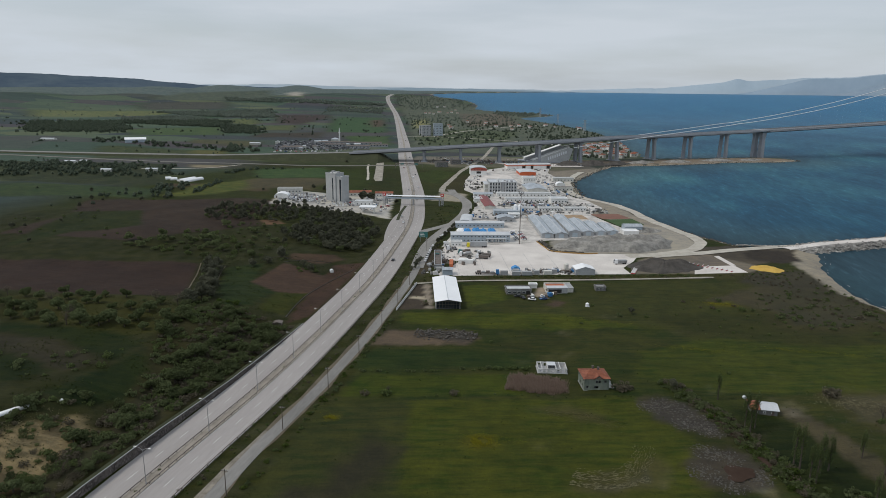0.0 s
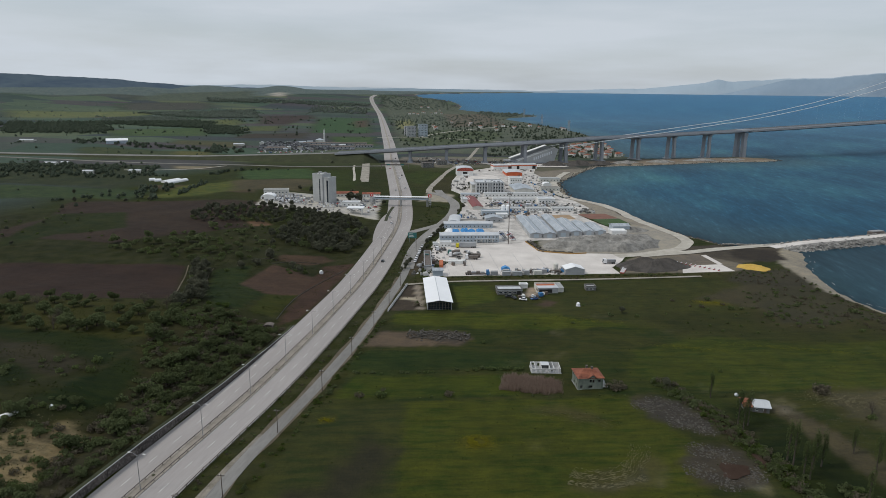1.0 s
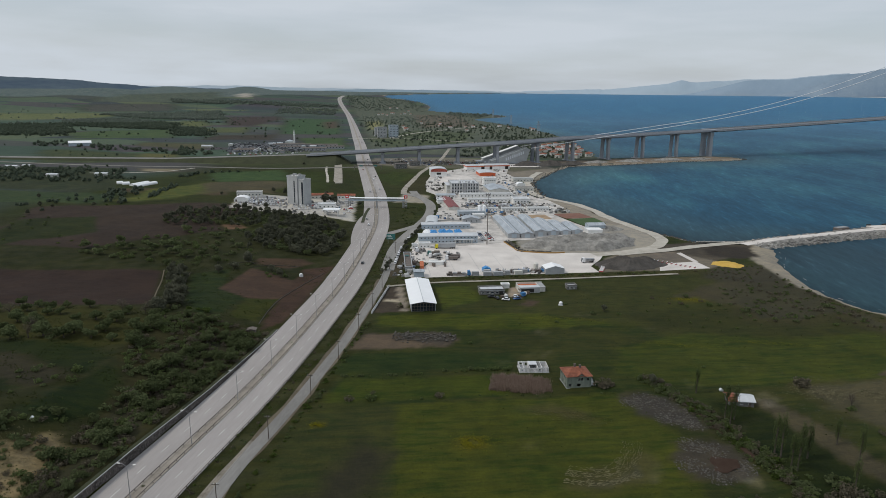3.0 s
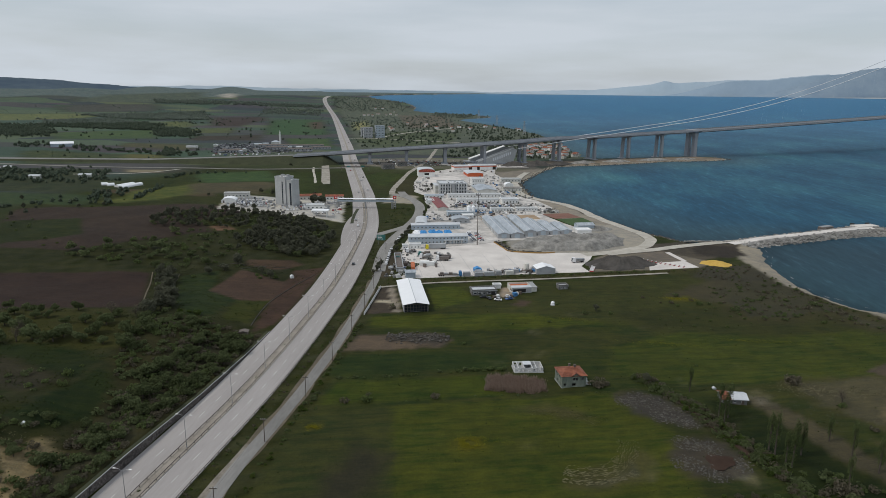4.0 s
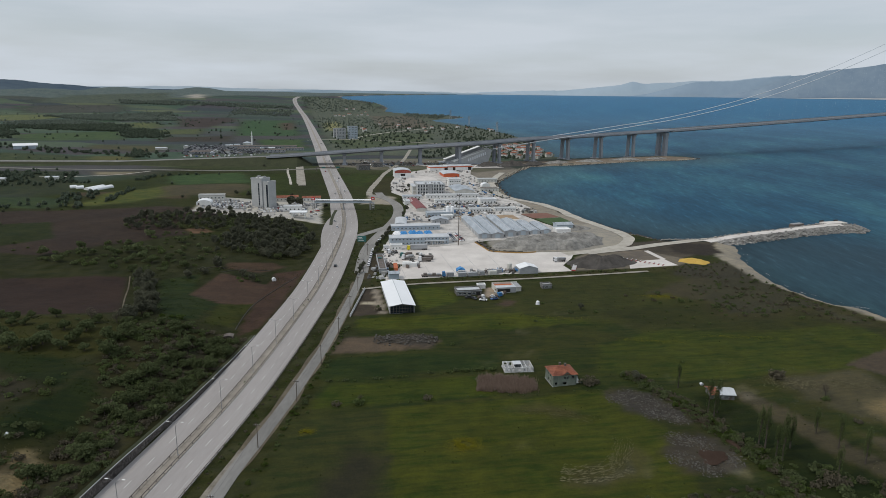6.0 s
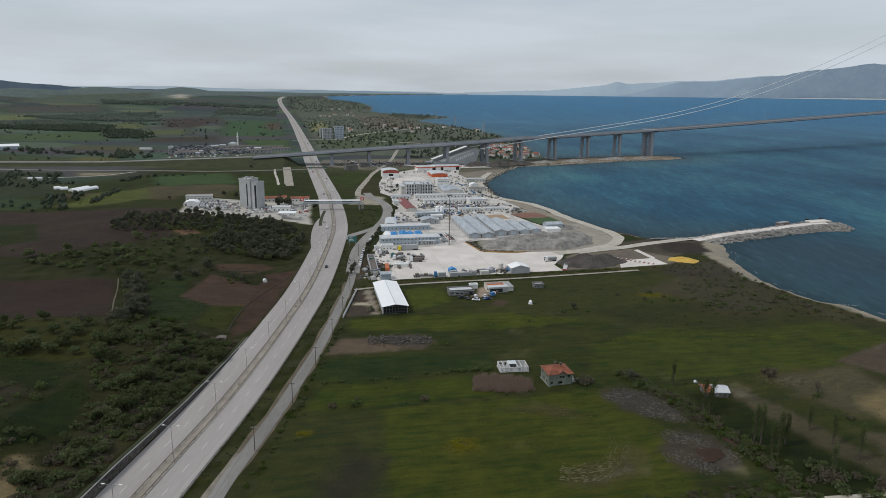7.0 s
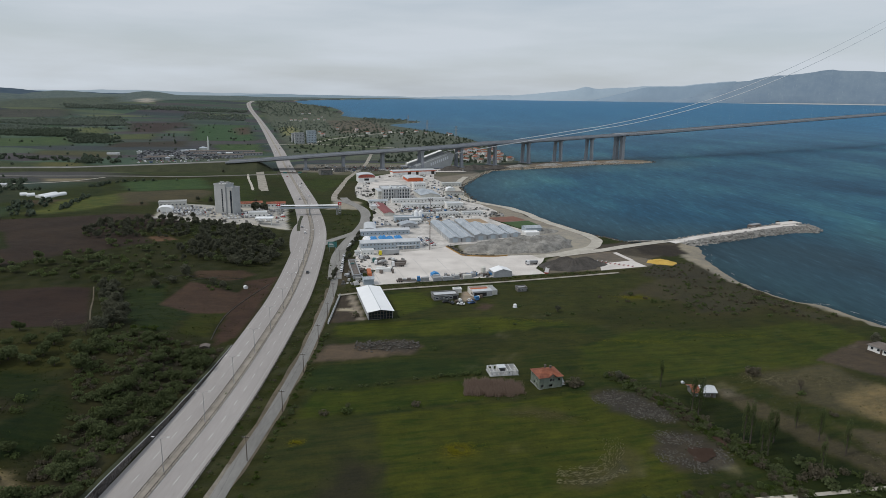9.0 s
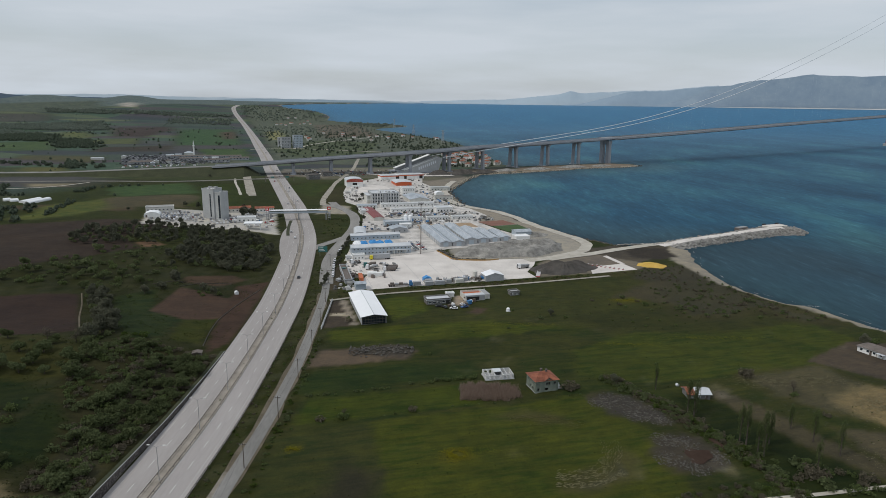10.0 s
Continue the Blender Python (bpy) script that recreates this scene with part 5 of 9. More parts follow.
for s in (-1, 1):
    n = Vector((0.563, -0.826, 0))
    bm = bmesh.new()
    put_rod(bm, (1438 - so[0] + n.x * 19 * s, 1982 - so[1] + n.y * 19 * s, -8), (1438 - so[0] + n.x * 16 * s, 1982 - so[1] + n.y * 16 * s, 404), 9.5, 6.5, 4)
    leg = part("tower_leg", bm, M["maroon_steel"], span, "maroon steel tower leg")
    bm = bmesh.new()
    put_rod(bm, (1438 - so[0] + n.x * 19 * s, 1982 - so[1] + n.y * 19 * s, -10), (1438 - so[0] + n.x * 19 * s, 1982 - so[1] + n.y * 19 * s, 5), 15, 15, 16)
    part("caisson", bm, M["concrete_grey"], span)
for z in (70, 230, 395):
    bm = bmesh.new()
    put_rod(bm, (1438 - so[0] - 0.563 * 17, 1982 - so[1] + 0.826 * 17, z), (1438 - so[0] + 0.563 * 17, 1982 - so[1] - 0.826 * 17, z), 6, 6, 4)
    part("cross_beam", bm, M["maroon_steel"], span)

# the anchorage: two slanting blocks with light lettering on the near one
an = thing("cable_anchorage", "slanting grey concrete cable anchorage with a lettered flank", "anchorage", pose(-34, 1062, lz(-34, 1062), 0, 0, 24))
for yo in (-22, 14):
    prof = [(-42, -1), (22, -1), (30, 22), (24, 24), (-36, 4)]
    part("anchor_block", prism_bm(prof, yo, yo + 9), M["tower_wall"], an)
    part("cable_roof", prism_bm([(-37, 4.2), (24, 24.4), (24, 25.4), (-38, 5.2)], yo - 0.6, yo + 9.6), M["white_wall"], an)
part("anchor_foot", box_bm(-46, -26, -1, 30, 26, 1.5, bevel=0.3), M["concrete_bridge"], an)
for k in range(9):
    bx = -12 + k * 3.6
    z = 3.6 + (bx + 36) * 0.333 - 3.6
    part("letter_bar", box_bm(bx, -22.25, z - 3.2, bx + 2.1, -21.9, z + 1.2), M["cable_white"], an)


# slim dark gantry across the highway below the viaduct
ga = thing("sign_gantry", "slim dark steel gantry spanning the highway", "gantry", pose(-228, 905, lz(-228, 905), 0, 0, 14))
part("beam", box_bm(-20, -0.5, 5.6, 20, 0.5, 6.9, bevel=0.05), M["rail_rust"], ga)
for x in (-19.5, 18.9):
    part("post", box_bm(x, -0.4, -1, x + 0.6, 0.4, 5.6), M["rail_rust"], ga)
for x in (-12, 8):
    part("sign_panel", box_bm(x, -0.62, 5.2, x + 5, -0.5, 7.2), M["sign_green"], ga)

# footbridge over the highway with red sign boxes on its stair towers
fb = thing("footbridge", "white covered footbridge over the highway with red sign boxes", "footbridge", pose(-147, 606, 0.2, 0, 0, 8))
part("walkway_floor", box_bm(-27, -1.6, 6.3, 27, 1.6, 6.8), M["concrete_grey"], fb)
part("walkway_roof", prism_bm([(-1.8, 9.3), (-0.9, 9.75), (0.9, 9.75), (1.8, 9.3), (1.8, 9.1), (-1.8, 9.1)], -27, 27), M["white_sheet"], fb).rotation_euler = (0, 0, -math.pi / 2)
for y in (-1.6, 1.5):
    part("side_panel", box_bm(-27, y, 6.8, 27, y + 0.1, 7.9), M["cladding_blue"], fb)
for x in np.linspace(-26, 26, 14):
    for y in (-1.55, 1.45):
        part("post", box_bm(x - 0.08, y, 6.8, x + 0.08, y + 0.1, 9.1), M["steel_grey"], fb)
for x in (-25.5, 0, 25.5):
    part("column", box_bm(x - 0.6, -1.0, -0.6, x + 0.6, 1.0, 6.3), M["concrete_grey"], fb)
for s in (-1, 1):
    tw = part("stair_tower", box_bm(s * 27 - 2.6 * (s < 0), -3, 6.0, s * 27 + 2.6 * (s > 0), 3, 6.4), M["concrete_grey"], fb)
    for yy in (-2.8, 2.5):
        for xx in (s * 27.2, s * 29.2):
            part("tower_post", box_bm(xx - 0.15, yy, -0.6, xx + 0.15, yy + 0.3, 9.2), M["steel_grey"], tw)
    for k in range(2):
        part("landing", box_bm(s * 28.2 - 1.3, -3, 1.8 + 2.1 * k, s * 28.2 + 1.3, 3, 2.0 + 2.1 * k), M["concrete_grey"], tw)
    part("sign_box", box_bm(s * 28.2 - 1.6, -2.2, 9.4, s * 28.2 + 1.6, -1.0, 12.2, bevel=0.05), M["red_panel"], tw, "red sign box")
    part("sign_mark", box_bm(s * 28.2 - 0.7, -2.26, 10.2, s * 28.2 + 0.7, -2.2, 11.4), M["white_wall"], tw)
# the big road sign on the verge
rs = thing("road_sign", "large green direction sign on two posts by the highway", "road sign", pose(-102.5, 458, 0.1, 0, 0, 4))
part("panel", box_bm(-3.2, -0.1, 3.2, 3.2, 0.1, 7.4, bevel=0.03), M["sign_green"], rs)
for x in (-2.2, 2.2):
    part("post", box_bm(x - 0.12, 0.1, -0.4, x + 0.12, 0.34, 7.0), M["steel_grey"], rs)
for k in range(3):
    part("text_bar", box_bm(-2.5, -0.15, 4.0 + k * 1.1, 1.4 - 0.6 * k, -0.1, 4.35 + k * 1.1), M["white_wall"], rs)


# ---------------------------------------------------------------- buildings
def slab(name, pts, z, material, label, category="pavement", thick=0.5):
    """A flat paved area with an edge."""
    bm = bmesh.new()
    top = [bm.verts.new((x, y, z)) for x, y in pts]
    low = [bm.verts.new((x, y, z - thick)) for x, y in pts]
    bm.faces.new(top)
    for i in range(len(pts)):
        j = (i + 1) % len(pts)
        bm.faces.new((top[i], low[i], low[j], top[j]))
    bmesh.ops.recalc_face_normals(bm, faces=bm.faces)
    return tagged(part(name, bm, material), label, category, kind="structure")


def wall_bm(w, h, t, holes, bm=None, y=0.0):
    """An upright wall along x with real openings (x0, z0, x1, z1)."""
    bm = bm or bmesh.new()
    xs = sorted({0.0, w, *[q[0] for q in holes], *[q[2] for q in holes]})
    zs = sorted({0.0, h, *[q[1] for q in holes], *[q[3] for q in holes]})
    for x0, x1 in zip(xs, xs[1:]):
        run = None
        for z0, z1 in zip(zs, zs[1:]):
            cx, cz = (x0 + x1) / 2, (z0 + z1) / 2
            if any(a < cx < c and b < cz < d for a, b, c, d in holes):
                if run:
                    put_box(bm, x0, y, run[0], x1, y + t, run[1])
                run = None
            else:
                run = (run[0], z1) if run else (z0, z1)
        if run:
            put_box(bm, x0, y, run[0], x1, y + t, run[1])
    bmesh.ops.remove_doubles(bm, verts=bm.verts, dist=0.001)
    return bm


_win_cache = {}


def window_mesh(w, h):
    key = (round(w, 2), round(h, 2))
    if key not in _win_cache:
        bm = bmesh.new()
        f = 0.09
        put_box(bm, -w / 2, -0.06, 0, w / 2, 0.04, f)
        put_box(bm, -w / 2, -0.06, h - f, w / 2, 0.04, h)
        put_box(bm, -w / 2, -0.06, f, -w / 2 + f, 0.04, h - f)
        put_box(bm, w / 2 - f, -0.06, f, w / 2, 0.04, h - f)
        put_box(bm, -w / 2 + f, -0.03, f, w / 2 - f, 0.03, h - f, 1)
        me = bpy.data.meshes.new("window")
        bm.to_mesh(me)
        bm.free()
        me.materials.append(M["white_wall"])
        me.materials.append(M["glass_dark"])
        _win_cache[key] = me
    return _win_cache[key]


def windows(parent, x0, x1, y, z, n, w, h, turn=0.0, name="window"):
    """n windows in a row on a face: along x at y (turn 0 or 180), or along y at x=y (turn 90 or -90)."""
    for k in range(n):
        s = x0 + (x1 - x0) * (k + 0.5) / n
        q = new(name, window_mesh(w, h))
        q.parent = parent
        q.location = (s, y, z) if turn in (0, 180) else (y, s, z)
        q.rotation_euler = (0, 0, radians(turn))


def building(name, label, category, x, y, yaw, w, d, h, roof="flat", walls="white_wall", cover="pale_roof", rise=1.5, over=0.5,
             rows=0, front=0, side=0, win=(1.4, 1.3), doors=(), group="", z=None, ridge_x=False, band=None, plinth=True):
    """A building from its front left corner: walls, roof, windows and doors as parts."""
    zb = lz(x + w * 0.5, y + d * 0.3) if z is None else z
    ob = thing(name, label, category, pose(x, y, zb, 0, 0, yaw), group)
    wall = box_bm(0, 0, -0.6, w, d, h)
    part("wall", wall, M[walls], ob)
    if roof == "flat":
        bm = bmesh.new()
        put_box(bm, -over * 0.4, -over * 0.4, h, w + over * 0.4, d + over * 0.4, h + 0.25)
        part("roof", bm, M[cover], ob)
        bm = bmesh.new()
        t = 0.3
        for a in ((-0.2, -0.2, w + 0.2, t), (-0.2, d - t, w + 0.2, d + 0.2), (-0.2, t, t, d - t), (w - t, t, w + 0.2, d - t)):
            put_box(bm, a[0], a[1], h + 0.25, a[2], a[3], h + 0.85)
        part("parapet", bm, M[walls], ob)
    elif roof in ("gable", "barrel"):
        if ridge_x:
            L, S = w, d
        else:
            L, S = d, w
        if roof == "gable":
            out = [(-over, h - 0.15), (S / 2, h + rise), (S + over, h - 0.15)]
            prof = out + [(S + over, h + 0.03), (S / 2, h + rise + 0.2), (-over, h + 0.03)]
            gab = [(0, h), (S / 2, h + rise - 0.05), (S, h)]
        else:
            n = 10
            arc = [(S / 2 - (S / 2 + over) * math.cos(math.pi * k / n), h + rise * math.sin(math.pi * k / n) - 0.1) for k in range(n + 1)]
            prof = arc + [(a, b + 0.2) for a, b in reversed(arc)]
            gab = [(a, b) for a, b in arc]
        turn = Matrix.Translation((0, S, 0)) @ Matrix.Rotation(-math.pi / 2, 4, "Z") if ridge_x else Matrix.Identity(4)
        bm = prism_bm(prof, -over, L + over)
        bmesh.ops.transform(bm, matrix=turn, verts=bm.verts)
        part("roof", bm, M[cover], ob)
        bm = prism_bm(gab, 0.01, L - 0.01)
        bmesh.ops.transform(bm, matrix=turn, verts=bm.verts)
        part("gable", bm, M[walls], ob)
    elif roof == "hip":
        bm = bmesh.new()
        o = over
        base = [bm.verts.new(q) for q in ((-o, -o, h - 0.1), (w + o, -o, h - 0.1), (w + o, d + o, h - 0.1), (-o, d + o, h - 0.1))]
        k = min(w, d) / 2
        rid = [bm.verts.new((k, d / 2, h + rise)), bm.verts.new((w - k + 0.01, d / 2, h + rise))] if w >= d else [bm.verts.new((w / 2, k, h + rise)), bm.verts.new((w / 2, d - k + 0.01, h + rise))]
        if w >= d:
            sets = ((base[0], base[1], rid[1], rid[0]), (base[1], base[2], rid[1]), (base[2], base[3], rid[0], rid[1]), (base[3], base[0], rid[0]))
        else:
            sets = ((base[0], base[1], rid[0]), (base[1], base[2], rid[1], rid[0]), (base[2], base[3], rid[1]), (base[3], base[0], rid[0], rid[1]))
        for q in sets:
            bm.faces.new(q)
        bm.faces.new(list(reversed(base)))
        part("roof", bm, M[cover], ob)
    if band:
        part("fascia", box_bm(-0.15, -0.15, h - 1.5, w + 0.15, d + 0.15, h - 0.2), M[band], ob)
    fh = h / max(rows, 1)
    for r in range(rows):
        zz = r * fh + fh * 0.32
        if front:
            windows(ob, 0.4, w - 0.4, -0.02, zz, front, *win)
            windows(ob, 0.4, w - 0.4, d + 0.02, zz, front, *win, turn=180)
        if side:
            windows(ob, 0.4, d - 0.4, w + 0.02, zz, side, *win, turn=90)
            windows(ob, 0.4, d - 0.4, -0.02, zz, side, *win, turn=-90)
    # Near-black doors are sheets standing in for shaded openings.
    for dx, dw, dh, mat_k in doors:
        part("door", box_bm(dx, -0.12, -0.1, dx + dw, 0.05, dh), M[mat_k], ob)
    return ob


def local(x, y, yaw, u, v):
    c, s = math.cos(radians(yaw)), math.sin(radians(yaw))
    return x + c * u - s * v, y + s * u + c * v


A14 = 14.0
# paved yards of the works
slab("pavement", [(-84, 444), (-80, 412), (-66, 408), (-74, 375), (-72, 371), (20, 397), (43, 403), (39, 417), (47, 436), (52, 456), (14, 450), (-6, 449), (-20, 477), (-30, 470)], 0.12, M["concrete"],
     "wide pale concrete yard of a works depot")
slab("pavement", [(-86, 444), (-30, 470.5), (-20, 477.5), (-10, 486), (45, 503), (62, 520), (40, 560), (22, 600), (34, 640), (20, 682), (5, 702), (-14, 760), (-14, 850), (-30, 905), (-30, 975), (-95, 958), (-132, 890),
                  (-128, 800), (-116, 720), (-98, 690), (-88, 620), (-84, 560), (-86, 500)], 0.10, M["camp_ground"], "worn grey paved grounds of a works camp")
slab("pavement", [(82, 413), (116, 425), (111, 441), (85, 431)], 0.12, M["concrete"], "pale concrete pad by a soil heap")
slab("pavement", [(103, 464), (106.5, 466), (112.5, 441.5), (109, 440.5)], 0.12, M["concrete"], "pale concrete strip by a dirt lot")
slab("pavement", [(-40, 985), (20, 1000), (-10, 1030), (-120, 1010)], 0.14, M["concrete"], "pale paved strip below the viaduct")
for k in range(6):
    x0, y0 = local(-72, 372, A14, 12 + 16 * k, 3)
    x1, y1 = local(-72, 372, A14, 12 + 16 * k, 66 - 4 * k)
    tagged(part("joint", raw_mesh("joint", [(x0, y0, 0.126), (x0 + 0.18, y0, 0.126), (x1 + 0.18, y1, 0.126), (x1, y1, 0.126)], [(0, 1, 2, 3)]), M["concrete_grey"]), "dark expansion joint in the yard concrete", "joint", kind="structure")
slab("court", [(22, 603), (47, 612), (57, 592), (33, 582)], 0.16, M["court_red"], "red sports court with white lines", "court")
slab("pitch", [(34, 580), (58, 590), (66, 566), (44, 555)], 0.17, M["court_green"], "green fenced sports pitch", "pitch")
slab("yard", [(-33, 563), (-8, 570), (-14, 590), (-38, 584)], 0.17, M["soil_red"], "bare reddish lot among the sheds", "yard")
slab("yard", [(-4, 571), (20, 578), (14, 598), (-10, 591)], 0.17, M["soil_red"], "bare reddish lot among the sheds", "yard")

# white hall with an open glazed front
hall = thing("hall", "long white sheet-roofed hall with a dark open front", "hall", pose(-61.6, 310.8, 0, 0, 0, A14) @ Matrix.Diagonal((0.9, 1.0, 0.76, 1)))
bm = bmesh.new()
wall_bm(43.5, 5.35, 0.25, [(2 + 5 * k, 2.8, 5.5 + 5 * k, 4.6) for k in range(8)], bm)
bmesh.ops.rotate(bm, cent=(0, 0, 0), matrix=Matrix.Rotation(math.pi / 2, 3, "Z"), verts=bm.verts)
part("side_wall", bm, M["grey_wall"], hall).location = (0.25, 0, 0)
bm = wall_bm(43.5, 5.35, 0.25, [(2 + 5 * k, 2.8, 5.5 + 5 * k, 4.6) for k in range(8)])
bmesh.ops.rotate(bm, cent=(0, 0, 0), matrix=Matrix.Rotation(math.pi / 2, 3, "Z"), verts=bm.verts)
part("side_wall", bm, M["grey_wall"], hall).location = (14.0, 0, 0)
part("back_wall", prism_bm([(0.25, 0), (13.75, 0), (13.75, 5.4), (7, 6.7), (0.25, 5.4)], 43.2, 43.5), M["grey_wall"], hall)
part("roof", prism_bm([(-0.7, 5.3), (7, 6.8), (14.7, 5.3), (14.7, 5.5), (7, 7.05), (-0.7, 5.5)], -0.9, 44.3), M["white_sheet"], hall, "bright white sheet roof")
part("ridge_cap", box_bm(6.8, -0.9, 7.0, 7.2, 44.3, 7.12), M["pale_roof"], hall)
for k in range(9):
    part("front_post", box_bm(0.3 + 1.66 * k, -0.05, -0.2, 0.46 + 1.66 * k, 0.11, 5.3 + 1.4 * (1 - abs(k - 4) / 4)), M["rail_rust"], hall)
for z in (1.2, 3.2, 5.2):
    part("front_rail", box_bm(0.25, -0.02, z, 13.75, 0.08, z + 0.12), M["rail_rust"], hall)
part("glazing", prism_bm([(0.3, 0), (13.7, 0), (13.7, 5.3), (7, 6.6), (0.3, 5.3)], 0.3, 0.34), M["glass_dark"], hall)
part("floor_slab", box_bm(0.3, 0.4, -0.4, 13.7, 43, 0.1), M["concrete_grey"], hall)
gw = thing("garden_wall", "low white wall along the service road", "wall", pose(-80.6, 304, 0, 0, 0, 91))
part("wall_body", box_bm(0, 0, -0.4, 47, 0.35, 1.2), M["white_wall"], gw)
part("coping", box_bm(-0.05, -0.06, 1.2, 47.05, 0.41, 1.32), M["concrete_grey"], gw)

# the deserted two-storey house
HX, HY, HW = 12.5, 231.8, 14.0
house = thing("house", "derelict two-storey house with grey-green walls and red tiled roof", "house", pose(HX, HY, lz(16, 236), 0, 0, HW) @ Matrix.Diagonal((0.83, 0.83, 0.81, 1)))
w_, d_, h_ = 11.5, 10.5, 5.9
fh = [(1.0, 1.0, 2.0, 2.2), (5.3, 3.6, 6.2, 4.9), (6.6, 3.6, 7.5, 4.9), (4.8, 0.9, 6.6, 2.1), (9.2, 3.7, 10.3, 4.9)]
part("front_wall", wall_bm(w_, h_, 0.3, fh), M["green_wall"], house)
part("back_wall", wall_bm(w_, h_, 0.3, fh), M["green_wall"], house).location = (0, d_ - 0.3, 0)
sh_ = [(1.0, 3.6, 2.0, 4.9), (3.2, 3.6, 4.2, 4.9), (5.6, 3.6, 6.6, 4.9), (8.0, 3.6, 9.0, 4.9), (2.0, 0.9, 3.2, 2.2), (5.2, 0.9, 6.4, 2.2)]
for x in (0.3, w_):
    bm = wall_bm(d_ - 0.6, h_, 0.3, sh_)
    bmesh.ops.rotate(bm, cent=(0, 0, 0), matrix=Matrix.Rotation(math.pi / 2, 3, "Z"), verts=bm.verts)
    part("side_wall", bm, M["green_wall"], house).location = (x, 0.3, 0)
part("upper_floor", box_bm(0.3, 0.3, 2.85, w_ - 0.3, d_ - 0.3, 3.05), M["concrete_grey"], house)
part("ground_floor", box_bm(-0.2, -0.2, -0.6, w_ + 0.2, d_ + 0.2, 0.05), M["concrete_grey"], house)
bm = bmesh.new()
o = 0.6
b0 = [bm.verts.new(q) for q in ((-o, -o, h_), (w_ + o, -o, h_), (w_ + o, d_ + o, h_), (-o, d_ + o, h_))]
r0, r1 = bm.verts.new((3.8, d_ / 2, h_ + 2.5)), bm.verts.new((w_ - 3.8, d_ / 2, h_ + 2.5))
for q in ((b0[0], b0[1], r1, r0), (b0[1], b0[2], r1), (b0[2], b0[3], r0, r1), (b0[3], b0[0], r0)):
    bm.faces.new(q)
bm.faces.new(list(reversed(b0)))
roof_o = part("roof", bm, M["tile_red"], house, "faded red clay tile roof")
# rows of tiles as low ridges on the front and back slopes
for k in range(1, 9):
    t = k / 9
    y, z = -o + (d_ / 2 + o) * t, h_ + 2.5 * t + 0.03
    x0, x1 = -o + (3.8 + o) * t, w_ + o - (3.8 + o) * t
    part("tile_row", box_bm(x0, y - 0.05, z - 0.03, x1, y + 0.05, z + 0.04), M["tile_red"], roof_o)
part("dormer_gable", prism_bm([(4.6, h_ - 0.9), (8.2, h_ - 0.9), (8.2, h_), (6.4, h_ + 1.25), (4.6, h_)], -0.25, 1.6), M["green_wall"], house)
part("dormer_roof", prism_bm([(4.1, h_ - 0.1), (6.4, h_ + 1.45), (8.7, h_ - 0.1), (8.7, h_ + 0.05), (6.4, h_ + 1.62), (4.1, h_ + 0.05)], -0.7, 2.6), M["tile_red"], house)
for cx, cy in ((4.9, 5.9), (7.0, 4.6)):
    ch = part("chimney", box_bm(cx, cy, h_ + 1.4, cx + 0.8, cy + 0.8, h_ + 3.4), M["brown_roof"], house)
    part("chimney_cap", box_bm(cx - 0.12, cy - 0.12, h_ + 3.4, cx + 0.92, cy + 0.92, h_ + 3.55), M["brown_roof"], ch)
part("balcony", box_bm(w_, 2.0, 2.8, w_ + 1.6, 8.0, 3.0), M["concrete_grey"], house)
part("stair_parapet", prism_bm([(w_ + 0.1, 0.0), (w_ + 3.0, 0.0), (w_ + 3.0, 0.5), (w_ + 0.1, 4.1)], 1.6, 1.8), M["white_wall"], house)

# roofless white shell beside it
ruin = thing("ruined_building", "roofless white single-storey shell with bare inner walls", "ruin", pose(-5.4, 243.6, lz(0, 247), 0, 0, 9) @ Matrix.Diagonal((0.93, 0.93, 0.68, 1)))
ro = [(0.8, 0.8, 2.2, 2.0), (3.2, 0.0, 4.2, 2.1), (5.6, 0.8, 7.2, 2.0), (8.2, 0.2, 9.6, 2.2), (10.2, 0.0, 11.6, 2.5)]
part("front_wall", wall_bm(12.5, 2.8, 0.25, ro), M["aged_white"], ruin)
part("back_wall", wall_bm(12.5, 2.8, 0.25, ro[:3]), M["aged_white"], ruin).location = (0, 7.2, 0)
for k, x in enumerate((0.25, 4.4, 8.0, 12.5)):
    bm = wall_bm(6.95, 2.8, 0.25, [(2.0, 0.0, 3.2, 2.1)] if k % 3 else [(1.0, 0.8, 2.4, 2.0), (4.0, 0.8, 5.6, 2.0)])
    bmesh.ops.rotate(bm, cent=(0, 0, 0), matrix=Matrix.Rotation(math.pi / 2, 3, "Z"), verts=bm.verts)
    part("cross_wall", bm, M["aged_white"], ruin).location = (x, 0.25, 0)
part("floor_slab", box_bm(-0.3, -0.3, -0.5, 12.8, 7.75, 0.06), M["concrete_grey"], ruin)
for x in (1.5, 9.4):
    part("ring_beam", box_bm(x, 0.1, 2.8, x + 0.3, 7.4, 3.0), M["aged_white"], ruin)
part("roof_remnant", box_bm(4.4, 3.6, 2.82, 8.0, 7.4, 2.98), M["pale_roof"], ruin)

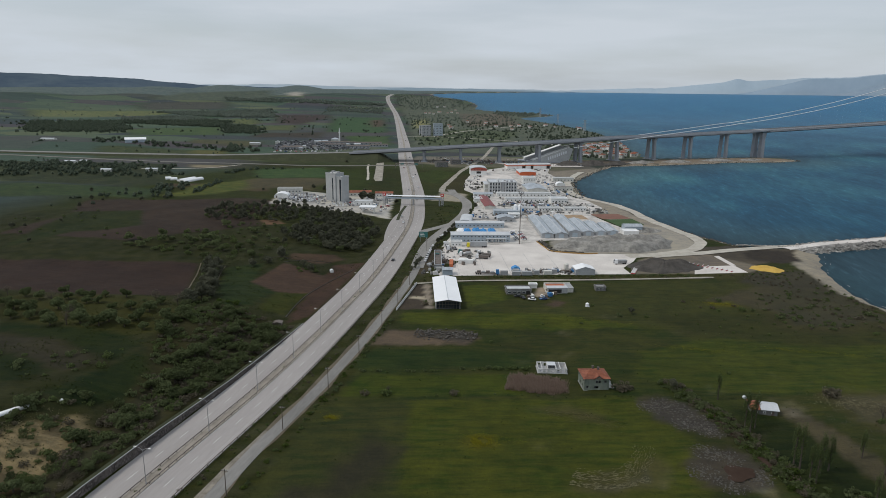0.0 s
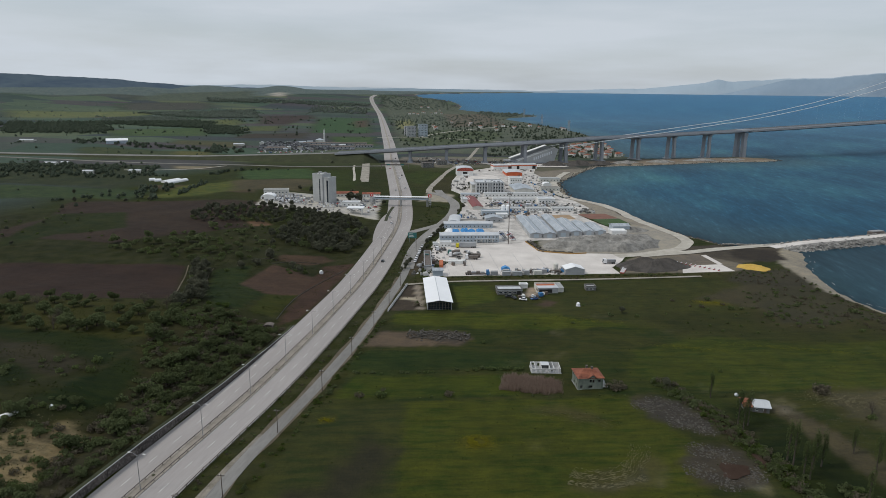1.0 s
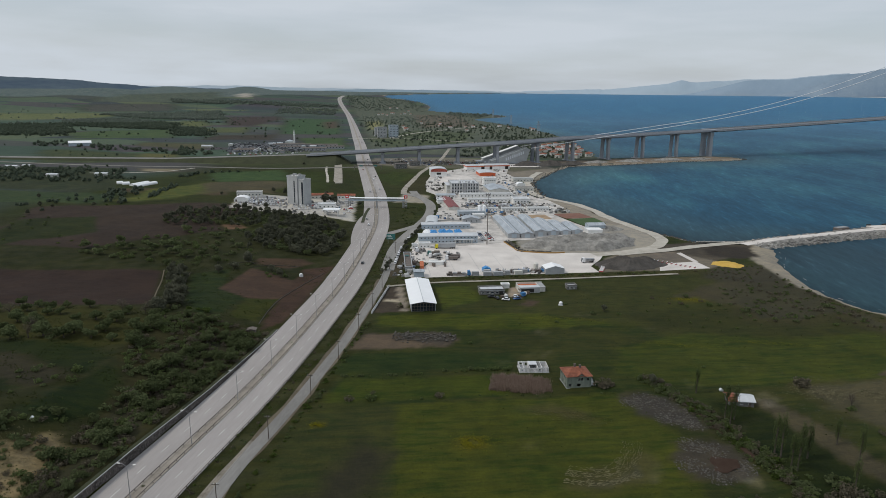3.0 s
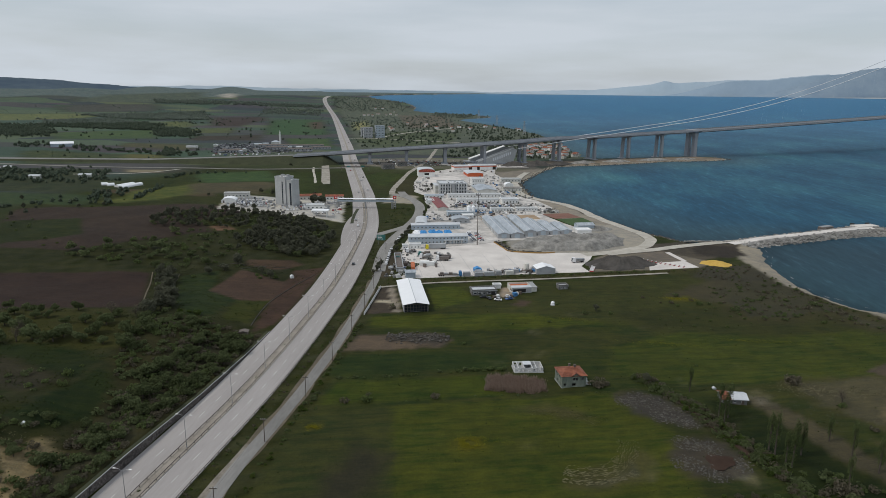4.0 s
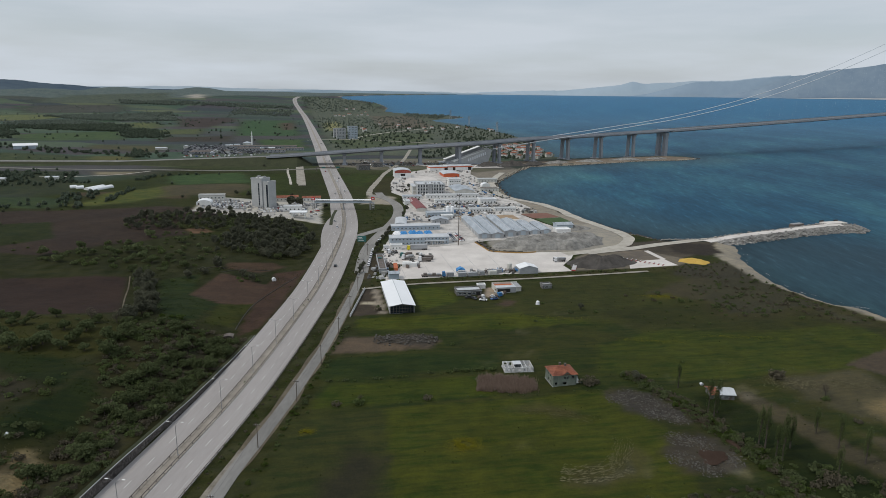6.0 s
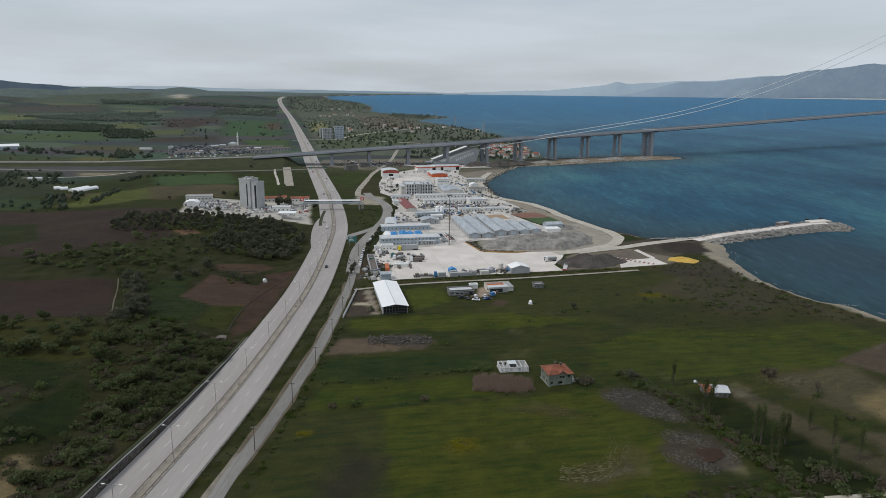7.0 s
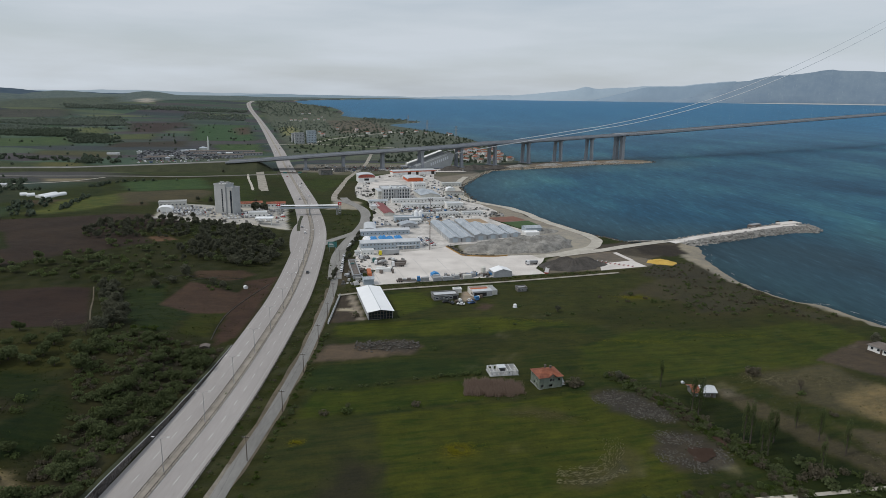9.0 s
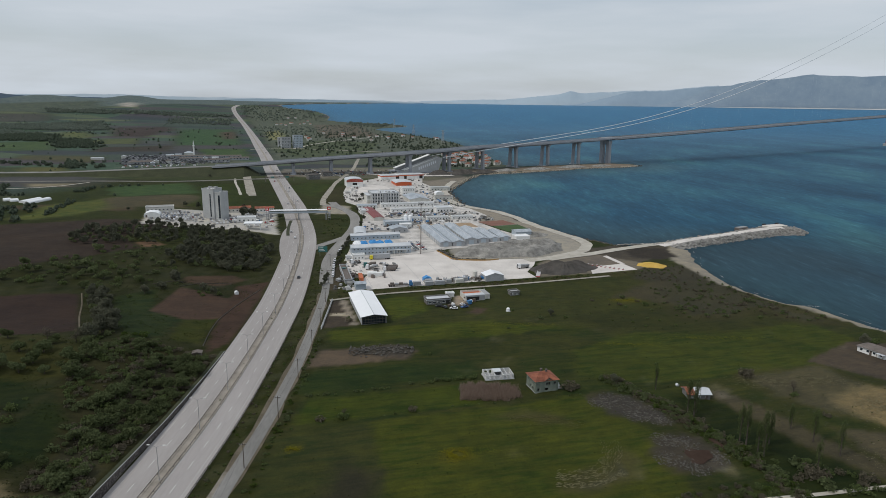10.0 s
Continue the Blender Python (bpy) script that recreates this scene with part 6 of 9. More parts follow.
# hut with an orange end and a pale sheet roof
hut = building("hut", "small farm hut, half red-tiled and half pale sheet roofed", "hut", 70.4, 226.5, 0, 8.6, 6.0, 2.0, "gable", "dark_wall", "pale_roof", rise=1.0, ridge_x=True, rows=1, front=3, win=(0.8, 0.7), doors=((6.6, 0.9, 1.7, "wood_pole"),))
part("tiled_roof", prism_bm([(-0.75, 1.93), (3.0, 3.22), (6.75, 1.93), (6.75, 2.1), (3.0, 3.4), (-0.75, 2.1)], -4.2, -0.8), M["tile_red"], hut, "orange-red tiled roof half").matrix_basis = Matrix.Translation((0, 6.0, 0)) @ Matrix.Rotation(-math.pi / 2, 4, "Z") @ Matrix.Translation((0, 3.6, 0))
building("shack", "tiny pale shack in the scrub", "shack", 70.5, 238, 10, 1.0, 0.8, 0.5, "gable", "white_wall", "pale_roof", rise=0.4, over=0.2)

# low farmhouse on the bare plot near the shore
fa = building("farmhouse", "low white farmhouse with a brown hipped roof", "farmhouse", 170.5, 277.0, -66, 12.5, 8.0, 2.7, "hip", "white_wall", "brown_roof", rise=1.7, over=0.7, rows=1, front=4, side=2, win=(1.3, 1.2), doors=((5.6, 1.0, 2.1, "wood_pole"),))
part("porch_roof", box_bm(9.5, -2.2, 2.3, 13.0, 0, 2.45), M["pale_roof"], fa)
for x in (9.7, 12.6):
    part("porch_post", box_bm(x, -2.1, -0.4, x + 0.15, -1.95, 2.3), M["wood_pole"], fa)

# farm sheds below the works
sa_ = building("farm_shed", "long low shed with a pale mono-pitch roof", "shed", -28.5, 343.5, A14, 14, 7, 2.5, "flat", "dark_wall", "pale_roof", rows=1, front=5, win=(2.0, 1.0), doors=((11.0, 2.2, 2.0, "opening_shade"),))
sb = thing("farm_shed", "roofless concrete barn with a rusty inner floor", "shed", pose(-6.5, 351, 0, 0, 0, A14) @ Matrix.Diagonal((0.95, 0.95, 0.78, 1)))
part("front_wall", wall_bm(12, 4.0, 0.3, [(0.8, 0.3, 8.6, 3.0)]), M["concrete_grey"], sb)
part("back_wall", wall_bm(16, 4.2, 0.3, []), M["cream_wall"], sb).location = (0, 11, 0)
part("side_wall", box_bm(0, 0.3, 0, 0.3, 11, 4.0), M["cream_wall"], sb)
part("side_wall", box_bm(12, 0.3, 0, 12.3, 11, 4.0), M["cream_wall"], sb)
# Near-black sheet fills the opening in place of the shade inside.
part("dark_sheeting", box_bm(0.8, 0.1, 0.3, 8.6, 0.16, 3.0), M["opening_shade"], sb)
part("lean_to_roof", box_bm(0, 0.0, 4.0, 12.3, 4.6, 4.2), M["pale_roof"], sb)
part("rusty_floor", box_bm(0.3, 4.6, -0.3, 12, 11, 2.8), M["rust_orange"], sb)
part("side_room", box_bm(12.3, 2, -0.4, 16, 11, 3.2), M["cream_wall"], sb)
part("side_room_roof", box_bm(12.3, 1.8, 3.2, 16.2, 11.2, 3.4), M["concrete_grey"], sb)
building("farm_shed", "small ruined stone shed with a pale roof", "shed", 20.5, 362, A14, 5.5, 4.5, 1.9, "flat", "dark_wall", "concrete_grey", rows=1, front=2, win=(1.0, 0.8))
building("lean_to", "small white lean-to by the farm track", "shed", -17, 358.5, A14, 4.5, 3, 1.8, "flat", "white_wall", "pale_roof")
# A tank stands in for a small white object in the meadow.
tent = thing("garden_shrine", "small white tank standing in the meadow", "tank", pose(15.2, 333, lz(15, 333)))
bm = bmesh.new()
put_rod(bm, (0, 0, -0.2), (0, 0, 1.5), 0.95, 0.95, 14)
put_rod(bm, (0, 0, 1.5), (0, 0, 2.1), 0.95, 0.25, 14)
part("tank_body", bm, M["white_sheet"], tent)
part("tank_stand", box_bm(-1.2, -1.2, -0.4, 1.2, 1.2, 0.1), M["concrete_grey"], tent)

# ---- the works camp
l1 = building("site_office", "long two-storey grey-blue prefab site office", "office block", -82, 461.5, A14, 44, 11, 5.6, "gable", "cladding_blue", "pale_roof", rise=1.0, ridge_x=True, rows=2, front=16, side=3, win=(1.2, 1.1), doors=((30, 1.2, 2.2, "white_wall"), (33, 1.2, 2.2, "white_wall")))
for k in range(4):
    part("stair_bay", box_bm(27 + 4 * k, -2.0, -0.4, 27.3 + 4 * k, 0, 3.0), M["white_wall"], l1)
part("canopy", box_bm(26, -2.2, 2.9, 41, 0, 3.1), M["pale_roof"], l1)
building("workshop", "long single-storey prefab workshop with pale roof", "workshop", -88, 513, A14, 40, 9, 4.0, "gable", "cladding_blue", "pale_roof", rise=0.9, ridge_x=True, rows=1, front=12, win=(1.2, 1.1))
# blue tarpaulins over stores
rs_ = random.Random(5)
for k in range(5):
    bx, by = local(-86, 497, A14, 5 + 6.2 * k + rs_.uniform(-1, 1), rs_.uniform(-0.8, 0.8))
    n = 9
    vs, fs = [], []
    for j in range(n):
        for i in range(n):
            u, v = i / (n - 1), j / (n - 1)
            hgt = (1.5 + 0.25 * (k % 3)) * min(1, 4.5 * min(u, 1 - u, v, 1 - v)) * (0.6 + 0.65 * rs_.random())
            vs.append(((u - 0.5) * 6.4 + rs_.uniform(-.2, .2), (v - 0.5) * 8.0 + rs_.uniform(-.2, .2), hgt))
    for j in range(n - 1):
        for i in range(n - 1):
            a = j * n + i
            fs.append((a, a + 1, a + n + 1, a + n))
    x, y = local(bx, by, A14, 0, 5)
    t = part("tarpaulin", raw_mesh("tarpaulin", vs, fs), M["white_sheet"] if k == 0 else M["blue_tarp"])
    t.matrix_basis = pose(x, y, 0.1, 0, 0, A14)
    tagged(t, "crumpled white tarpaulin over stored goods" if k == 0 else "crumpled blue tarpaulin over stored goods", "tarpaulin", "tarpaulins beside the office")
building("storage_tent", "grey open shed under a pale barrel roof", "storage shed", -87, 524, 6, 10, 27, 3.0, "barrel", "grey_wall", "pale_roof", rise=1.8, over=0.15, doors=((2, 6, 2.8, "opening_shade"),))
building("workshop", "grey gabled workshop among parked cars", "workshop", -57, 545, A14, 14, 12, 3.6, "gable", "grey_wall", "grey_roof", rise=1.6, rows=1, front=3)
building("workshop", "low workshop with a flat pale roof and vents", "workshop", -64, 575, A14, 24, 9, 3.8, "flat", "cladding_blue", "pale_roof", rows=1, front=7)
rr = building("barrack", "long barrack with a maroon sheet roof", "barrack", -82, 604, 100, 60, 9.5, 3.0, "gable", "cream_wall", "roof_maroon", rise=1.0, ridge_x=True, rows=1, front=14)
rr.matrix_basis = pose(-67, 606, 0.1, 0, 0, 105)
building("barrack", "white barrack row with small dark windows", "barrack", -74, 682, A14, 58, 7, 3.6, "flat", "white_wall", "pale_roof", rows=1, front=15, win=(1.2, 1.4))
building("barrack", "white barrack row with small dark windows", "barrack", -62, 652, A14, 62, 6, 3.2, "flat", "white_wall", "pale_roof", rows=1, front=15, win=(1.2, 1.4))
building("canteen", "white flat-roofed canteen with small windows", "canteen", -16, 654, A14, 17, 14, 4.4, "flat", "white_wall", "pale_roof", rows=1, front=5)
for k in range(3):
    building("barrack", "white cabin row with a pale roof", "barrack", -50 + 24 * k, 603 + 6 * k, A14, 21, 5, 2.6, "flat", "white_wall", "pale_roof", rows=1, front=7, win=(1.1, 1.1), group="cabin rows")
building("office_cabin", "white office cabin with a pale flat roof", "cabin", -84.5, 446, A14, 4, 3, 2.6, "flat", "white_wall", "pale_roof", rows=1, front=2, win=(0.9, 0.9))
building("office_cabin", "white office cabin with a pale flat roof", "cabin", -79.5, 447, A14, 8, 5, 3.2, "flat", "white_wall", "pale_roof", rows=1, front=3, win=(1.0, 1.0))
building("pump_house", "white flat-roofed pump house", "pump house", -50, 568, A14, 10, 6, 3.0, "flat", "white_wall", "white_sheet", rows=1, front=2)
# gabled sheds side by side
SHEDS = ((-17.0, 492, 9.4, 74, 3.5, 1.0), (-7.0, 494, 10.0, 72, 3.6, 1.2), (3.6, 501, 9.4, 68, 4.4, 1.3), (14.0, 508, 9.2, 54, 3.2, 1.0), (24.0, 512, 8.6, 42, 3.0, 0.9), (33.4, 516, 8.6, 34, 3.0, 0.9))
for k, (x, y, wd, ln, ht, ri) in enumerate(SHEDS):
    sd_ = building("storage_shed", "long grey sheet-clad storage shed with a shallow gable", "storage shed", x, y, 12.5, wd, ln, ht, "gable", "grey_wall", "grey_roof", rise=ri, over=0.25, group="row of storage sheds",
                   doors=((wd / 2 - 2, 4.0, 3.4, "cladding_blue"),))
    for j in range(int(ln / 6)):
        part("wall_rib", box_bm(-0.12, 3 + 6 * j, 0, 0.02, 3.35 + 6 * j, ht - 0.2), M["white_wall"], sd_)
    part("ridge_vent", box_bm(wd / 2 - 0.35, 1, ht + ri + 0.1, wd / 2 + 0.35, ln - 1, ht + ri + 0.4), M["pale_roof"], sd_)
building("site_shed", "small white shed at the end of the row", "shed", 46, 517, A14, 12, 9, 3.0, "flat", "white_wall", "white_sheet")
building("site_shed", "blue-grey open shed by the pitch", "shed", 48, 532, A14, 14, 10, 4.4, "gable", "cladding_blue", "grey_roof", rise=1.3, ridge_x=True)
building("site_shed", "white gabled shed on the yard edge", "shed", 9, 392.5, A14, 12, 9, 3.6, "gable", "grey_wall", "white_sheet", rise=1.6, over=0.2)
building("site_shed", "small grey tin shed with a blue-grey roof", "shed", -70.5, 372.5, A14, 6, 6, 3.6, "gable", "cladding_blue", "grey_roof", rise=0.6, ridge_x=True)
building("lean_to", "long brown-roofed store shed", "shed", -74, 386, 102, 38, 4.5, 2.4, "flat", "grey_wall", "brown_roof", over=0.3)
building("barrack", "low white barrack with a grey roof by the lane", "barrack", -98, 676, A14, 20, 9, 3.0, "gable", "white_wall", "grey_roof", rise=0.9, ridge_x=True, rows=1, front=5)
for q0, q1, wd, dp in ((-66, 661, 74, 11), (-60, 622, 74, 8), (-84, 548, 40, 6), (-96, 770, 40, 14)):
    slab("pavement", [local(q0, q1, A14, *q) for q in ((0, 0), (wd, 0), (wd, dp), (0, dp))], 0.15, M["asphalt_old"], "strip of old grey asphalt between the camp rows")
# main blocks at the far end
ho = building("office_block", "four-storey grey office block with vertical fins", "office block", -86, 708, A14, 31, 26, 11.2, "flat", "grey_wall", "pale_roof", rows=3, front=10, side=8, win=(1.7, 2.2))
for k in range(11):
    part("fin", box_bm(0.3 + 2.95 * k, -0.9, 0, 0.7 + 2.95 * k, 0, 11.6), M["white_wall"], ho)
part("stair_core", box_bm(13.5, -1.6, 0, 17, 0, 12.0), M["concrete_grey"], ho)
rf = random.Random(14)
for k in range(16):
    x, y, s = rf.uniform(8, 27), rf.uniform(3, 21), rf.uniform(0.8, 2.2)
    part("roof_unit", box_bm(x, y, 11.45, x + s, y + s * 0.8, 11.45 + rf.uniform(0.7, 1.7)), M[rf.choice(("steel_grey", "white_wall", "concrete_grey"))], ho)
# open white frame on its flank
part("side_frame", wall_bm(5, 9.0, 0.5, [(0.8, 0.0, 4.2, 3.8), (0.8, 4.6, 4.2, 8.2)]), M["white_wall"], ho).location = (-5, 4, 0)
part("side_wing", box_bm(-4.6, 7, -0.3, 0, 24, 8.0), M["cream_wall"], ho)
part("wing_roof", box_bm(-5.2, 4, 9.0, 0, 24.4, 9.4), M["pale_roof"], ho)
fs_ = building("fire_station", "white vehicle hall with an orange-red band and arched roof", "vehicle hall", -129, 850, A14, 21, 24, 8.6, "barrel", "white_wall", "pale_roof", rise=2.6, over=0.6, doors=((7.5, 6, 5.5, "opening_shade"),))
part("front_fascia", box_bm(-0.4, -0.35, 6.6, 21.4, -0.02, 8.0), M["red_band"], fs_, "orange-red fascia")
part("front_arch", prism_bm([(10.5 - 10.8 * math.cos(math.pi * k / 10), 8.2 + 2.5 * math.sin(math.pi * k / 10)) for k in range(11)], -0.7, -0.4), M["red_band"], fs_, "orange-red arched gable")
building("vehicle_hall", "long white depot with an orange-red fascia", "depot", -89, 936, 22, 26, 16, 5.6, "flat", "white_wall", "pale_roof", band="orange_red", doors=((22, 5, 5.0, "opening_shade"),))
building("vehicle_hall", "long white depot with an orange-red fascia", "depot", -65, 946, 22, 40, 16, 6.0, "flat", "white_wall", "pale_roof", band="orange_red", doors=((9, 4, 5.0, "opening_shade"), (33, 5, 5.0, "opening_shade")))
building("vehicle_hall", "pale hall with an orange-red gable front", "depot", -65, 868, A14, 21, 34, 3.8, "barrel", "orange_red", "pale_roof", rise=1.6, over=0.7)
slab("pavement", [local(-112, 795, A14, *q) for q in ((0, 0), (52, 0), (46, 66), (10, 72))], 0.22, M["concrete"], "pale paved forecourt of the depots")
building("guard_hut", "small white gate hut on the forecourt", "hut", -120, 838, A14, 8, 5, 2.8, "flat", "white_wall", "white_sheet", rows=1, front=2)
building("office_block", "white two-storey block with small windows", "office block", -54, 778, A14, 15, 14, 8.5, "flat", "white_wall", "pale_roof", rows=2, front=5, side=4)
building("workshop", "low workshop under a blue-grey gable roof", "workshop", -44, 716, A14, 22, 40, 4.0, "gable", "cream_wall", "grey_roof", rise=2.2)
building("site_shed", "small white domed store near the shore", "shed", -14, 770, A14, 10, 9, 3.2, "barrel", "white_wall", "white_sheet", rise=2.6, over=0.1)
building("site_shed", "brown flat-roofed store near the shore", "shed", -16, 740, A14, 22, 10, 3.6, "flat", "cream_wall", "brown_roof", rows=1, front=5)
building("site_shed", "long pale shed near the bay", "shed", -20, 820, A14, 26, 9, 4.0, "flat", "cream_wall", "pale_roof", rows=1, front=6)
building("site_shed", "white flat-roofed store by the lane", "shed", -92, 640, A14, 8, 14, 3.2, "flat", "white_wall", "pale_roof")
building("substation", "grey flat-roofed block beside the highway", "block", -192, 928, 24, 17, 14, 6.5, "flat", "dark_wall", "brown_roof", rows=2, front=4)
building("substation", "grey flat-roofed block beside the highway", "block", -178, 970, 24, 15, 12, 6.0, "flat", "dark_wall", "brown_roof", rows=2, front=4)

# floodlight mast
fm = thing("floodlight_mast", "tall dark floodlight mast on the yard", "mast", pose(-32, 467.5, 0.1))
bm = bmesh.new()
put_rod(bm, (0, 0, -0.4), (0, 0, 38), 0.36, 0.2, 10)
part("mast_pole", bm, M["rail_rust"], fm)
part("head_frame", box_bm(-1.6, -1.6, 37.2, 1.6, 1.6, 37.6), M["rail_rust"], fm)
for x, y in ((-1.5, -1.5), (1.5, -1.5), (-1.5, 1.5), (1.5, 1.5), (0, -1.7), (0, 1.7)):
    part("floodlight", box_bm(x - 0.4, y - 0.25, 37.6, x + 0.4, y + 0.25, 38.3), M["steel_grey"], fm)
# water tank tower beside it
wt = thing("silo", "pair of white steel silos", "silo", pose(-46, 588, 0.1))
for dx in (0, 4.2):
    bm = bmesh.new()
    put_rod(bm, (dx, 0, -0.4), (dx, 0, 8), 1.8, 1.8, 14)
    put_rod(bm, (dx, 0, 8), (dx, 0, 9), 1.8, 0.4, 14)
    part("silo_body", bm, M["white_sheet"], wt)

# ---- hotel tower and filling station left of the highway
tz = 3.0
tb = thing("tower_block", "pale nine-storey tower block with dark vertical window strips", "tower block", pose(-230, 589, tz, 0, 0, -22) @ Matrix.Diagonal((0.74, 0.85, 0.97, 1)))
part("main_block", box_bm(0, 0, -5, 17, 14, 28, bevel=0.08), M["tower_wall"], tb)
part("side_block", box_bm(17, 1.2, -5, 26, 14, 25.2, bevel=0.08), M["tower_wall"], tb)
part("window_strip", box_bm(11.2, -0.12, 3, 12.9, 0.1, 24.5), M["glass_dark"], tb, "dark glazed strip")
part("window_strip", box_bm(22.6, 1.05, 2, 25.2, 1.3, 23.5), M["glass_dark"], tb, "dark glazed strip")
for k in range(9):
    part("floor_band", box_bm(11.1, -0.16, 3.4 + 2.4 * k, 13.0, -0.08, 3.55 + 2.4 * k), M["concrete_grey"], tb)
for k in range(10):
    part("panel_joint", box_bm(0.05, -0.03, 0.4 + 2.75 * k, 11.1, 0.02, 0.5 + 2.75 * k), M["grey_wall"], tb)
    part("panel_joint", box_bm(13.0, -0.03, 0.4 + 2.75 * k, 16.9, 0.02, 0.5 + 2.75 * k), M["grey_wall"], tb)
for x0, y0, x1, y1, z in ((-0.2, -0.2, 17.2, 0.3, 28), (-0.2, 13.7, 17.2, 14.2, 28), (-0.2, 0.3, 0.3, 13.7, 28), (16.7, 0.3, 17.2, 13.7, 28), (17.2, 1.0, 26.2, 1.5, 25.2), (17.2, 13.7, 26.2, 14.2, 25.2), (25.7, 1.5, 26.2, 13.7, 25.2)):
    part("parapet", box_bm(x0, y0, z, x1, y1, z + 1.3), M["tower_wall"], tb)
part("roof_deck", box_bm(0.3, 0.3, 27.9, 16.7, 13.7, 28.15), M["concrete_grey"], tb)
part("roof_deck", box_bm(17.2, 1.5, 25.1, 25.7, 13.7, 25.35), M["pale_roof"], tb)
for x, y, ww, hh in ((2, 8, 4, 2.4), (7.5, 9, 3, 1.9), (12, 7, 3.4, 2.6), (5, 3, 1.8, 1.5), (10, 3.5, 2.2, 1.6), (14, 3, 1.4, 1.7), (20, 6, 2.4, 1.0)):
    part("roof_unit", box_bm(x, y, 28.1 if x < 17 else 25.3, x + ww, y + ww * 0.7, (28.1 if x < 17 else 25.3) + hh), M["concrete_grey"] if hh > 1.8 else M["white_wall"], tb)
building("restaurant", "low cream building with a red roof behind trees", "restaurant", -222, 622, 20, 26, 10, 4.0, "gable", "cream_wall", "tile_red", rise=1.4, ridge_x=True, rows=1, front=7)
building("filling_station", "white filling station block", "filling station", -196, 575, 10, 16, 8, 4.0, "flat", "white_wall", "pale_roof", rows=1, front=4)
ca = thing("canopy", "white filling station canopy on four posts", "canopy", pose(-182, 545, lz(-178, 548), 0, 0, 8))
part("canopy_roof", box_bm(0, 0, 4.6, 15, 9, 5.5, bevel=0.1), M["white_sheet"], ca)
for x in (1.5, 13.0):
    for y in (1.5, 7.0):
        part("post", box_bm(x, y, -1.0, x + 0.5, y + 0.5, 4.6), M["white_wall"], ca)
building("storehouse", "long white storehouse behind the car park", "storehouse", -286, 600, 18, 24, 9, 4.2, "flat", "cream_wall", "concrete_grey", rows=1, front=7)
building("storage_tent", "white domed storage tent", "storage tent", -277, 574, 15, 13, 12, 2.0, "barrel", "white_wall", "white_sheet", rise=2.8, over=0.1)
building("shop", "low white shop with red roof by the highway", "shop", -196, 640, 14, 18, 9, 4, "gable", "white_wall", "tile_red", rise=1.2, ridge_x=True, rows=1, front=5)
# farm buildings out on the plain
building("hangar", "large white-roofed farm hangar with open side", "hangar", -856, 1128, 36, 38, 22, 6.2, "gable", "cladding_blue", "white_sheet", rise=3.4, ridge_x=True)
for x, y, yaw, L in ((-411, 634, 80, 30), (-419, 640, 80, 24), (-437, 648, 40, 7), (-446, 652, 40, 6)):
    building("greenhouse", "white plastic tunnel greenhouse", "greenhouse", x, y, yaw, L, 6, 0.8, "barrel", "white_wall", "white_sheet", rise=2.0, over=0.05, ridge_x=True, group="tunnel greenhouses")
for x, y, ww in ((-560, 690, 12), (-520, 720, 14), (-700, 790, 16), (-690, 810, 10), (-345, 1010, 16), (-620, 1180, 20), (-1040, 1120, 26)):
    building("farm_shed", "small pale farm shed on the plain", "shed", x, y, 12, ww, ww * 0.5, 3.2, "gable", "cream_wall", "pale_roof", rise=1.0, ridge_x=True, group="sheds on the plain")
building("polytunnel", "torn white plastic tunnel in the scrub", "polytunnel", -166, 152, 62, 8.5, 2.0, 0.5, "barrel", "white_wall", "white_sheet", rise=0.8, over=0.05, ridge_x=True)
building("shack", "small white shack at the end of a field", "shack", -138, 360, 30, 2.0, 1.8, 0.7, "barrel", "white_wall", "white_sheet", rise=1.2, over=0.1)
building("shack", "dark tin-roofed shack at the highway edge", "shack", -130.5, 267, 10, 3.4, 2.6, 1.5, "gable", "brown_roof", "brown_roof", rise=0.4)
building("shack", "tiny white hut in the scrub", "shack", -157, 166, 20, 0.9, 0.7, 0.6, "gable", "white_wall", "white_sheet", rise=0.4, over=0.1)
# mosque minaret behind the car yard
mi = thing("minaret", "slim pale minaret with a green-grey base", "minaret", pose(-480, 1304, lz(-480, 1304)))
bm = bmesh.new()
put_rod(bm, (0, 0, -1), (0, 0, 19), 1.5, 1.3, 12)
put_rod(bm, (0, 0, 19), (0, 0, 20), 2.2, 2.2, 12)
put_rod(bm, (0, 0, 20), (0, 0, 24), 1.1, 1.0, 12)
put_rod(bm, (0, 0, 24), (0, 0, 30), 1.2, 0.05, 12)
part("shaft", bm, M["white_wall"], mi)
building("prayer_hall", "low pale hall beside the minaret", "hall", -500, 1306, 15, 16, 14, 5, "hip", "cream_wall", "grey_roof", rise=3, over=0.5)
# flats beside the far highway
for k, (dx, dy, hh) in enumerate(((0, 0, 34), (26, 14, 40), (-14, 34, 30))):
    building("apartment_block", "distant apartment block with dark window rows", "apartment block", -362 + dx, 1560 + dy, 20, 22, 18, hh * 0.72, "flat", "grey_wall" if k != 1 else "cladding_blue", "concrete_grey", rows=7, front=6, side=5, win=(1.8, 1.6), group="blocks beside the far highway")

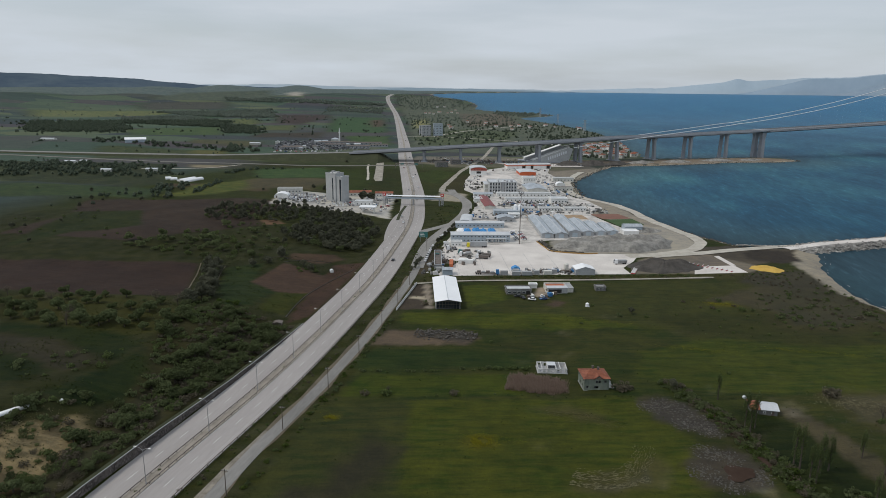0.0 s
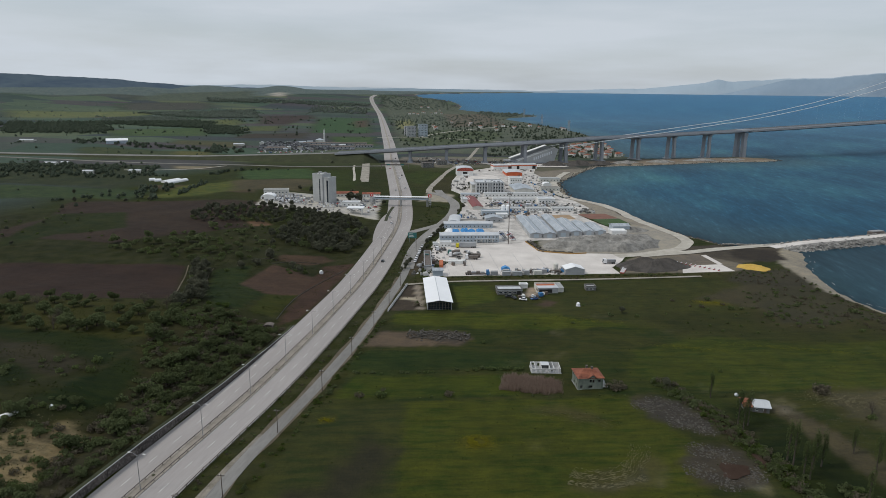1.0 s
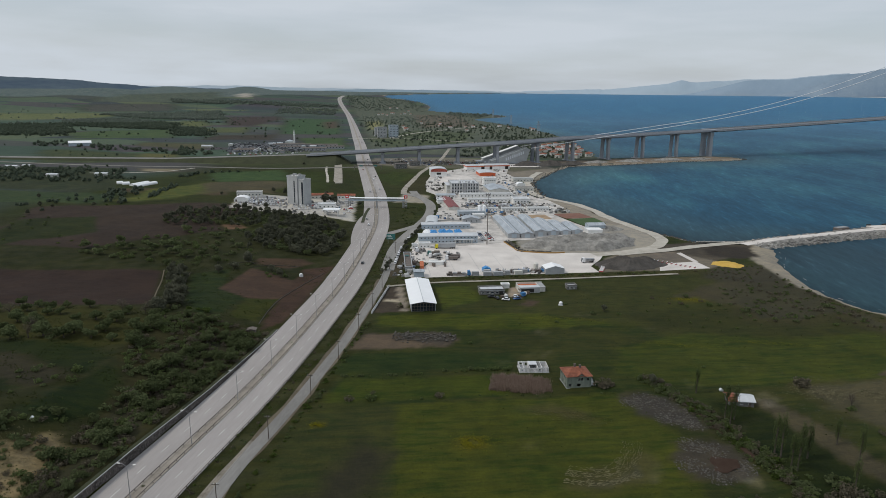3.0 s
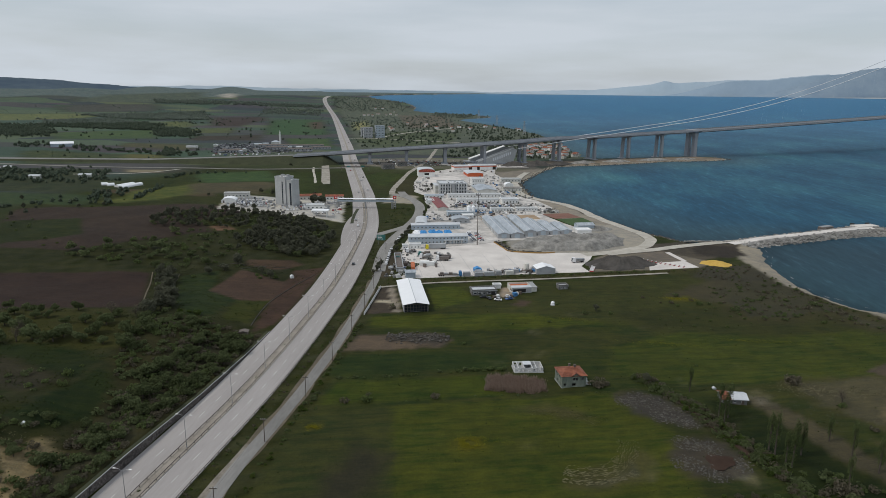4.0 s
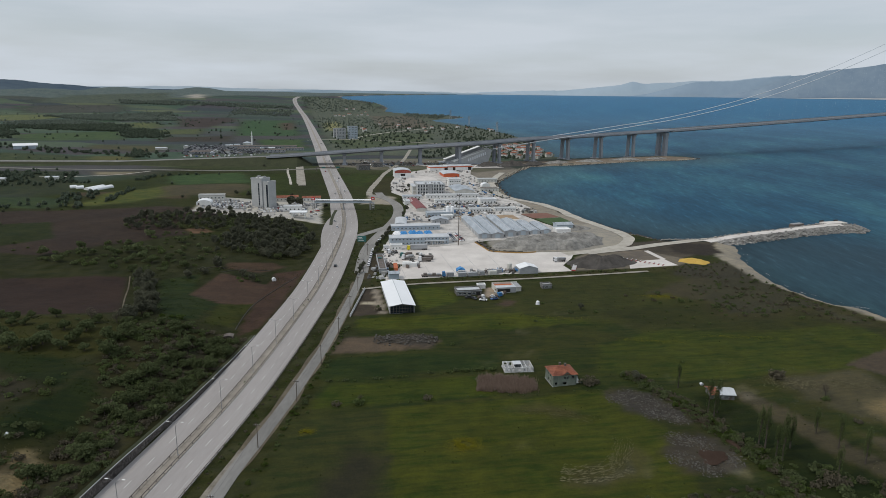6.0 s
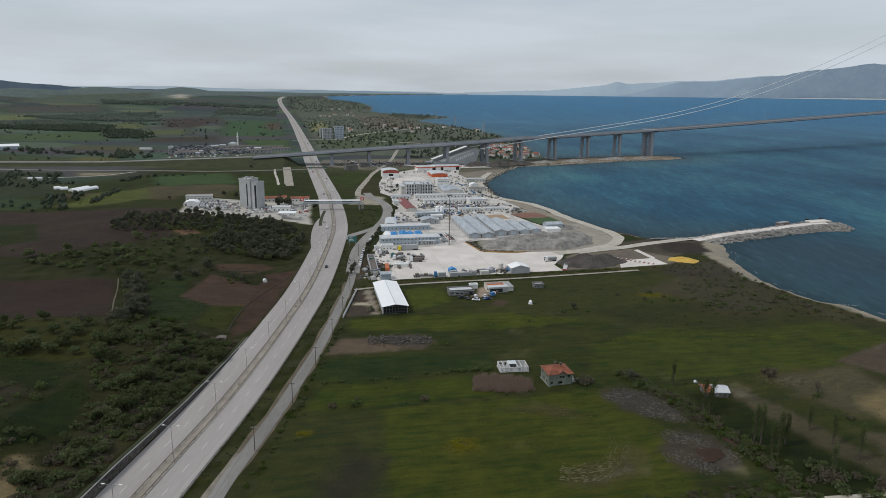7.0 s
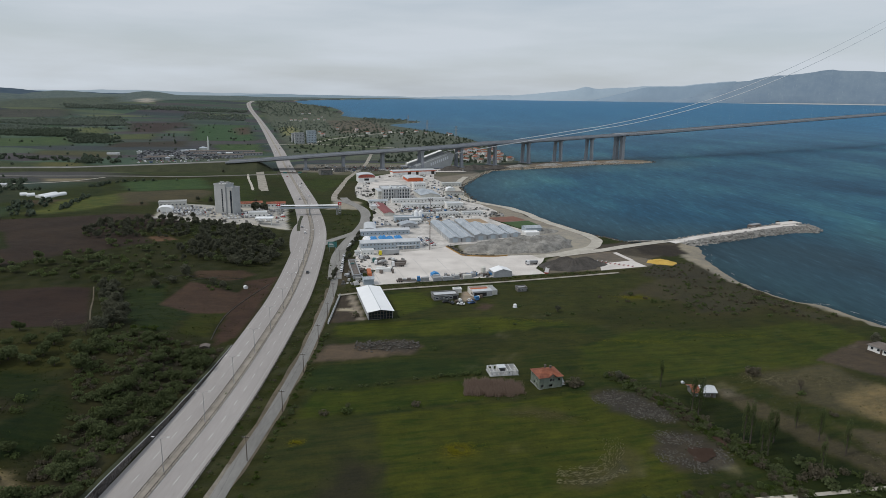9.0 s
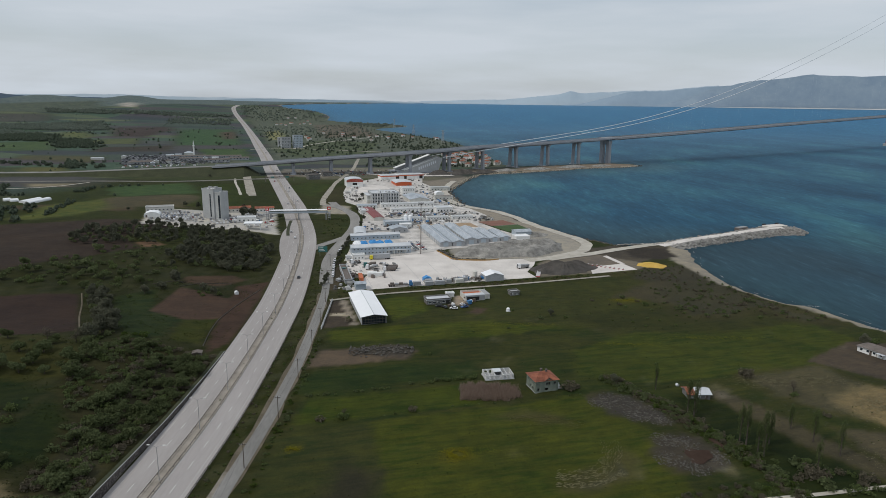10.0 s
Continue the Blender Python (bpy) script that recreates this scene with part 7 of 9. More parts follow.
# long brown-roofed market sheds of the car yard
for x, y, L in ((-500, 1238, 62), (-432, 1262, 54), (-470, 1196, 40), (-520, 1120, 34), (-420, 1180, 44), (-390, 1228, 36)):
    building("market_shed", "long brown-roofed shed of a car yard", "shed", x, y, 20, L, 9, 4.2, "gable", "grey_wall", "brown_roof", rise=1.4, ridge_x=True, group="market sheds", rows=1, front=6, win=(2.4, 2.0))
# planted island between the slip lane and the highway
ribbon("traffic_island", [(-153, 600), (-150, 575), (-146, 550), (-142, 530)], (-1.3, 1.3), 0.5, M["bank_grass"], "narrow planted traffic island", "traffic island", step=4, skirt=0.5, drape=False)
# broken surf along the beach
rs_f = np.random.RandomState(77)
sv_, sf_ = [], []
line = smooth_path([(p[0], p[1]) for p in COAST[3:14]], 2.0)
for p, n in zip(line, normals_of(line)):
    for k in range(3):
        if rs_f.rand() < 0.10:
            o, L, wd, a = rs_f.uniform(0.2, 5.5) ** 1.1, rs_f.uniform(1.2, 4.0), rs_f.uniform(0.06, 0.22), rs_f.normal(0, 0.08)
            t = Vector((-n.y, n.x, 0))
            t.rotate(Euler((0, 0, a)))
            cx, cy = p.x - n.x * -o, p.y - n.y * -o
            b0 = len(sv_)
            for u, w2 in ((-1, 0.2), (-0.3, 1.0), (0.5, 0.8), (1, 0.1)):
                for s in (-1, 1):
                    sv_.append((cx + t.x * L * u + n.x * wd * w2 * s, cy + t.y * L * u + n.y * wd * w2 * s, -1.93))
            sf_ += [(b0 + 2 * q, b0 + 2 * q + 1, b0 + 2 * q + 3, b0 + 2 * q + 2) for q in range(3)]
tagged(part("surf_foam", raw_mesh("surf_foam", sv_, sf_), M["paint"]), "broken white surf along the beach", "foam", kind="stuff")


# ---------------------------------------------------------------- village and suburb
def village_house(label, w, d, h, wall, cover, x, y, yaw):
    return building("village_house", label, "house", x, y, yaw, w, d, h, "hip", wall, cover, rise=2.0, over=0.5, rows=1, front=2, win=(1.4, 1.5), group="village houses")


VK = [village_house("village house with cream walls and red roof", 11, 10, 6, "cream_wall", "tile_red", 40, 1190, 10),
      village_house("village house with white walls and red roof", 13, 9, 6.2, "white_wall", "tile_red", 62, 1200, -20),
      village_house("village house with pale walls and red roof", 10, 10, 6.4, "cream_wall", "tile_red", 80, 1215, 35)]
rv = random.Random(11)
spots = []
for k in range(400):
    if len(spots) >= 62:
        break
    if len(spots) < 34:
        x, y = rv.uniform(10, 104), rv.uniform(1150, 1420)
    else:
        gx_, gy_ = rv.choice(((-400, 1850), (-230, 2130), (-150, 2080), (40, 2120), (20, 1980), (-330, 2300), (-640, 3000), (-700, 3400), (-560, 3300)))
        x, y = gx_ + rv.gauss(0, 38), gy_ + rv.gauss(0, 70)
    if float(poly_dist(_cx, x, y)) < 14 or any((x - a) ** 2 + (y - b) ** 2 < 19 ** 2 for a, b in spots):
        continue
    if any(abs(x - a) < 18 and abs(y - b) < 18 for a, b in ((40, 1190), (62, 1200), (80, 1215))):
        continue
    i = min(range(len(ax_line)), key=lambda q: (ax_line[q].x - x) ** 2 + (ax_line[q].y - y) ** 2)
    if (ax_line[i] - Vector((x, y, 0))).length < 32:
        continue
    spots.append((x, y))
    copy_thing(VK[rv.randrange(3)], pose(x, y, lz(x, y) + 0.2, 0, 0, rv.uniform(-40, 40)) @ Matrix.Diagonal((*[rv.uniform(0.72, 0.95)] * 3, 1)))


def pylon(x, y, h):
    ob = thing("pylon", "grey steel lattice power pylon on the headland", "pylon", pose(x, y, lz(x, y), 0, 0, 20), "power pylons on the headland")
    bm = bmesh.new()
    for a, b in ((-1, -1), (1, -1), (1, 1), (-1, 1)):
        put_rod(bm, (a * h * 0.1, b * h * 0.1, -1), (a * 0.8, b * 0.8, h), 0.35, 0.25, 4)
    for k in range(6):
        z0, z1 = h * k / 6, h * (k + 1) / 6
        r0, r1 = h * 0.1 * (1 - k / 6) + 0.8 * k / 6, h * 0.1 * (1 - (k + 1) / 6) + 0.8 * (k + 1) / 6
        for s in (-1, 1):
            put_rod(bm, (-r0, s * r0, z0), (r1, s * r1, z1), 0.16, 0.16, 4)
            put_rod(bm, (s * r0, -r0, z0), (s * r1, r1, z1), 0.16, 0.16, 4)
    part("lattice", bm, M["steel_grey"], ob)
    for k in range(3):
        z = h * (0.72 + 0.12 * k)
        part("cross_arm", box_bm(-7 + k, -0.3, z, 7 - k, 0.3, z + 0.5), M["steel_grey"], ob)
    return ob


for x, y, h in ((28, 1820, 36), (-60, 2420, 40), (-150, 2900, 44)):
    pylon(x, y, h)


# ---------------------------------------------------------------- heaps, rocks and the breakwater
def heap(name, label, category, x, y, rx, ry, h, yaw, material, seed, flat=0.0, z=None):
    """A tipped mound with an uneven outline."""
    n, m = 84, 18
    rs = random.Random(seed)
    ph = [rs.uniform(0, 6.28) for _ in range(6)]
    vs, fs = [], []
    for j in range(m + 1):
        u = j / m
        for i in range(n):
            a = 2 * math.pi * i / n
            edge = 1 + 0.13 * math.sin(2 * a + ph[0]) + 0.09 * math.sin(3 * a + ph[1]) + 0.06 * math.sin(7 * a + ph[2]) + 0.03 * math.sin(13 * a + ph[3])
            px, py = math.cos(a) * rx * u * edge, math.sin(a) * ry * u * edge
            prof = min(1.0, (1 - u) / (1 - flat)) if flat else (1 - u) ** 0.9
            zz = h * prof * (0.86 + 0.16 * math.sin(px * 0.35 + ph[4]) * math.cos(py * 0.4 + ph[5])) + (rs.uniform(-0.2, 0.2) + h * 0.085 * math.sin(31 * a + 3 * ph[0] + 2 * math.sin(5 * a)) * math.sin(math.pi * min(1, u * 1.1))) * (1 if u < 0.98 else 0)
            vs.append((px, py, zz if u < 1 else -0.4))
    for j in range(m):
        for i in range(n):
            a, b = j * n + i, j * n + (i + 1) % n
            fs.append((a, a + n, b + n, b))
    ob = part(name, raw_mesh(name, vs, fs), material)
    ob.matrix_basis = pose(x, y, (lz(x, y) if z is None else z) + 0.12, 0, 0, yaw)
    for p in ob.data.polygons:
        p.use_smooth = True
    return tagged(ob, label, category)


heap("gravel_mound", "broad grey gravel heap with steep flanks", "gravel heap", 40, 480, 41, 21, 5.8, 18, M["gravel"], 1, flat=0.78)
heap("gravel_mound", "smaller grey gravel heap near the haul road", "gravel heap", 68, 497, 16, 9, 3.0, 30, M["gravel"], 2, flat=0.3)
heap("gravel_mound", "grey gravel heap by the pitch", "gravel heap", 62, 540, 14, 10, 3.6, 20, M["gravel"], 3)
heap("earth_mound", "dark tipped soil heap on the yard edge", "soil heap", 65, 423, 22, 13, 6.0, 16, M["soil_dark"], 4, flat=0.35)
heap("sand_mound", "low heap of bright yellow sand", "sand heap", 130, 437, 10.5, 8.0, 1.5, 12, M["sand_yellow"], 5, flat=0.3)
for k, (x, y, rx, ry, h) in enumerate(((-4, 1018, 22, 12, 7), (34, 1030, 26, 14, 8), (70, 1052, 24, 10, 5), (110, 1085, 26, 9, 4), (170, 1118, 30, 9, 4), (240, 1160, 30, 9, 4), (300, 1190, 26, 8, 3), (-70, 1000, 20, 9, 4))):
    heap("earth_mound", "brown earth bank under the viaduct", "soil heap", x, y, rx, ry, h, 28, M["soil_dark"] if k < 3 else M["gravel"], 20 + k, flat=0.2)


def rock_mesh(seed):
    rs = random.Random(seed)
    bm = bmesh.new()
    bmesh.ops.create_icosphere(bm, subdivisions=1, radius=1.0)
    for v in bm.verts:
        v.co *= rs.uniform(0.7, 1.2)
        v.co.z *= 0.75
    me = bpy.data.meshes.new("rock")
    bm.to_mesh(me)
    bm.free()
    me.materials.append(M["rock"])
    return me


ROCKS = [rock_mesh(k) for k in range(5)]
_rock_np = []
for me in ROCKS:
    co = np.zeros(len(me.vertices) * 3)
    me.vertices.foreach_get("co", co)
    _rock_np.append((co.reshape(-1, 3), np.array([list(p.vertices) for p in me.polygons])))


def rock_field(name, label, spots, singles, parent=None, material=None, seed=3):
    """Rocks at (x, y, z, size): the first ones single, the rest in one mesh."""
    rs = random.Random(seed)
    for x, y, z, s in spots[:singles]:
        q = new("rock", ROCKS[rs.randrange(5)])
        if parent is not None:
            q.parent = parent
        q.location, q.scale = (x, y, z), (s * rs.uniform(0.8, 1.3), s, s * rs.uniform(0.7, 1.0))
        q.rotation_euler = (rs.uniform(-.4, .4), rs.uniform(-.4, .4), rs.uniform(0, 6.28))
    vs, fs, n = [], [], 0
    for x, y, z, s in spots[singles:]:
        co, fc = _rock_np[rs.randrange(5)]
        a = rs.uniform(0, 6.28)
        c, d = math.cos(a), math.sin(a)
        sx = s * rs.uniform(0.8, 1.3)
        p = np.stack([co[:, 0] * c * sx - co[:, 1] * d * s + x, co[:, 0] * d * sx + co[:, 1] * c * s + y, co[:, 2] * s * 0.85 + z], -1)
        vs.append(p)
        fs.append(fc + n)
        n += len(co)
    if vs:
        ob = part(name, raw_mesh(name, np.concatenate(vs).tolist(), np.concatenate(fs).tolist()), material or M["rock"], parent)
        tagged(ob, label, "" if parent is not None else "rocks", kind="stuff")


BW = [(160, 501), (172, 508), (192, 519), (232, 541), (270, 563), (292, 574), (304, 574), (312, 572)]
bw_line = smooth_path(BW, 4.0)
bw_ns = normals_of(bw_line)


def bw_ramp(i):
    """The crest climbs from the beach over its first metres."""
    return float(ss(0.0, 0.22, i / len(bw_line)))


bw = tagged(new("breakwater"), "long rubble breakwater with a pale concrete crest road", "breakwater", kind="structure")
vs, fs = [], []
for i, (p, n) in enumerate(zip(bw_line, bw_ns)):
    hw = 11 + 5 * float(ss(0.5, 0.85, i / len(bw_line)))
    up = bw_ramp(i)
    for o, z in ((-hw - 3, -7), (-hw, -2), (-5.5, 1.6 * up - 0.4 * (1 - up)), (5.5, 1.6 * up - 0.4 * (1 - up)), (hw, -2), (hw + 3, -7)):
        vs.append((p.x + n.x * o, p.y + n.y * o, z))
for i in range(len(bw_line) - 1):
    for c in range(5):
        a = i * 6 + c
        fs.append((a, a + 1, a + 7, a + 6))
fs.append(tuple(len(vs) - 6 + k for k in range(6)))
part("core", raw_mesh("core", vs, fs), M["gravel"], bw)
ribbon("crest_road", bw_line[:-3], (-4.2, 3.6), 1.85, M["concrete"], skirt=0.6, parent=bw, zfun=lambda p, i: -1.55 * (1 - bw_ramp(i)))
rk = random.Random(9)
spots = []
for i in range(2, len(bw_line)):
    p, n = bw_line[i], bw_ns[i]
    hw = 11 + 5 * float(ss(0.5, 0.85, i / len(bw_line)))
    for side in (-1, 1):
        for k in range(16):
            u = rk.random()
            o = side * (4.8 + (hw - 4.2) * u)
            spots.append((p.x + n.x * o + rk.uniform(-2, 2), p.y + n.y * o + rk.uniform(-2, 2), 1.9 - 1.7 * (1 - bw_ramp(i)) - 4.0 * u + rk.uniform(-.2, .3), rk.uniform(0.5, 1.25)))
tip = bw_line[-1]
for k in range(130):
    a, r = rk.uniform(-1.9, 1.6), 16 * math.sqrt(rk.random())
    spots.append((tip.x - 3 + r * math.cos(a) * 0.8, tip.y + r * math.sin(a), 1.9 - 3.6 * (r / 16) ** 2, rk.uniform(0.6, 1.4)))
for k in range(420):
    u = rk.random()
    x, y = 128 + 48 * u, 502 + 6 * u
    o = rk.gauss(4.5, 1.8)
    spots.append((x - 0.12 * o, y + o, 0.9 - 0.3 * o + rk.uniform(-.2, .2), rk.uniform(0.4, 1.0)))
spots.sort(key=lambda q: q[1])
rock_field("armour_rocks", "grey armour rocks piled along the breakwater", spots, 290, bw)
crest = thing("crest_block", "low concrete landing with dark fittings on the breakwater", "landing", pose(297, 583, 1.0, 0, 0, 20))
part("slab", box_bm(-11, -5, -0.5, 11, 4, 1.6, bevel=0.1), M["concrete"], crest)
for x in (-10, 6):
    part("fender", box_bm(x, 4, 0.2, x + 4, 5.2, 2.6, bevel=0.1), M["tyre"], crest)
cr2 = thing("barge_block", "dark rusted barge hull resting at the breakwater", "barge", pose(262, 575, -1.0, 0, 0, 30))
part("hull", box_bm(-7, -2.5, -1.0, 7, 2.5, 3.0, bevel=0.4), M["rail_rust"], cr2)
part("hull_deck", box_bm(-6, -2, 3.0, 6, 2, 3.3), M["concrete_grey"], cr2)

# rocks along the bay and the root of the breakwater
spots, pale = [], []
coast = smooth_path([p for p in COAST[14:38]], 2.5)
cns = normals_of(coast)
for p, n in zip(coast, cns):
    for k in range(4 if p.y < 560 else 2):
        o = rk.uniform(-4, 3)
        x, y = p.x + n.x * o + rk.uniform(-1, 1), p.y + n.y * o + rk.uniform(-1, 1)
        spots.append((x, y, max(lz(x, y), -2.0) + 0.1, rk.uniform(0.4, 1.2)))
for k in range(1300):
    x, y = rk.uniform(-64, -35), 276 + rk.gauss(0, 3.0)
    if 267 < y < 283 and rk.random() < 0.45 + 0.5 * float(wave(x, y, 9, 91)):
        (pale if rk.random() < 0.3 else spots).append((x, y, lz(x, y) + rk.uniform(0.0, 0.5), rk.uniform(0.16, 0.26) + 0.5 * rk.random() ** 3))
for x0, y0, r in ((36, 223, 4), (42, 226, 5.5), (49, 219, 5.5), (54, 211, 4.5), (46, 213, 4), (50, 196, 4), (56, 194, 4), (47, 184, 4), (63, 185, 3.5), (54, 179, 4)):
    for k in range(330):
        a, q = rk.uniform(0, 6.28), r * rk.random() ** 0.75 * 1.25
        x, y = x0 + q * math.cos(a), y0 + q * math.sin(a)
        (pale if rk.random() < 0.22 else spots).append((x, y, lz(x, y) + 0.01, 0.06 + 0.32 * rk.random() ** 3))
for k in range(5200):
    x, y = rk.uniform(96, 160), rk.uniform(205, 260)
    if float(wave(x, y, 13, 97)) < 0.1:
        continue
    pale.append((x, y, lz(x, y) + 0.02, rk.uniform(0.03, 0.11)))
for k in range(110):
    u = rk.random()
    x, y = (-18 + 12 * u, 482 - 30 * u) if rk.random() < 0.55 else (-7 + 20 * u, 451 - 1 * u)
    spots.append((x + rk.uniform(-2, 2), y + rk.uniform(-2, 2), 0.3, rk.uniform(0.5, 1.2)))
rock_field("stone_rubble", "scattered grey stones and rubble along shore and fields", spots, 0, None, M["rubble"])
rock_field("pale_stones", "scattered pale stones on dry ground", pale, 0, None, M["stone_pale"])
pond = thing("pond", "shallow brown muddy pool", "pond", pose(56.8, 186, lz(56.8, 186) + 0.12, 0, 0, 15))
bm = bmesh.new()
ring = [bm.verts.new(((5.0 + 0.9 * math.sin(2.3 * a) + 0.7 * math.sin(5 * a)) * math.cos(a), (4.2 + 0.8 * math.cos(3 * a)) * math.sin(a), 0.02)) for a in [k * 6.283 / 40 for k in range(40)]]
bm.faces.new(ring)
part("muddy_water", bm, M["mud_water"], pond)


# plastic barriers round the soil heap and an orange mesh along the rubble bank
bar = None
for k in range(22):
    u = k / 21
    x, y = (44 + 4 * u * 2, 404 + 34 * u) if k < 11 else (80 + 26 * (k - 11) / 10, 440 - 16 * (k - 11) / 10)
    m = pose(x, y, 0.12, 0, 0, 75 if k < 11 else -32)
    if bar is None:
        bar = thing("road_barrier", "red and white plastic road barrier", "barrier", m, "barriers round the soil heap")
        part("lower_half", prism_bm([(-0.3, 0), (0.3, 0), (0.12, 0.6), (-0.12, 0.6)], -1.3, 1.3), M["car_red"], bar)
        part("upper_half", prism_bm([(-0.12, 0.6), (0.12, 0.6), (0.1, 1.0), (-0.1, 1.0)], -1.3, 1.3), M["car_white"], bar)
    else:
        copy_thing(bar, m)
ribbon("safety_mesh", [(-20, 478), (-12, 458), (-7, 449.5), (13, 447.5), (24, 451)], (-0.06, 0.06), 0.8, M["mesh_orange"], "yellow safety mesh along the rubble bank", "safety fence", step=3, skirt=1.0, kind="", zfun=lambda p, i: 0.15)


# ---------------------------------------------------------------- plants
def leaf_cloud(lobes, n, size, seed, droop=0.0, thin=1.0):
    """Quads for n small leaf clumps set through a few rounded lobes (x, y, z, rx, ry, rz)."""
    rs = np.random.RandomState(seed)
    vol = np.array([l[3] * l[4] * l[5] for l in lobes]) ** 0.67
    pick = rs.choice(len(lobes), n, p=vol / vol.sum())
    L = np.array(lobes)[pick]
    d = rs.normal(size=(n, 3))
    d /= np.linalg.norm(d, axis=1, keepdims=True)
    r = rs.uniform(0.35, 1.0, (n, 1)) ** 0.45
    c = L[:, :3] + d * r * L[:, 3:6]
    a = rs.normal(size=(n, 3))
    a /= np.linalg.norm(a, axis=1, keepdims=True)
    b = np.cross(a, d + 0.4 * rs.normal(size=(n, 3)))
    b /= np.linalg.norm(b, axis=1, keepdims=True) + 1e-6
    s = size * rs.uniform(0.6, 1.4, (n, 1))
    v = np.stack([c - a * s - b * s * thin, c + a * s - b * s * thin * 0.6, c + a * s * 0.8 + b * s * thin, c - a * s * 0.7 + b * s * thin * 0.8], 1)
    return v.reshape(-1, 3), np.arange(4 * n).reshape(-1, 4)


def lobes_for(kind, rs):
    out = []
    if kind == "round":
        for k in range(7):
            a = k * 2.4 + rs.uniform(-.4, .4)
            q = rs.uniform(0.9, 1.6)
            out.append((q * math.cos(a), q * math.sin(a), rs.uniform(2.2, 4.4), rs.uniform(1.0, 1.5), rs.uniform(1.0, 1.5), rs.uniform(0.8, 1.2)))
        out.append((0, 0, 4.6, 1.3, 1.3, 1.0))
    elif kind == "olive":
        for k in range(6):
            a = k * 2.4 + rs.uniform(-.4, .4)
            q = rs.uniform(0.8, 1.5)
            out.append((q * math.cos(a), q * math.sin(a), rs.uniform(1.2, 2.6), rs.uniform(0.8, 1.3), rs.uniform(0.8, 1.3), rs.uniform(0.6, 1.0)))
    elif kind == "bush":
        for k in range(5):
            a = k * 2.4 + rs.uniform(-.4, .4)
            q = rs.uniform(0.3, 1.1)
            out.append((q * math.cos(a), q * math.sin(a), rs.uniform(0.35, 0.9), rs.uniform(0.5, 0.95), rs.uniform(0.5, 0.95), rs.uniform(0.4, 0.8)))
    elif kind == "poplar":
        out.append((0, 0, 5.6, 0.85, 0.85, 4.9))
        for k in range(7):
            a = rs.uniform(0, 6.28)
            out.append((0.35 * math.cos(a), 0.35 * math.sin(a), rs.uniform(2.5, 8.5), 0.5, 0.5, rs.uniform(1.0, 1.8)))
    return out


def plant(name, label, category, kind, leaves, leaf, n, size, seed, m, group, trunk=True, bare=False):
    rs = random.Random(seed)
    ob = thing(name, label, category, m, group)
    lb = lobes_for(kind, rs)
    top = max(l[2] for l in lb)
    if trunk:
        bm = bmesh.new()
        put_rod(bm, (0, 0, -0.5), (0, 0, top * 0.55), 0.2, 0.12, 7)
        put_rod(bm, (0, 0, top * 0.55), (0.1, 0.1, top * 0.95), 0.12, 0.03, 6)
        for l in lb[:7]:
            z0 = top * rs.uniform(0.25, 0.5)
            put_rod(bm, (0, 0, z0), (l[0] * 0.9, l[1] * 0.9, l[2]), 0.08, 0.025, 5)
            if bare:
                for k in range(4):
                    put_rod(bm, (l[0] * 0.5, l[1] * 0.5, (z0 + l[2]) / 2), (l[0] * rs.uniform(.6, 1.5), l[1] * rs.uniform(.6, 1.5), l[2] + rs.uniform(-.2, 1.4)), 0.04, 0.012, 4)
        part("trunk", bm, M["bark"], ob)
    v, f = leaf_cloud(lb, n, size, seed, thin=0.25 if bare else 1.0)
    part("crown", raw_mesh("crown", v.tolist(), f.tolist()), M[leaves], ob)
    return ob


far_off = Matrix.Translation((0, 0, -60))
KINDS = {
    "wood": [plant("tree", "dark green broadleaf tree of a dense grove", "tree", "round", "leaf_grove", None, 1150, 0.194, 100 + k, far_off, "trees of the grove") for k in range(3)],
    "olive": [plant("tree", "small grey-green orchard tree", "tree", "olive", "leaf_olive", None, 980, 0.144, 110 + k, far_off, "orchard trees") for k in range(3)],
    "bush": [plant("shrub", "low dark green scrub bush on rough ground", "shrub", "bush", "leaf_dark", None, 640, 0.085, 120 + k, far_off, "scrub bushes", trunk=False) for k in range(3)],
    "fresh": [plant("shrub", "fresh green hedge bush by the fields", "shrub", "bush", "leaf_fresh", None, 620, 0.085, 130 + k, far_off, "hedge bushes", trunk=False) for k in range(2)],
    "dull": [plant("shrub", "rough olive-green bush on open ground", "shrub", "bush", "leaf_olive", None, 620, 0.085, 135 + k, far_off, "scrub bushes", trunk=False) for k in range(2)],
    "bare": [plant("tree", "bare grey leafless tree in a meadow", "tree", "round", "twig", None, 420, 0.16, 140 + k, far_off, "bare trees", bare=True) for k in range(2)],
    "poplar": [plant("tree", "slender half-bare poplar beside a ditch", "tree", "poplar", "leaf_poplar", None, 900, 0.085, 150 + k, far_off, "poplars along the ditch") for k in range(2)],
    "greytwig": [plant("shrub", "bare grey twiggy bush on open ground", "shrub", "bush", "twig", None, 700, 0.075, 160 + k, far_off, "bare bushes", trunk=False) for k in range(2)],
}
rp = random.Random(21)
WANTED = []


def grow(kind, x, y, s, sz=None, z=None):
    """Notes one plant; the nearest become things, the rest are joined."""
    WANTED.append((kind, rp.randrange(len(KINDS[kind])), x, y, (lz(x, y) - 0.1 if z is None else z), rp.uniform(0, 360), s, sz or s))


def inside(poly, x, y):
    return bool(poly_inside(np.array(poly, float), np.array(x), np.array(y)))


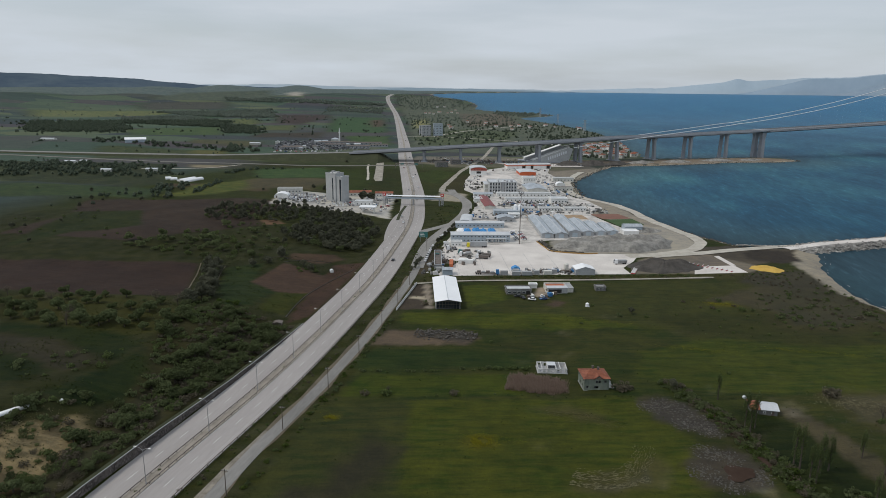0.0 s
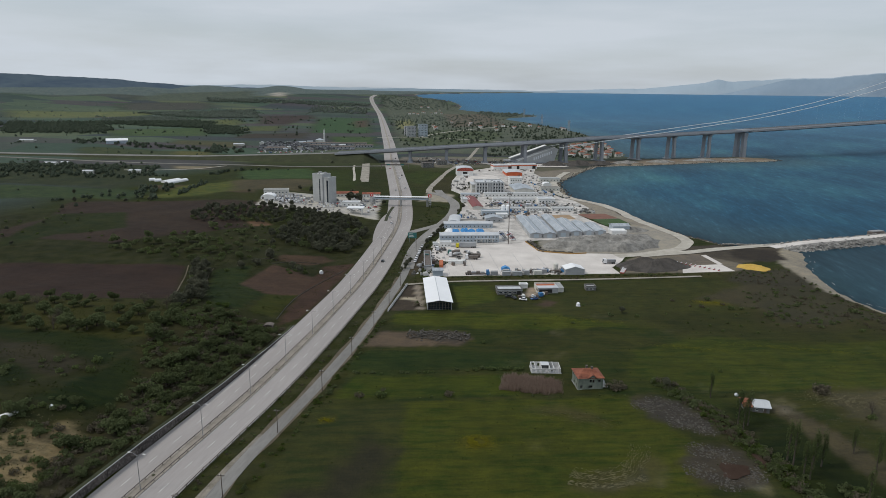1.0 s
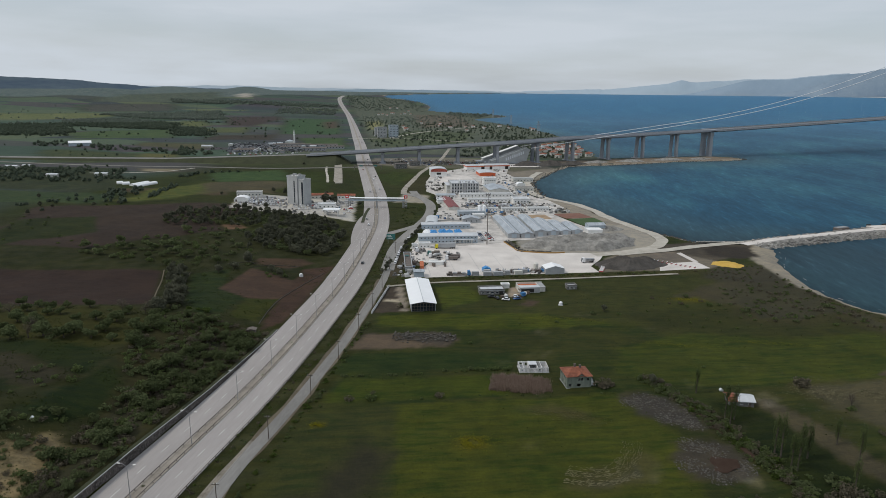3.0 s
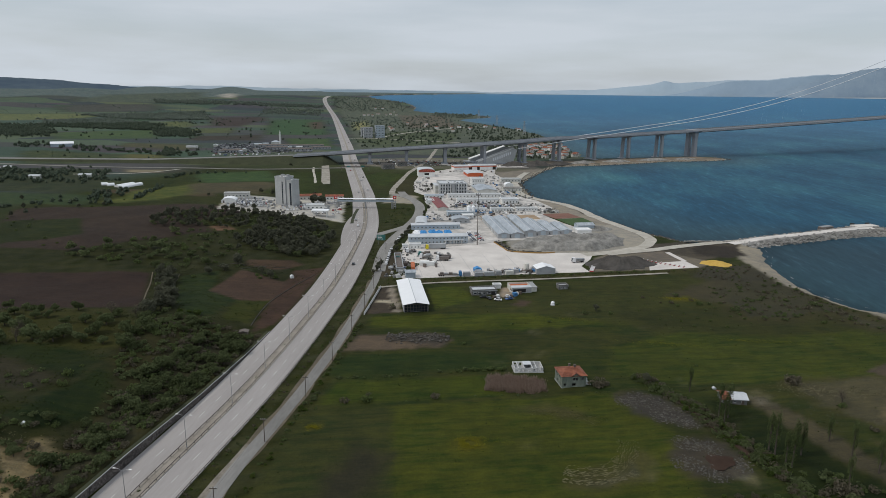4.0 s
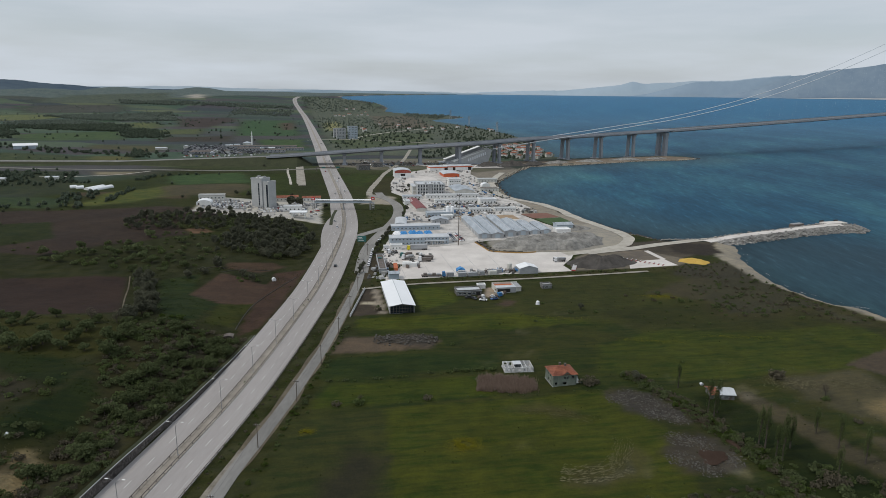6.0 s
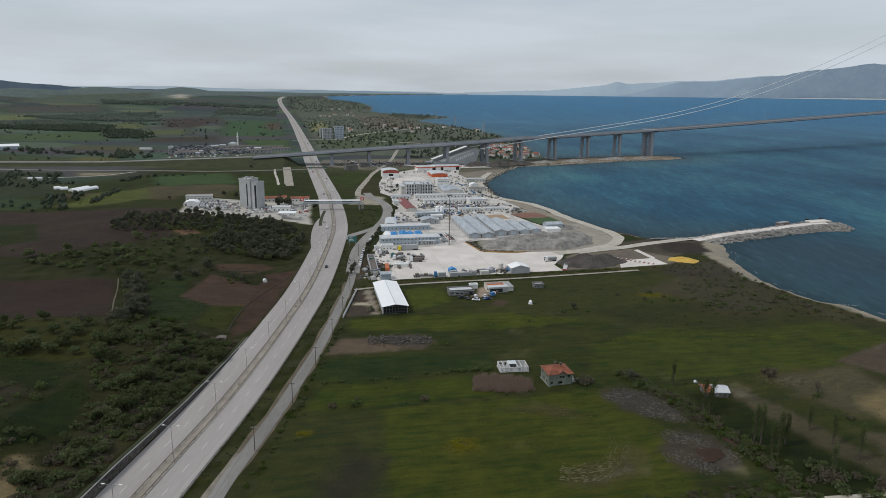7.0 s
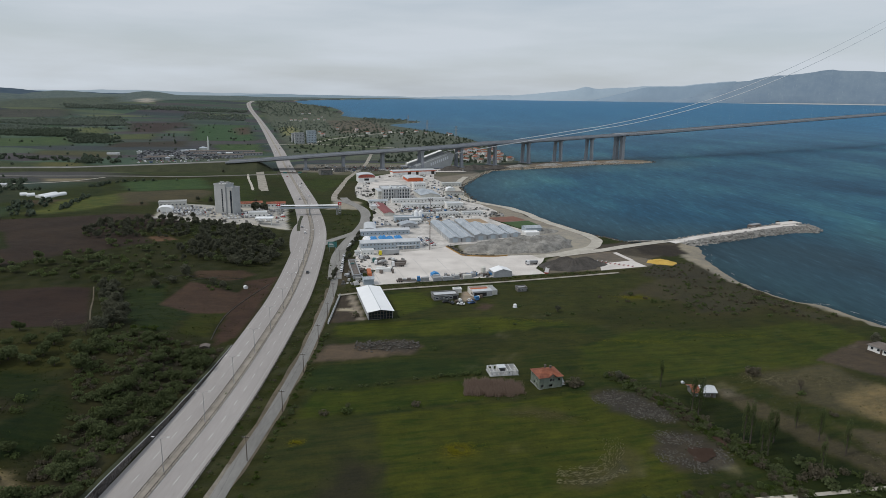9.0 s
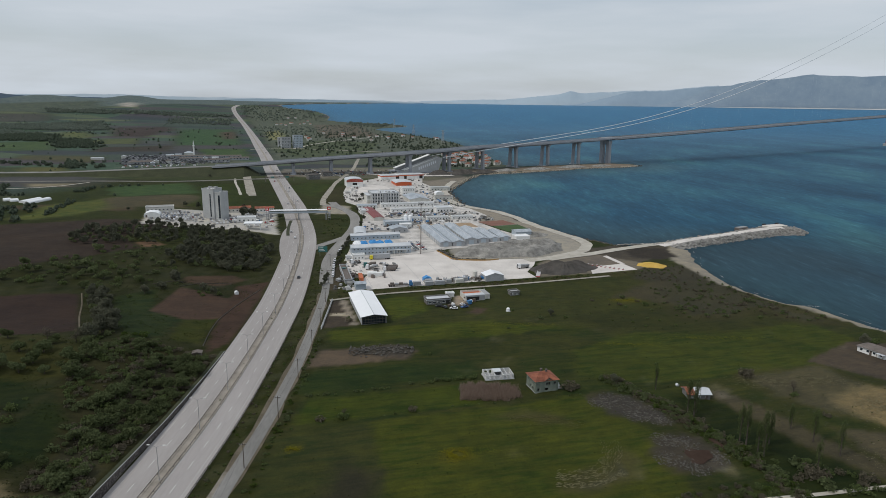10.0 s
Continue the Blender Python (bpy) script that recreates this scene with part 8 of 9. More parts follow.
def scatter(kinds, poly, n, s0, s1, gap, seed=1, clump=True):
    rs = random.Random(seed)
    xs, ys = [p[0] for p in poly], [p[1] for p in poly]
    got = []
    for k in range(n * 14):
        if len(got) >= n:
            break
        x, y = rs.uniform(min(xs), max(xs)), rs.uniform(min(ys), max(ys))
        if clump and rs.random() > 0.5 + 0.75 * float(wave(x, y, 17, 95)):
            continue
        if not inside(poly, x, y) or any((x - a) ** 2 + (y - b) ** 2 < gap * gap for a, b in got):
            continue
        got.append((x, y))
        s = rs.uniform(s0, s1)
        grow(rs.choice(kinds), x, y, s, s * rs.uniform(0.8, 1.15))


def along(kinds, pts, step, jitter, s0, s1, seed=1, skip=0.0):
    rs = random.Random(seed)
    for p in smooth_path(pts, step):
        if rs.random() < skip:
            continue
        s = rs.uniform(s0, s1)
        grow(rs.choice(kinds), p.x + rs.uniform(-jitter, jitter), p.y + rs.uniform(-jitter, jitter), s, s * rs.uniform(0.8, 1.2))


scatter(["wood", "wood", "olive"], [(-288, 465), (-295, 516), (-265, 538), (-224, 545), (-190, 534), (-178, 508), (-205, 486), (-240, 478), (-275, 457)], 150, 0.7, 1.2, 4.2, 1, False)
scatter(["wood", "wood", "olive"], [(-190, 534), (-158, 503), (-143, 474), (-137, 438), (-140, 412), (-157, 407), (-188, 421), (-206, 440), (-205, 474), (-180, 500)], 165, 0.8, 1.3, 4.2, 2, False)
scatter(["olive", "bush", "dull"], [(-254, 462), (-205, 441), (-205, 474), (-225, 480)], 22, 0.5, 1.0, 5, 39)
# orchard in loose rows
ORCH = [(-290, 250), (-262, 262), (-190, 274), (-160, 250), (-152, 222), (-191, 214), (-250, 224), (-300, 235)]
ro_ = random.Random(4)
for x, y, k in ((-215, 238, 1.6), (-201, 228, 2.1), (-191, 227, 1.8), (-190, 232, 1.9), (-192, 249, 1.5), (-181, 230, 1.5), (-183, 250, 1.7), (-181, 239, 1.8), (-165, 238, 2.0), (-162, 244, 1.9), (-159, 226, 2.0),
                (-171, 229, 1.2), (-185, 261, 1.3), (-199, 246, 1.1), (-221, 258, 1.6), (-217, 264, 1.0), (-216, 243, 1.5), (-169, 257, 1.4), (-150, 260, 1.5), (-146, 264.5, 1.2), (-157, 264, 1.1), (-149, 252, 1.2)):
    grow("olive", x, y, k, k * 0.92)
for i in range(15):
    for j in range(6):
        x, y = -300 + i * 10.5 + j * 1.5 + ro_.uniform(-3, 3), 216 + j * 9.5 + ro_.uniform(-3, 3)
        if inside(ORCH, x, y) and x < -205 and ro_.random() < 0.8:
            grow("bare" if ro_.random() < 0.15 else "olive", x, y, ro_.uniform(1.1, 1.9))
        elif inside(ORCH, x, y) and ro_.random() < 0.35:
            grow(ro_.choice(("bare", "olive", "dull")), x, y, ro_.uniform(0.8, 1.3))
# scrub on the bank above the retaining wall
scatter(["bush", "dull", "dull", "olive", "greytwig", "greytwig"], [(-127, 125), (-124, 175), (-121, 225), (-122, 268), (-133, 268), (-146, 240), (-146, 200), (-142, 165), (-134, 125)], 430, 0.45, 1.7, 1.3, 2)
scatter(["bush", "dull", "greytwig"], [(-146, 240), (-146, 200), (-158, 215), (-168, 250), (-160, 268), (-135, 270)], 170, 0.5, 1.6, 1.9, 3)
scatter(["bush", "dull", "greytwig", "olive"], [(-160, 118), (-128, 118), (-137, 150), (-150, 172), (-166, 172)], 90, 0.5, 1.5, 2.0, 4)
scatter(["bush", "dull"], [(-235, 170), (-185, 165), (-160, 195), (-165, 210), (-200, 190), (-240, 205)], 42, 0.6, 1.5, 4, 5)
scatter(["bush", "olive", "wood"], [(-218, 353), (-210, 360), (-170, 283), (-165, 259), (-173, 261), (-181, 289)], 46, 0.8, 1.7, 3.0, 6)
along(["wood", "bush"], [(-212, 354), (-204, 336), (-190, 312), (-176, 280), (-170, 263)], 5, 3, 1.0, 1.7, 7)
along(["bush", "wood", "dull"], [(-190, 350), (-178, 372), (-185, 400), (-200, 425)], 5, 3, 0.7, 1.3, 8)
along(["fresh", "dull", "bush"], [(-145, 268), (-155, 275), (-168, 272)], 2.5, 2, 0.9, 1.7, 9)
scatter(["wood", "bush"], [(-160, 352), (-148, 352), (-142, 362), (-158, 366)], 9, 0.8, 1.2, 3, 10)
scatter(["bush", "olive", "dull"], [(-300, 375), (-225, 362), (-190, 372), (-200, 420), (-250, 460), (-270, 415)], 85, 0.8, 1.9, 4.5, 11)
scatter(["wood", "olive", "bush"], [(-420, 340), (-355, 345), (-300, 400), (-385, 470), (-430, 500), (-480, 420)], 34, 0.5, 1.0, 8, 12)
along(["wood", "bush"], [(-440, 505), (-400, 515), (-370, 535), (-330, 550)], 12, 5, 0.5, 1.0, 13, 0.6)
along(["wood", "bush"], [(-470, 560), (-420, 548), (-340, 590), (-300, 600)], 12, 5, 0.5, 1.0, 14, 0.6)
# verge between the highway and the service road
along(["dull", "bush", "fresh", "greytwig"], [(-97, 110), (-96, 150), (-94, 200), (-92, 250), (-92, 320), (-96, 380), (-102, 440)], 1.6, 3.0, 0.2, 0.6, 15, 0.15)
along(["bush", "dull", "fresh"], [(-83, 112), (-82.5, 140), (-81, 170), (-80, 200), (-79.5, 240), (-80, 290)], 1.6, 1.4, 0.3, 0.8, 16, 0.2)
# bushes in the median
rm = random.Random(31)
for p in smooth_path(HIGHWAY, 5.0):
    if 115 < p.y < 480 and rm.random() < 0.14:
        grow("dull", p.x + rm.uniform(-.5, .5), p.y, rm.uniform(0.2, 0.42), rm.uniform(0.15, 0.3), 0.4)
# meadows: hedge lines and single bushes
along(["bush", "dull"], [(-74, 229), (-50, 235), (-22, 243.5)], 3.2, 0.9, 0.4, 1.0, 17, 0.2)
along(["bush"], [(-22, 243), (-10, 246)], 2.0, 1.0, 0.7, 1.3, 18)
along(["bush", "dull"], [(-76, 204), (-62, 208), (-49, 212), (-20, 221), (10, 226), (30, 230)], 5, 0.5, 0.25, 0.5, 19, 0.3)
for x, y, k, s in ((-67, 210, "greytwig", 1.3), (-59.5, 212, "bush", 1.5), (-59, 214, "bare", 0.55), (-35, 217.5, "greytwig", 1.4), (37, 326, "wood", 0.7), (31, 322, "dull", 1.2), (44, 322, "bush", 0.9),
                   (26, 234, "greytwig", 2.2), (29, 236, "greytwig", 1.7), (46, 241, "wood", 0.75), (44, 244, "greytwig", 1.5), (103, 247, "greytwig", 2.2), (105, 250, "greytwig", 1.8), (114, 231, "bare", 1.25), (113.5, 229, "bush", 1.2),
                   (178, 283, "wood", 1.1), (184, 286, "bush", 1.9), (116, 212, "greytwig", 1.2), (-28, 272, "bush", 0.8), (-6, 300, "bush", 0.6), (12, 306, "dull", 0.7), (18, 334, "bush", 0.8),
                   (-68, 316, "greytwig", 1.4), (-69, 320, "dull", 1.0), (70, 260, "bush", 0.7), (150, 345, "greytwig", 1.6), (156, 352, "dull", 1.8)):
    grow(k, x, y, s)
along(["bush", "dull", "dull", "fresh", "greytwig"], [(44, 245), (50, 236), (56.5, 226), (62, 213), (68, 199), (73, 184), (77, 166), (79, 145)], 0.36, 3.2, 0.4, 1.25, 20)
along(["dull", "greytwig", "bush"], [(46, 240), (52, 228), (57, 216), (62, 202), (66, 190)], 1.1, 1.2, 0.3, 0.7, 21)
along(["bush", "dull"], [(52, 238), (60, 222), (68, 206), (76, 190), (84, 172)], 3.2, 1.5, 0.5, 1.0, 22, 0.2)
scatter(["bush", "dull", "fresh", "greytwig"], [(20, 156), (48, 168), (70, 170), (72, 150), (20, 140)], 120, 0.5, 1.3, 1.5, 23, False)
scatter(["greytwig", "dull", "bush"], [(84, 186), (110, 168), (106, 160), (80, 170)], 26, 0.8, 1.8, 2.4, 24)
for x, y, s in ((61, 235.5, 0.95), (65.7, 215.5, 1.25), (66.5, 212, 1.15), (69, 216, 1.1), (75, 195, 1.25), (75.7, 192, 1.3), (77, 187, 1.1), (81, 191, 1.2), (84, 193, 1.15), (97, 203, 0.9), (100, 194.6, 1.1), (103, 185, 1.15),
                (78, 185, 1.1), (90, 176, 1.0), (107, 168, 1.05), (114, 172, 1.0)):
    grow("poplar", x, y, s * 1.2, s * rp.uniform(1.05, 1.3))
# right-hand meadow scrub and the bank below the yards
scatter(["dull", "greytwig", "bush"], [(60, 350), (140, 385), (160, 400), (170, 340), (190, 325), (130, 320)], 70, 0.4, 1.3, 4, 25)
scatter(["greytwig", "greytwig", "dull", "bush"], [(108, 380), (149, 398), (160, 378), (175, 350), (188, 312), (168, 314), (155, 337), (136, 324), (108, 323)], 150, 0.25, 0.9, 2.2, 37)
scatter(["bush", "greytwig"], [(120, 428), (150, 436), (158, 402), (130, 394), (105, 402)], 60, 0.3, 0.8, 2.5, 38)
along(["bush", "dull"], [(-80, 366), (-40, 376), (0, 387), (44, 399), (84, 411)], 2.6, 1.2, 0.4, 1.0, 26)
along(["bush", "dull", "greytwig"], [(-78, 360), (-30, 374), (42, 394), (100, 414), (150, 430)], 3.6, 1.0, 0.3, 0.8, 27, 0.2)
scatter(["bush", "dull"], [(60, 300), (120, 310), (110, 340), (50, 330)], 16, 0.3, 0.7, 6, 28)
along(["bush", "wood"], [(-91, 380), (-92, 405), (-89, 440), (-91, 470), (-90, 505), (-88, 540)], 3.5, 1.2, 0.4, 0.7, 29)
along(["wood", "bush"], [(-87, 548), (-86, 590), (-90, 640), (-98, 665)], 6, 1.5, 0.5, 0.8, 30)
scatter(["bush", "dull"], [(-112, 520), (-100, 525), (-98, 600), (-110, 640), (-122, 600)], 26, 0.5, 1.2, 4, 31)
# station trees and camp trees
for x, y, s in ((-196, 600, 1.9), (-190, 606, 1.7), (-200, 610, 1.6), (-224, 606, 1.1), (-240, 560, 1.0), (-176, 626, 1.2), (-206, 636, 1.3), (-165, 610, 0.9), (-230, 640, 1.2), (-250, 636, 1.1), (-264, 640, 1.0)):
    grow("wood", x, y, s)
along(["wood"], [(-60, 640), (-30, 648), (0, 656)], 8, 1.5, 0.4, 0.65, 33)
along(["wood"], [(-90, 664), (-50, 672), (-10, 684)], 9, 1.5, 0.4, 0.65, 34)
scatter(["wood", "bush"], [(-92, 690), (-86, 760), (-100, 790), (-112, 730)], 12, 0.5, 0.9, 4, 35)
scatter(["wood", "bush"], [(-300, 950), (-350, 990), (-420, 985), (-300, 930)], 18, 0.8, 1.3, 5, 36)

# set them out: nearest first as single things, the others joined by foliage
WANTED.sort(key=lambda q: math.hypot(q[2] + 14, q[3]))
left = {"tree": 240, "shrub": 280}
used, rest = set(), {}
for kind, i, x, y, z, a, s, sz in WANTED:
    ob = KINDS[kind][i]
    m = pose(x, y, z, 0, 0, a) @ Matrix.Diagonal((s, s, sz, 1))
    word = ob.name.split(".")[0]
    if (kind, i) not in used:
        used.add((kind, i))
        ob.matrix_basis = m
    elif left[word] > 0:
        left[word] -= 1
        copy_thing(ob, Matrix.Identity(4)).matrix_basis = m
    else:
        crown = [c for c in ob.children if c.name.startswith("crown")][0]
        co = np.zeros(len(crown.data.vertices) * 3)
        crown.data.vertices.foreach_get("co", co)
        co = co.reshape(-1, 4, 3)[::4]
        mid = co.mean(1, keepdims=True)
        co = (mid + (co - mid) * 1.9).reshape(-1, 3)
        ca, sa_ = math.cos(radians(a)), math.sin(radians(a))
        rest.setdefault((word, crown.data.materials[0].name), []).append(np.stack([(co[:, 0] * ca - co[:, 1] * sa_) * s + x, (co[:, 0] * sa_ + co[:, 1] * ca) * s + y, co[:, 2] * sz + z], -1))


def quad_mesh(name, pts):
    """A mesh of loose quads, four points each."""
    n4 = len(pts)
    me = bpy.data.meshes.new(name)
    me.vertices.add(n4)
    me.vertices.foreach_set("co", pts.astype(np.float32).ravel())
    me.loops.add(n4)
    me.loops.foreach_set("vertex_index", np.arange(n4, dtype=np.int32))
    me.polygons.add(n4 // 4)
    me.polygons.foreach_set("loop_start", np.arange(0, n4, 4, dtype=np.int32))
    me.update(calc_edges=True)
    return me


for (word, mname), parts_ in rest.items():
    nm = "grove" if word == "tree" else "scrub"
    tagged(part(nm, quad_mesh(nm, np.concatenate(parts_)), bpy.data.materials[mname]), "dense grove and hedge trees, %s" % mname if word == "tree" else "rough scrub bushes, %s" % mname, "trees" if word == "tree" else "scrub", kind="stuff")

# dry reed bed beside the ruin
rs = np.random.RandomState(8)
n = 24000
bx, by = rs.uniform(-17, 7, n), rs.uniform(225.5, 241, n)
ok = poly_dist(np.array([(-16, 227), (-4, 226), (6, 229), (5, 237), (-7, 239), (-15, 238)], float), bx + 1.5 * wave(bx, by, 6, 61), by + 1.5 * wave(bx, by, 6, 62)) > rs.normal(0, 0.8, len(bx))
bx, by = bx[ok], by[ok]
n = len(bx)
hgt, a, lean = rs.uniform(0.6, 1.9, n), rs.uniform(0, 3.14, n), rs.normal(0, 0.35, (n, 2))
bz = land(bx, by)
dx, dy = np.cos(a) * 0.05, np.sin(a) * 0.05
v = np.stack([np.stack([bx - dx, by - dy, bz], -1), np.stack([bx + dx, by + dy, bz], -1), np.stack([bx + lean[:, 0] + dx * 0.6, by + lean[:, 1] + dy * 0.6, bz + hgt], -1), np.stack([bx + lean[:, 0] - dx * 0.6, by + lean[:, 1] - dy * 0.6, bz + hgt], -1)], 1).reshape(-1, 3)
tagged(part("reed_bed", raw_mesh("reed_bed", v.tolist(), np.arange(4 * n).reshape(-1, 4).tolist()), M["reed"]), "dense bed of dry reddish-brown reeds", "reeds", kind="stuff")

# coarse grass tufts over the near meadows and scrub
rs = np.random.RandomState(12)
n = 52000
tx = np.where(rs.rand(n) < 0.45, rs.uniform(-215, -124, n), rs.uniform(-82, 175, n))
ty = 112 + 270 * rs.rand(n) ** 1.25
off = tx - np.interp(ty, _hy, _hx)
keep = ((off < -14) | ((off > 26) & (rs.rand(n) < 0.22))) & (wave(tx, ty, 24, 71) + 0.5 * wave(tx, ty, 7, 72) > 0.1) & (poly_dist(_cx, tx, ty) > 8)
crop = poly_inside(np.array(COVER[15][0], float), tx, ty) | poly_inside(np.array(COVER[14][0], float), tx, ty) | poly_inside(np.array(COVER[0][0], float), tx, ty) | poly_inside(np.array(COVER[5][0], float), tx, ty)
keep &= ~(crop & (rs.rand(n) < 0.93))
tx, ty = tx[keep], ty[keep]
n = len(tx)
tz_ = land(tx, ty)
hh, a = rs.uniform(0.1, 0.35, n), rs.uniform(0, 3.14, n)
wd = rs.uniform(0.1, 0.32, n)
dx, dy = np.cos(a) * wd, np.sin(a) * wd
le = rs.normal(0, 0.2, (n, 2))
v = np.stack([np.stack([tx - dx, ty - dy, tz_ - 0.05], -1), np.stack([tx + dx, ty + dy, tz_ - 0.05], -1), np.stack([tx + dx * 0.7 + le[:, 0], ty + dy * 0.7 + le[:, 1], tz_ + hh], -1), np.stack([tx - dx * 0.5 + le[:, 0], ty - dy * 0.5 + le[:, 1], tz_ + hh * 0.8], -1)], 1).reshape(-1, 3)
tagged(part("grass_tufts", raw_mesh("grass_tufts", v.tolist(), np.arange(4 * n).reshape(-1, 4).tolist()), M["tuft"]), "coarse grass tufts over meadow and scrub", "grass", kind="stuff")

# hedges, copses and single trees of the far plain
COPSES = [  # outline, number of crowns, size
    ([(5, 1135), (100, 1165), (112, 1400), (10, 1440)], 330, 0.95),
    ([(-130, 1120), (5, 1135), (10, 1440), (-110, 1400)], 260, 1.1),
    ([(-1514, 2009), (-1480, 2284), (-1118, 1976), (-914, 1609), (-1236, 1744), (-1341, 1774)], 1500, 1.9),
    ([(-1701, 2451), (-1408, 2889), (-1093, 2274), (-1272, 2275), (-1521, 2350)], 1700, 2.1),
    ([(-995, 1791), (-870, 1705), (-756, 1504), (-806, 1424)], 380, 1.7),
    ([(-1903, 3352), (-1456, 3451), (-1018, 3484), (-982, 3359), (-1413, 3345), (-1791, 3202)], 900, 2.4),
    ([(-1655, 1743), (-1416, 1876), (-1024, 1355), (-1214, 1268)], 1300, 1.8),
    ([(-786, 766), (-564, 830), (-467, 671), (-646, 624)], 330, 1.3),
    ([(-654, 1152), (-626, 1158), (-579, 1067), (-605, 1062)], 45, 1.6),
    ([(-1266, 3276), (-955, 3263), (-847, 2884), (-1076, 2773)], 420, 2.0),
    ([(-714, 2717), (-325, 3110), (-157, 2187), (-124, 1337), (-326, 1292)], 650, 1.35),
    ([(-962, 1185), (-914, 1197), (-540, 1076), (-522, 1040), (-876, 1130), (-913, 1122)], 170, 1.4),
    ([(-422, 607), (-411, 615), (-366, 544), (-381, 541)], 22, 1.4),
    ([(-429, 3533), (-148, 3359), (-201, 2855), (-372, 3050)], 420, 1.5),
    ([(-176, 2181), (-48, 2447), (93, 1950), (71, 1545), (-105, 1402)], 330, 1.3),
    ([(-1129, 4065), (-633, 3848), (-532, 3402), (-776, 3175), (-968, 3469)], 520, 1.6),
]
rs = np.random.RandomState(15)
fx, fy, fsz = [], [], []
for outline, count, size in COPSES:
    o = np.array(outline, float)
    qx, qy = rs.uniform(o[:, 0].min(), o[:, 0].max(), count * 6), rs.uniform(o[:, 1].min(), o[:, 1].max(), count * 6)
    ok = poly_dist(o, qx + 14 * wave(qx, qy, 130, 27), qy + 14 * wave(qx, qy, 130, 28)) > rs.normal(0, 9, len(qx))
    ok &= (wave(qx, qy, 120, 82) + 0.6 * wave(qx, qy, 45, 86) > -0.55)
    qx, qy = qx[ok][:count], qy[ok][:count]
    fx.append(qx), fy.append(qy), fsz.append(size * rs.uniform(0.6, 1.3, len(qx)))
n = 60000
rr_, az_ = 640 + 3000 * rs.rand(n) ** 1.3, np.radians(rs.uniform(-6, 52, n))
qx, qy = -rr_ * np.sin(az_), rr_ * np.cos(az_)
hedge = ((np.abs(wave(qx * 0.5, qy, 520, 83)) < 0.014) | (np.abs(wave(qx, qy * 0.6, 610, 84)) < 0.010)) & (wave(qx, qy, 170, 85) > 0.1)
ok = hedge | (rs.rand(n) < 0.006)
fx.append(qx[ok]), fy.append(qy[ok]), fsz.append(rs.uniform(0.5, 1.3, ok.sum()) * (1 + 0.3 * (rr_[ok] > 1500)))
fx, fy, fsz = np.concatenate(fx), np.concatenate(fy), np.concatenate(fsz)
off = fx - np.interp(fy, _hy, _hx)
mask = (np.abs(off) > 26) & (poly_dist(_cx, fx, fy) > 14)
mask &= ~((fx > -360) & (fy < 1120)) & ~((fx > -545) & (fx < -320) & (fy > 1040) & (fy < 1300)) & ~((fx < -320) & (fy > 862) & (fy < 985))
fx, fy, fsz = fx[mask], fy[mask], fsz[mask]
base_v, base_f = leaf_cloud([(0, 0, 1.6, 1.7, 1.7, 1.3), (1.2, 0.5, 1.2, 1.1, 1.1, 1.0), (-0.9, -0.8, 1.4, 1.2, 1.2, 1.1)], 18, 0.84, 5)
sc = fsz
fz = land(fx, fy)
turn = rs.uniform(0, 6.28, len(fx))
P = np.empty((len(fx), len(base_v), 3))
P[..., 0] = (base_v[:, 0][None] * np.cos(turn)[:, None] - base_v[:, 1][None] * np.sin(turn)[:, None]) * sc[:, None] + fx[:, None]
P[..., 1] = (base_v[:, 0][None] * np.sin(turn)[:, None] + base_v[:, 1][None] * np.cos(turn)[:, None]) * sc[:, None] + fy[:, None]
P[..., 2] = base_v[:, 2][None] * sc[:, None] + fz[:, None]
# Crowns past this distance take the leaf colour with haze mixed in.
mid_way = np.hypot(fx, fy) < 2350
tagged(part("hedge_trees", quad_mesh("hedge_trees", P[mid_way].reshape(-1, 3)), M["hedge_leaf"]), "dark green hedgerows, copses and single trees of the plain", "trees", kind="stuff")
tagged(part("far_trees", quad_mesh("far_trees", P[~mid_way].reshape(-1, 3)), M["hazed_leaf"]), "hazy woods and hedgerows at the back of the plain", "trees", kind="stuff")

# tracks of dry straw left on the near field
rs = np.random.RandomState(33)
pts = []
for x0, y0, tracks, r0, r1, a0, a1 in ((13, 193, 46, 15.5, 25, -1.8, -0.75), (13, 193, 26, 14.5, 21, -0.8, 0.1), (6, 148, 22, 58, 66, 1.24, 1.66)):
    for k in range(tracks):
        r, a = rs.uniform(r0, r1), a0
        while a < a1:
            a += rs.uniform(0.3, 1.1) / r
            if rs.rand() < 0.62 - 0.45 * float(wave(r * 9, a * r, 5, 36)):
                continue
            L, wd, q = rs.uniform(0.12, 0.5), rs.uniform(0.02, 0.07), r + rs.normal(0, 0.25)
            cx, cy, b = x0 + q * math.cos(a), y0 + q * math.sin(a), a + rs.normal(0, 0.35)
            tx_, ty_, z = -math.sin(b), math.cos(b), lz(cx, cy) + 0.16
            for u, s in ((-1, -1), (1, -1), (1, 1), (-1, 1)):
                pts.append((cx + tx_ * L * u - ty_ * wd * s, cy + ty_ * L * u + tx_ * wd * s, z + 0.03 * s))
tagged(part("straw_swathes", quad_mesh("straw_swathes", np.array(pts)), M["straw"]), "thin tracks of dry straw on the field", "straw", kind="stuff")


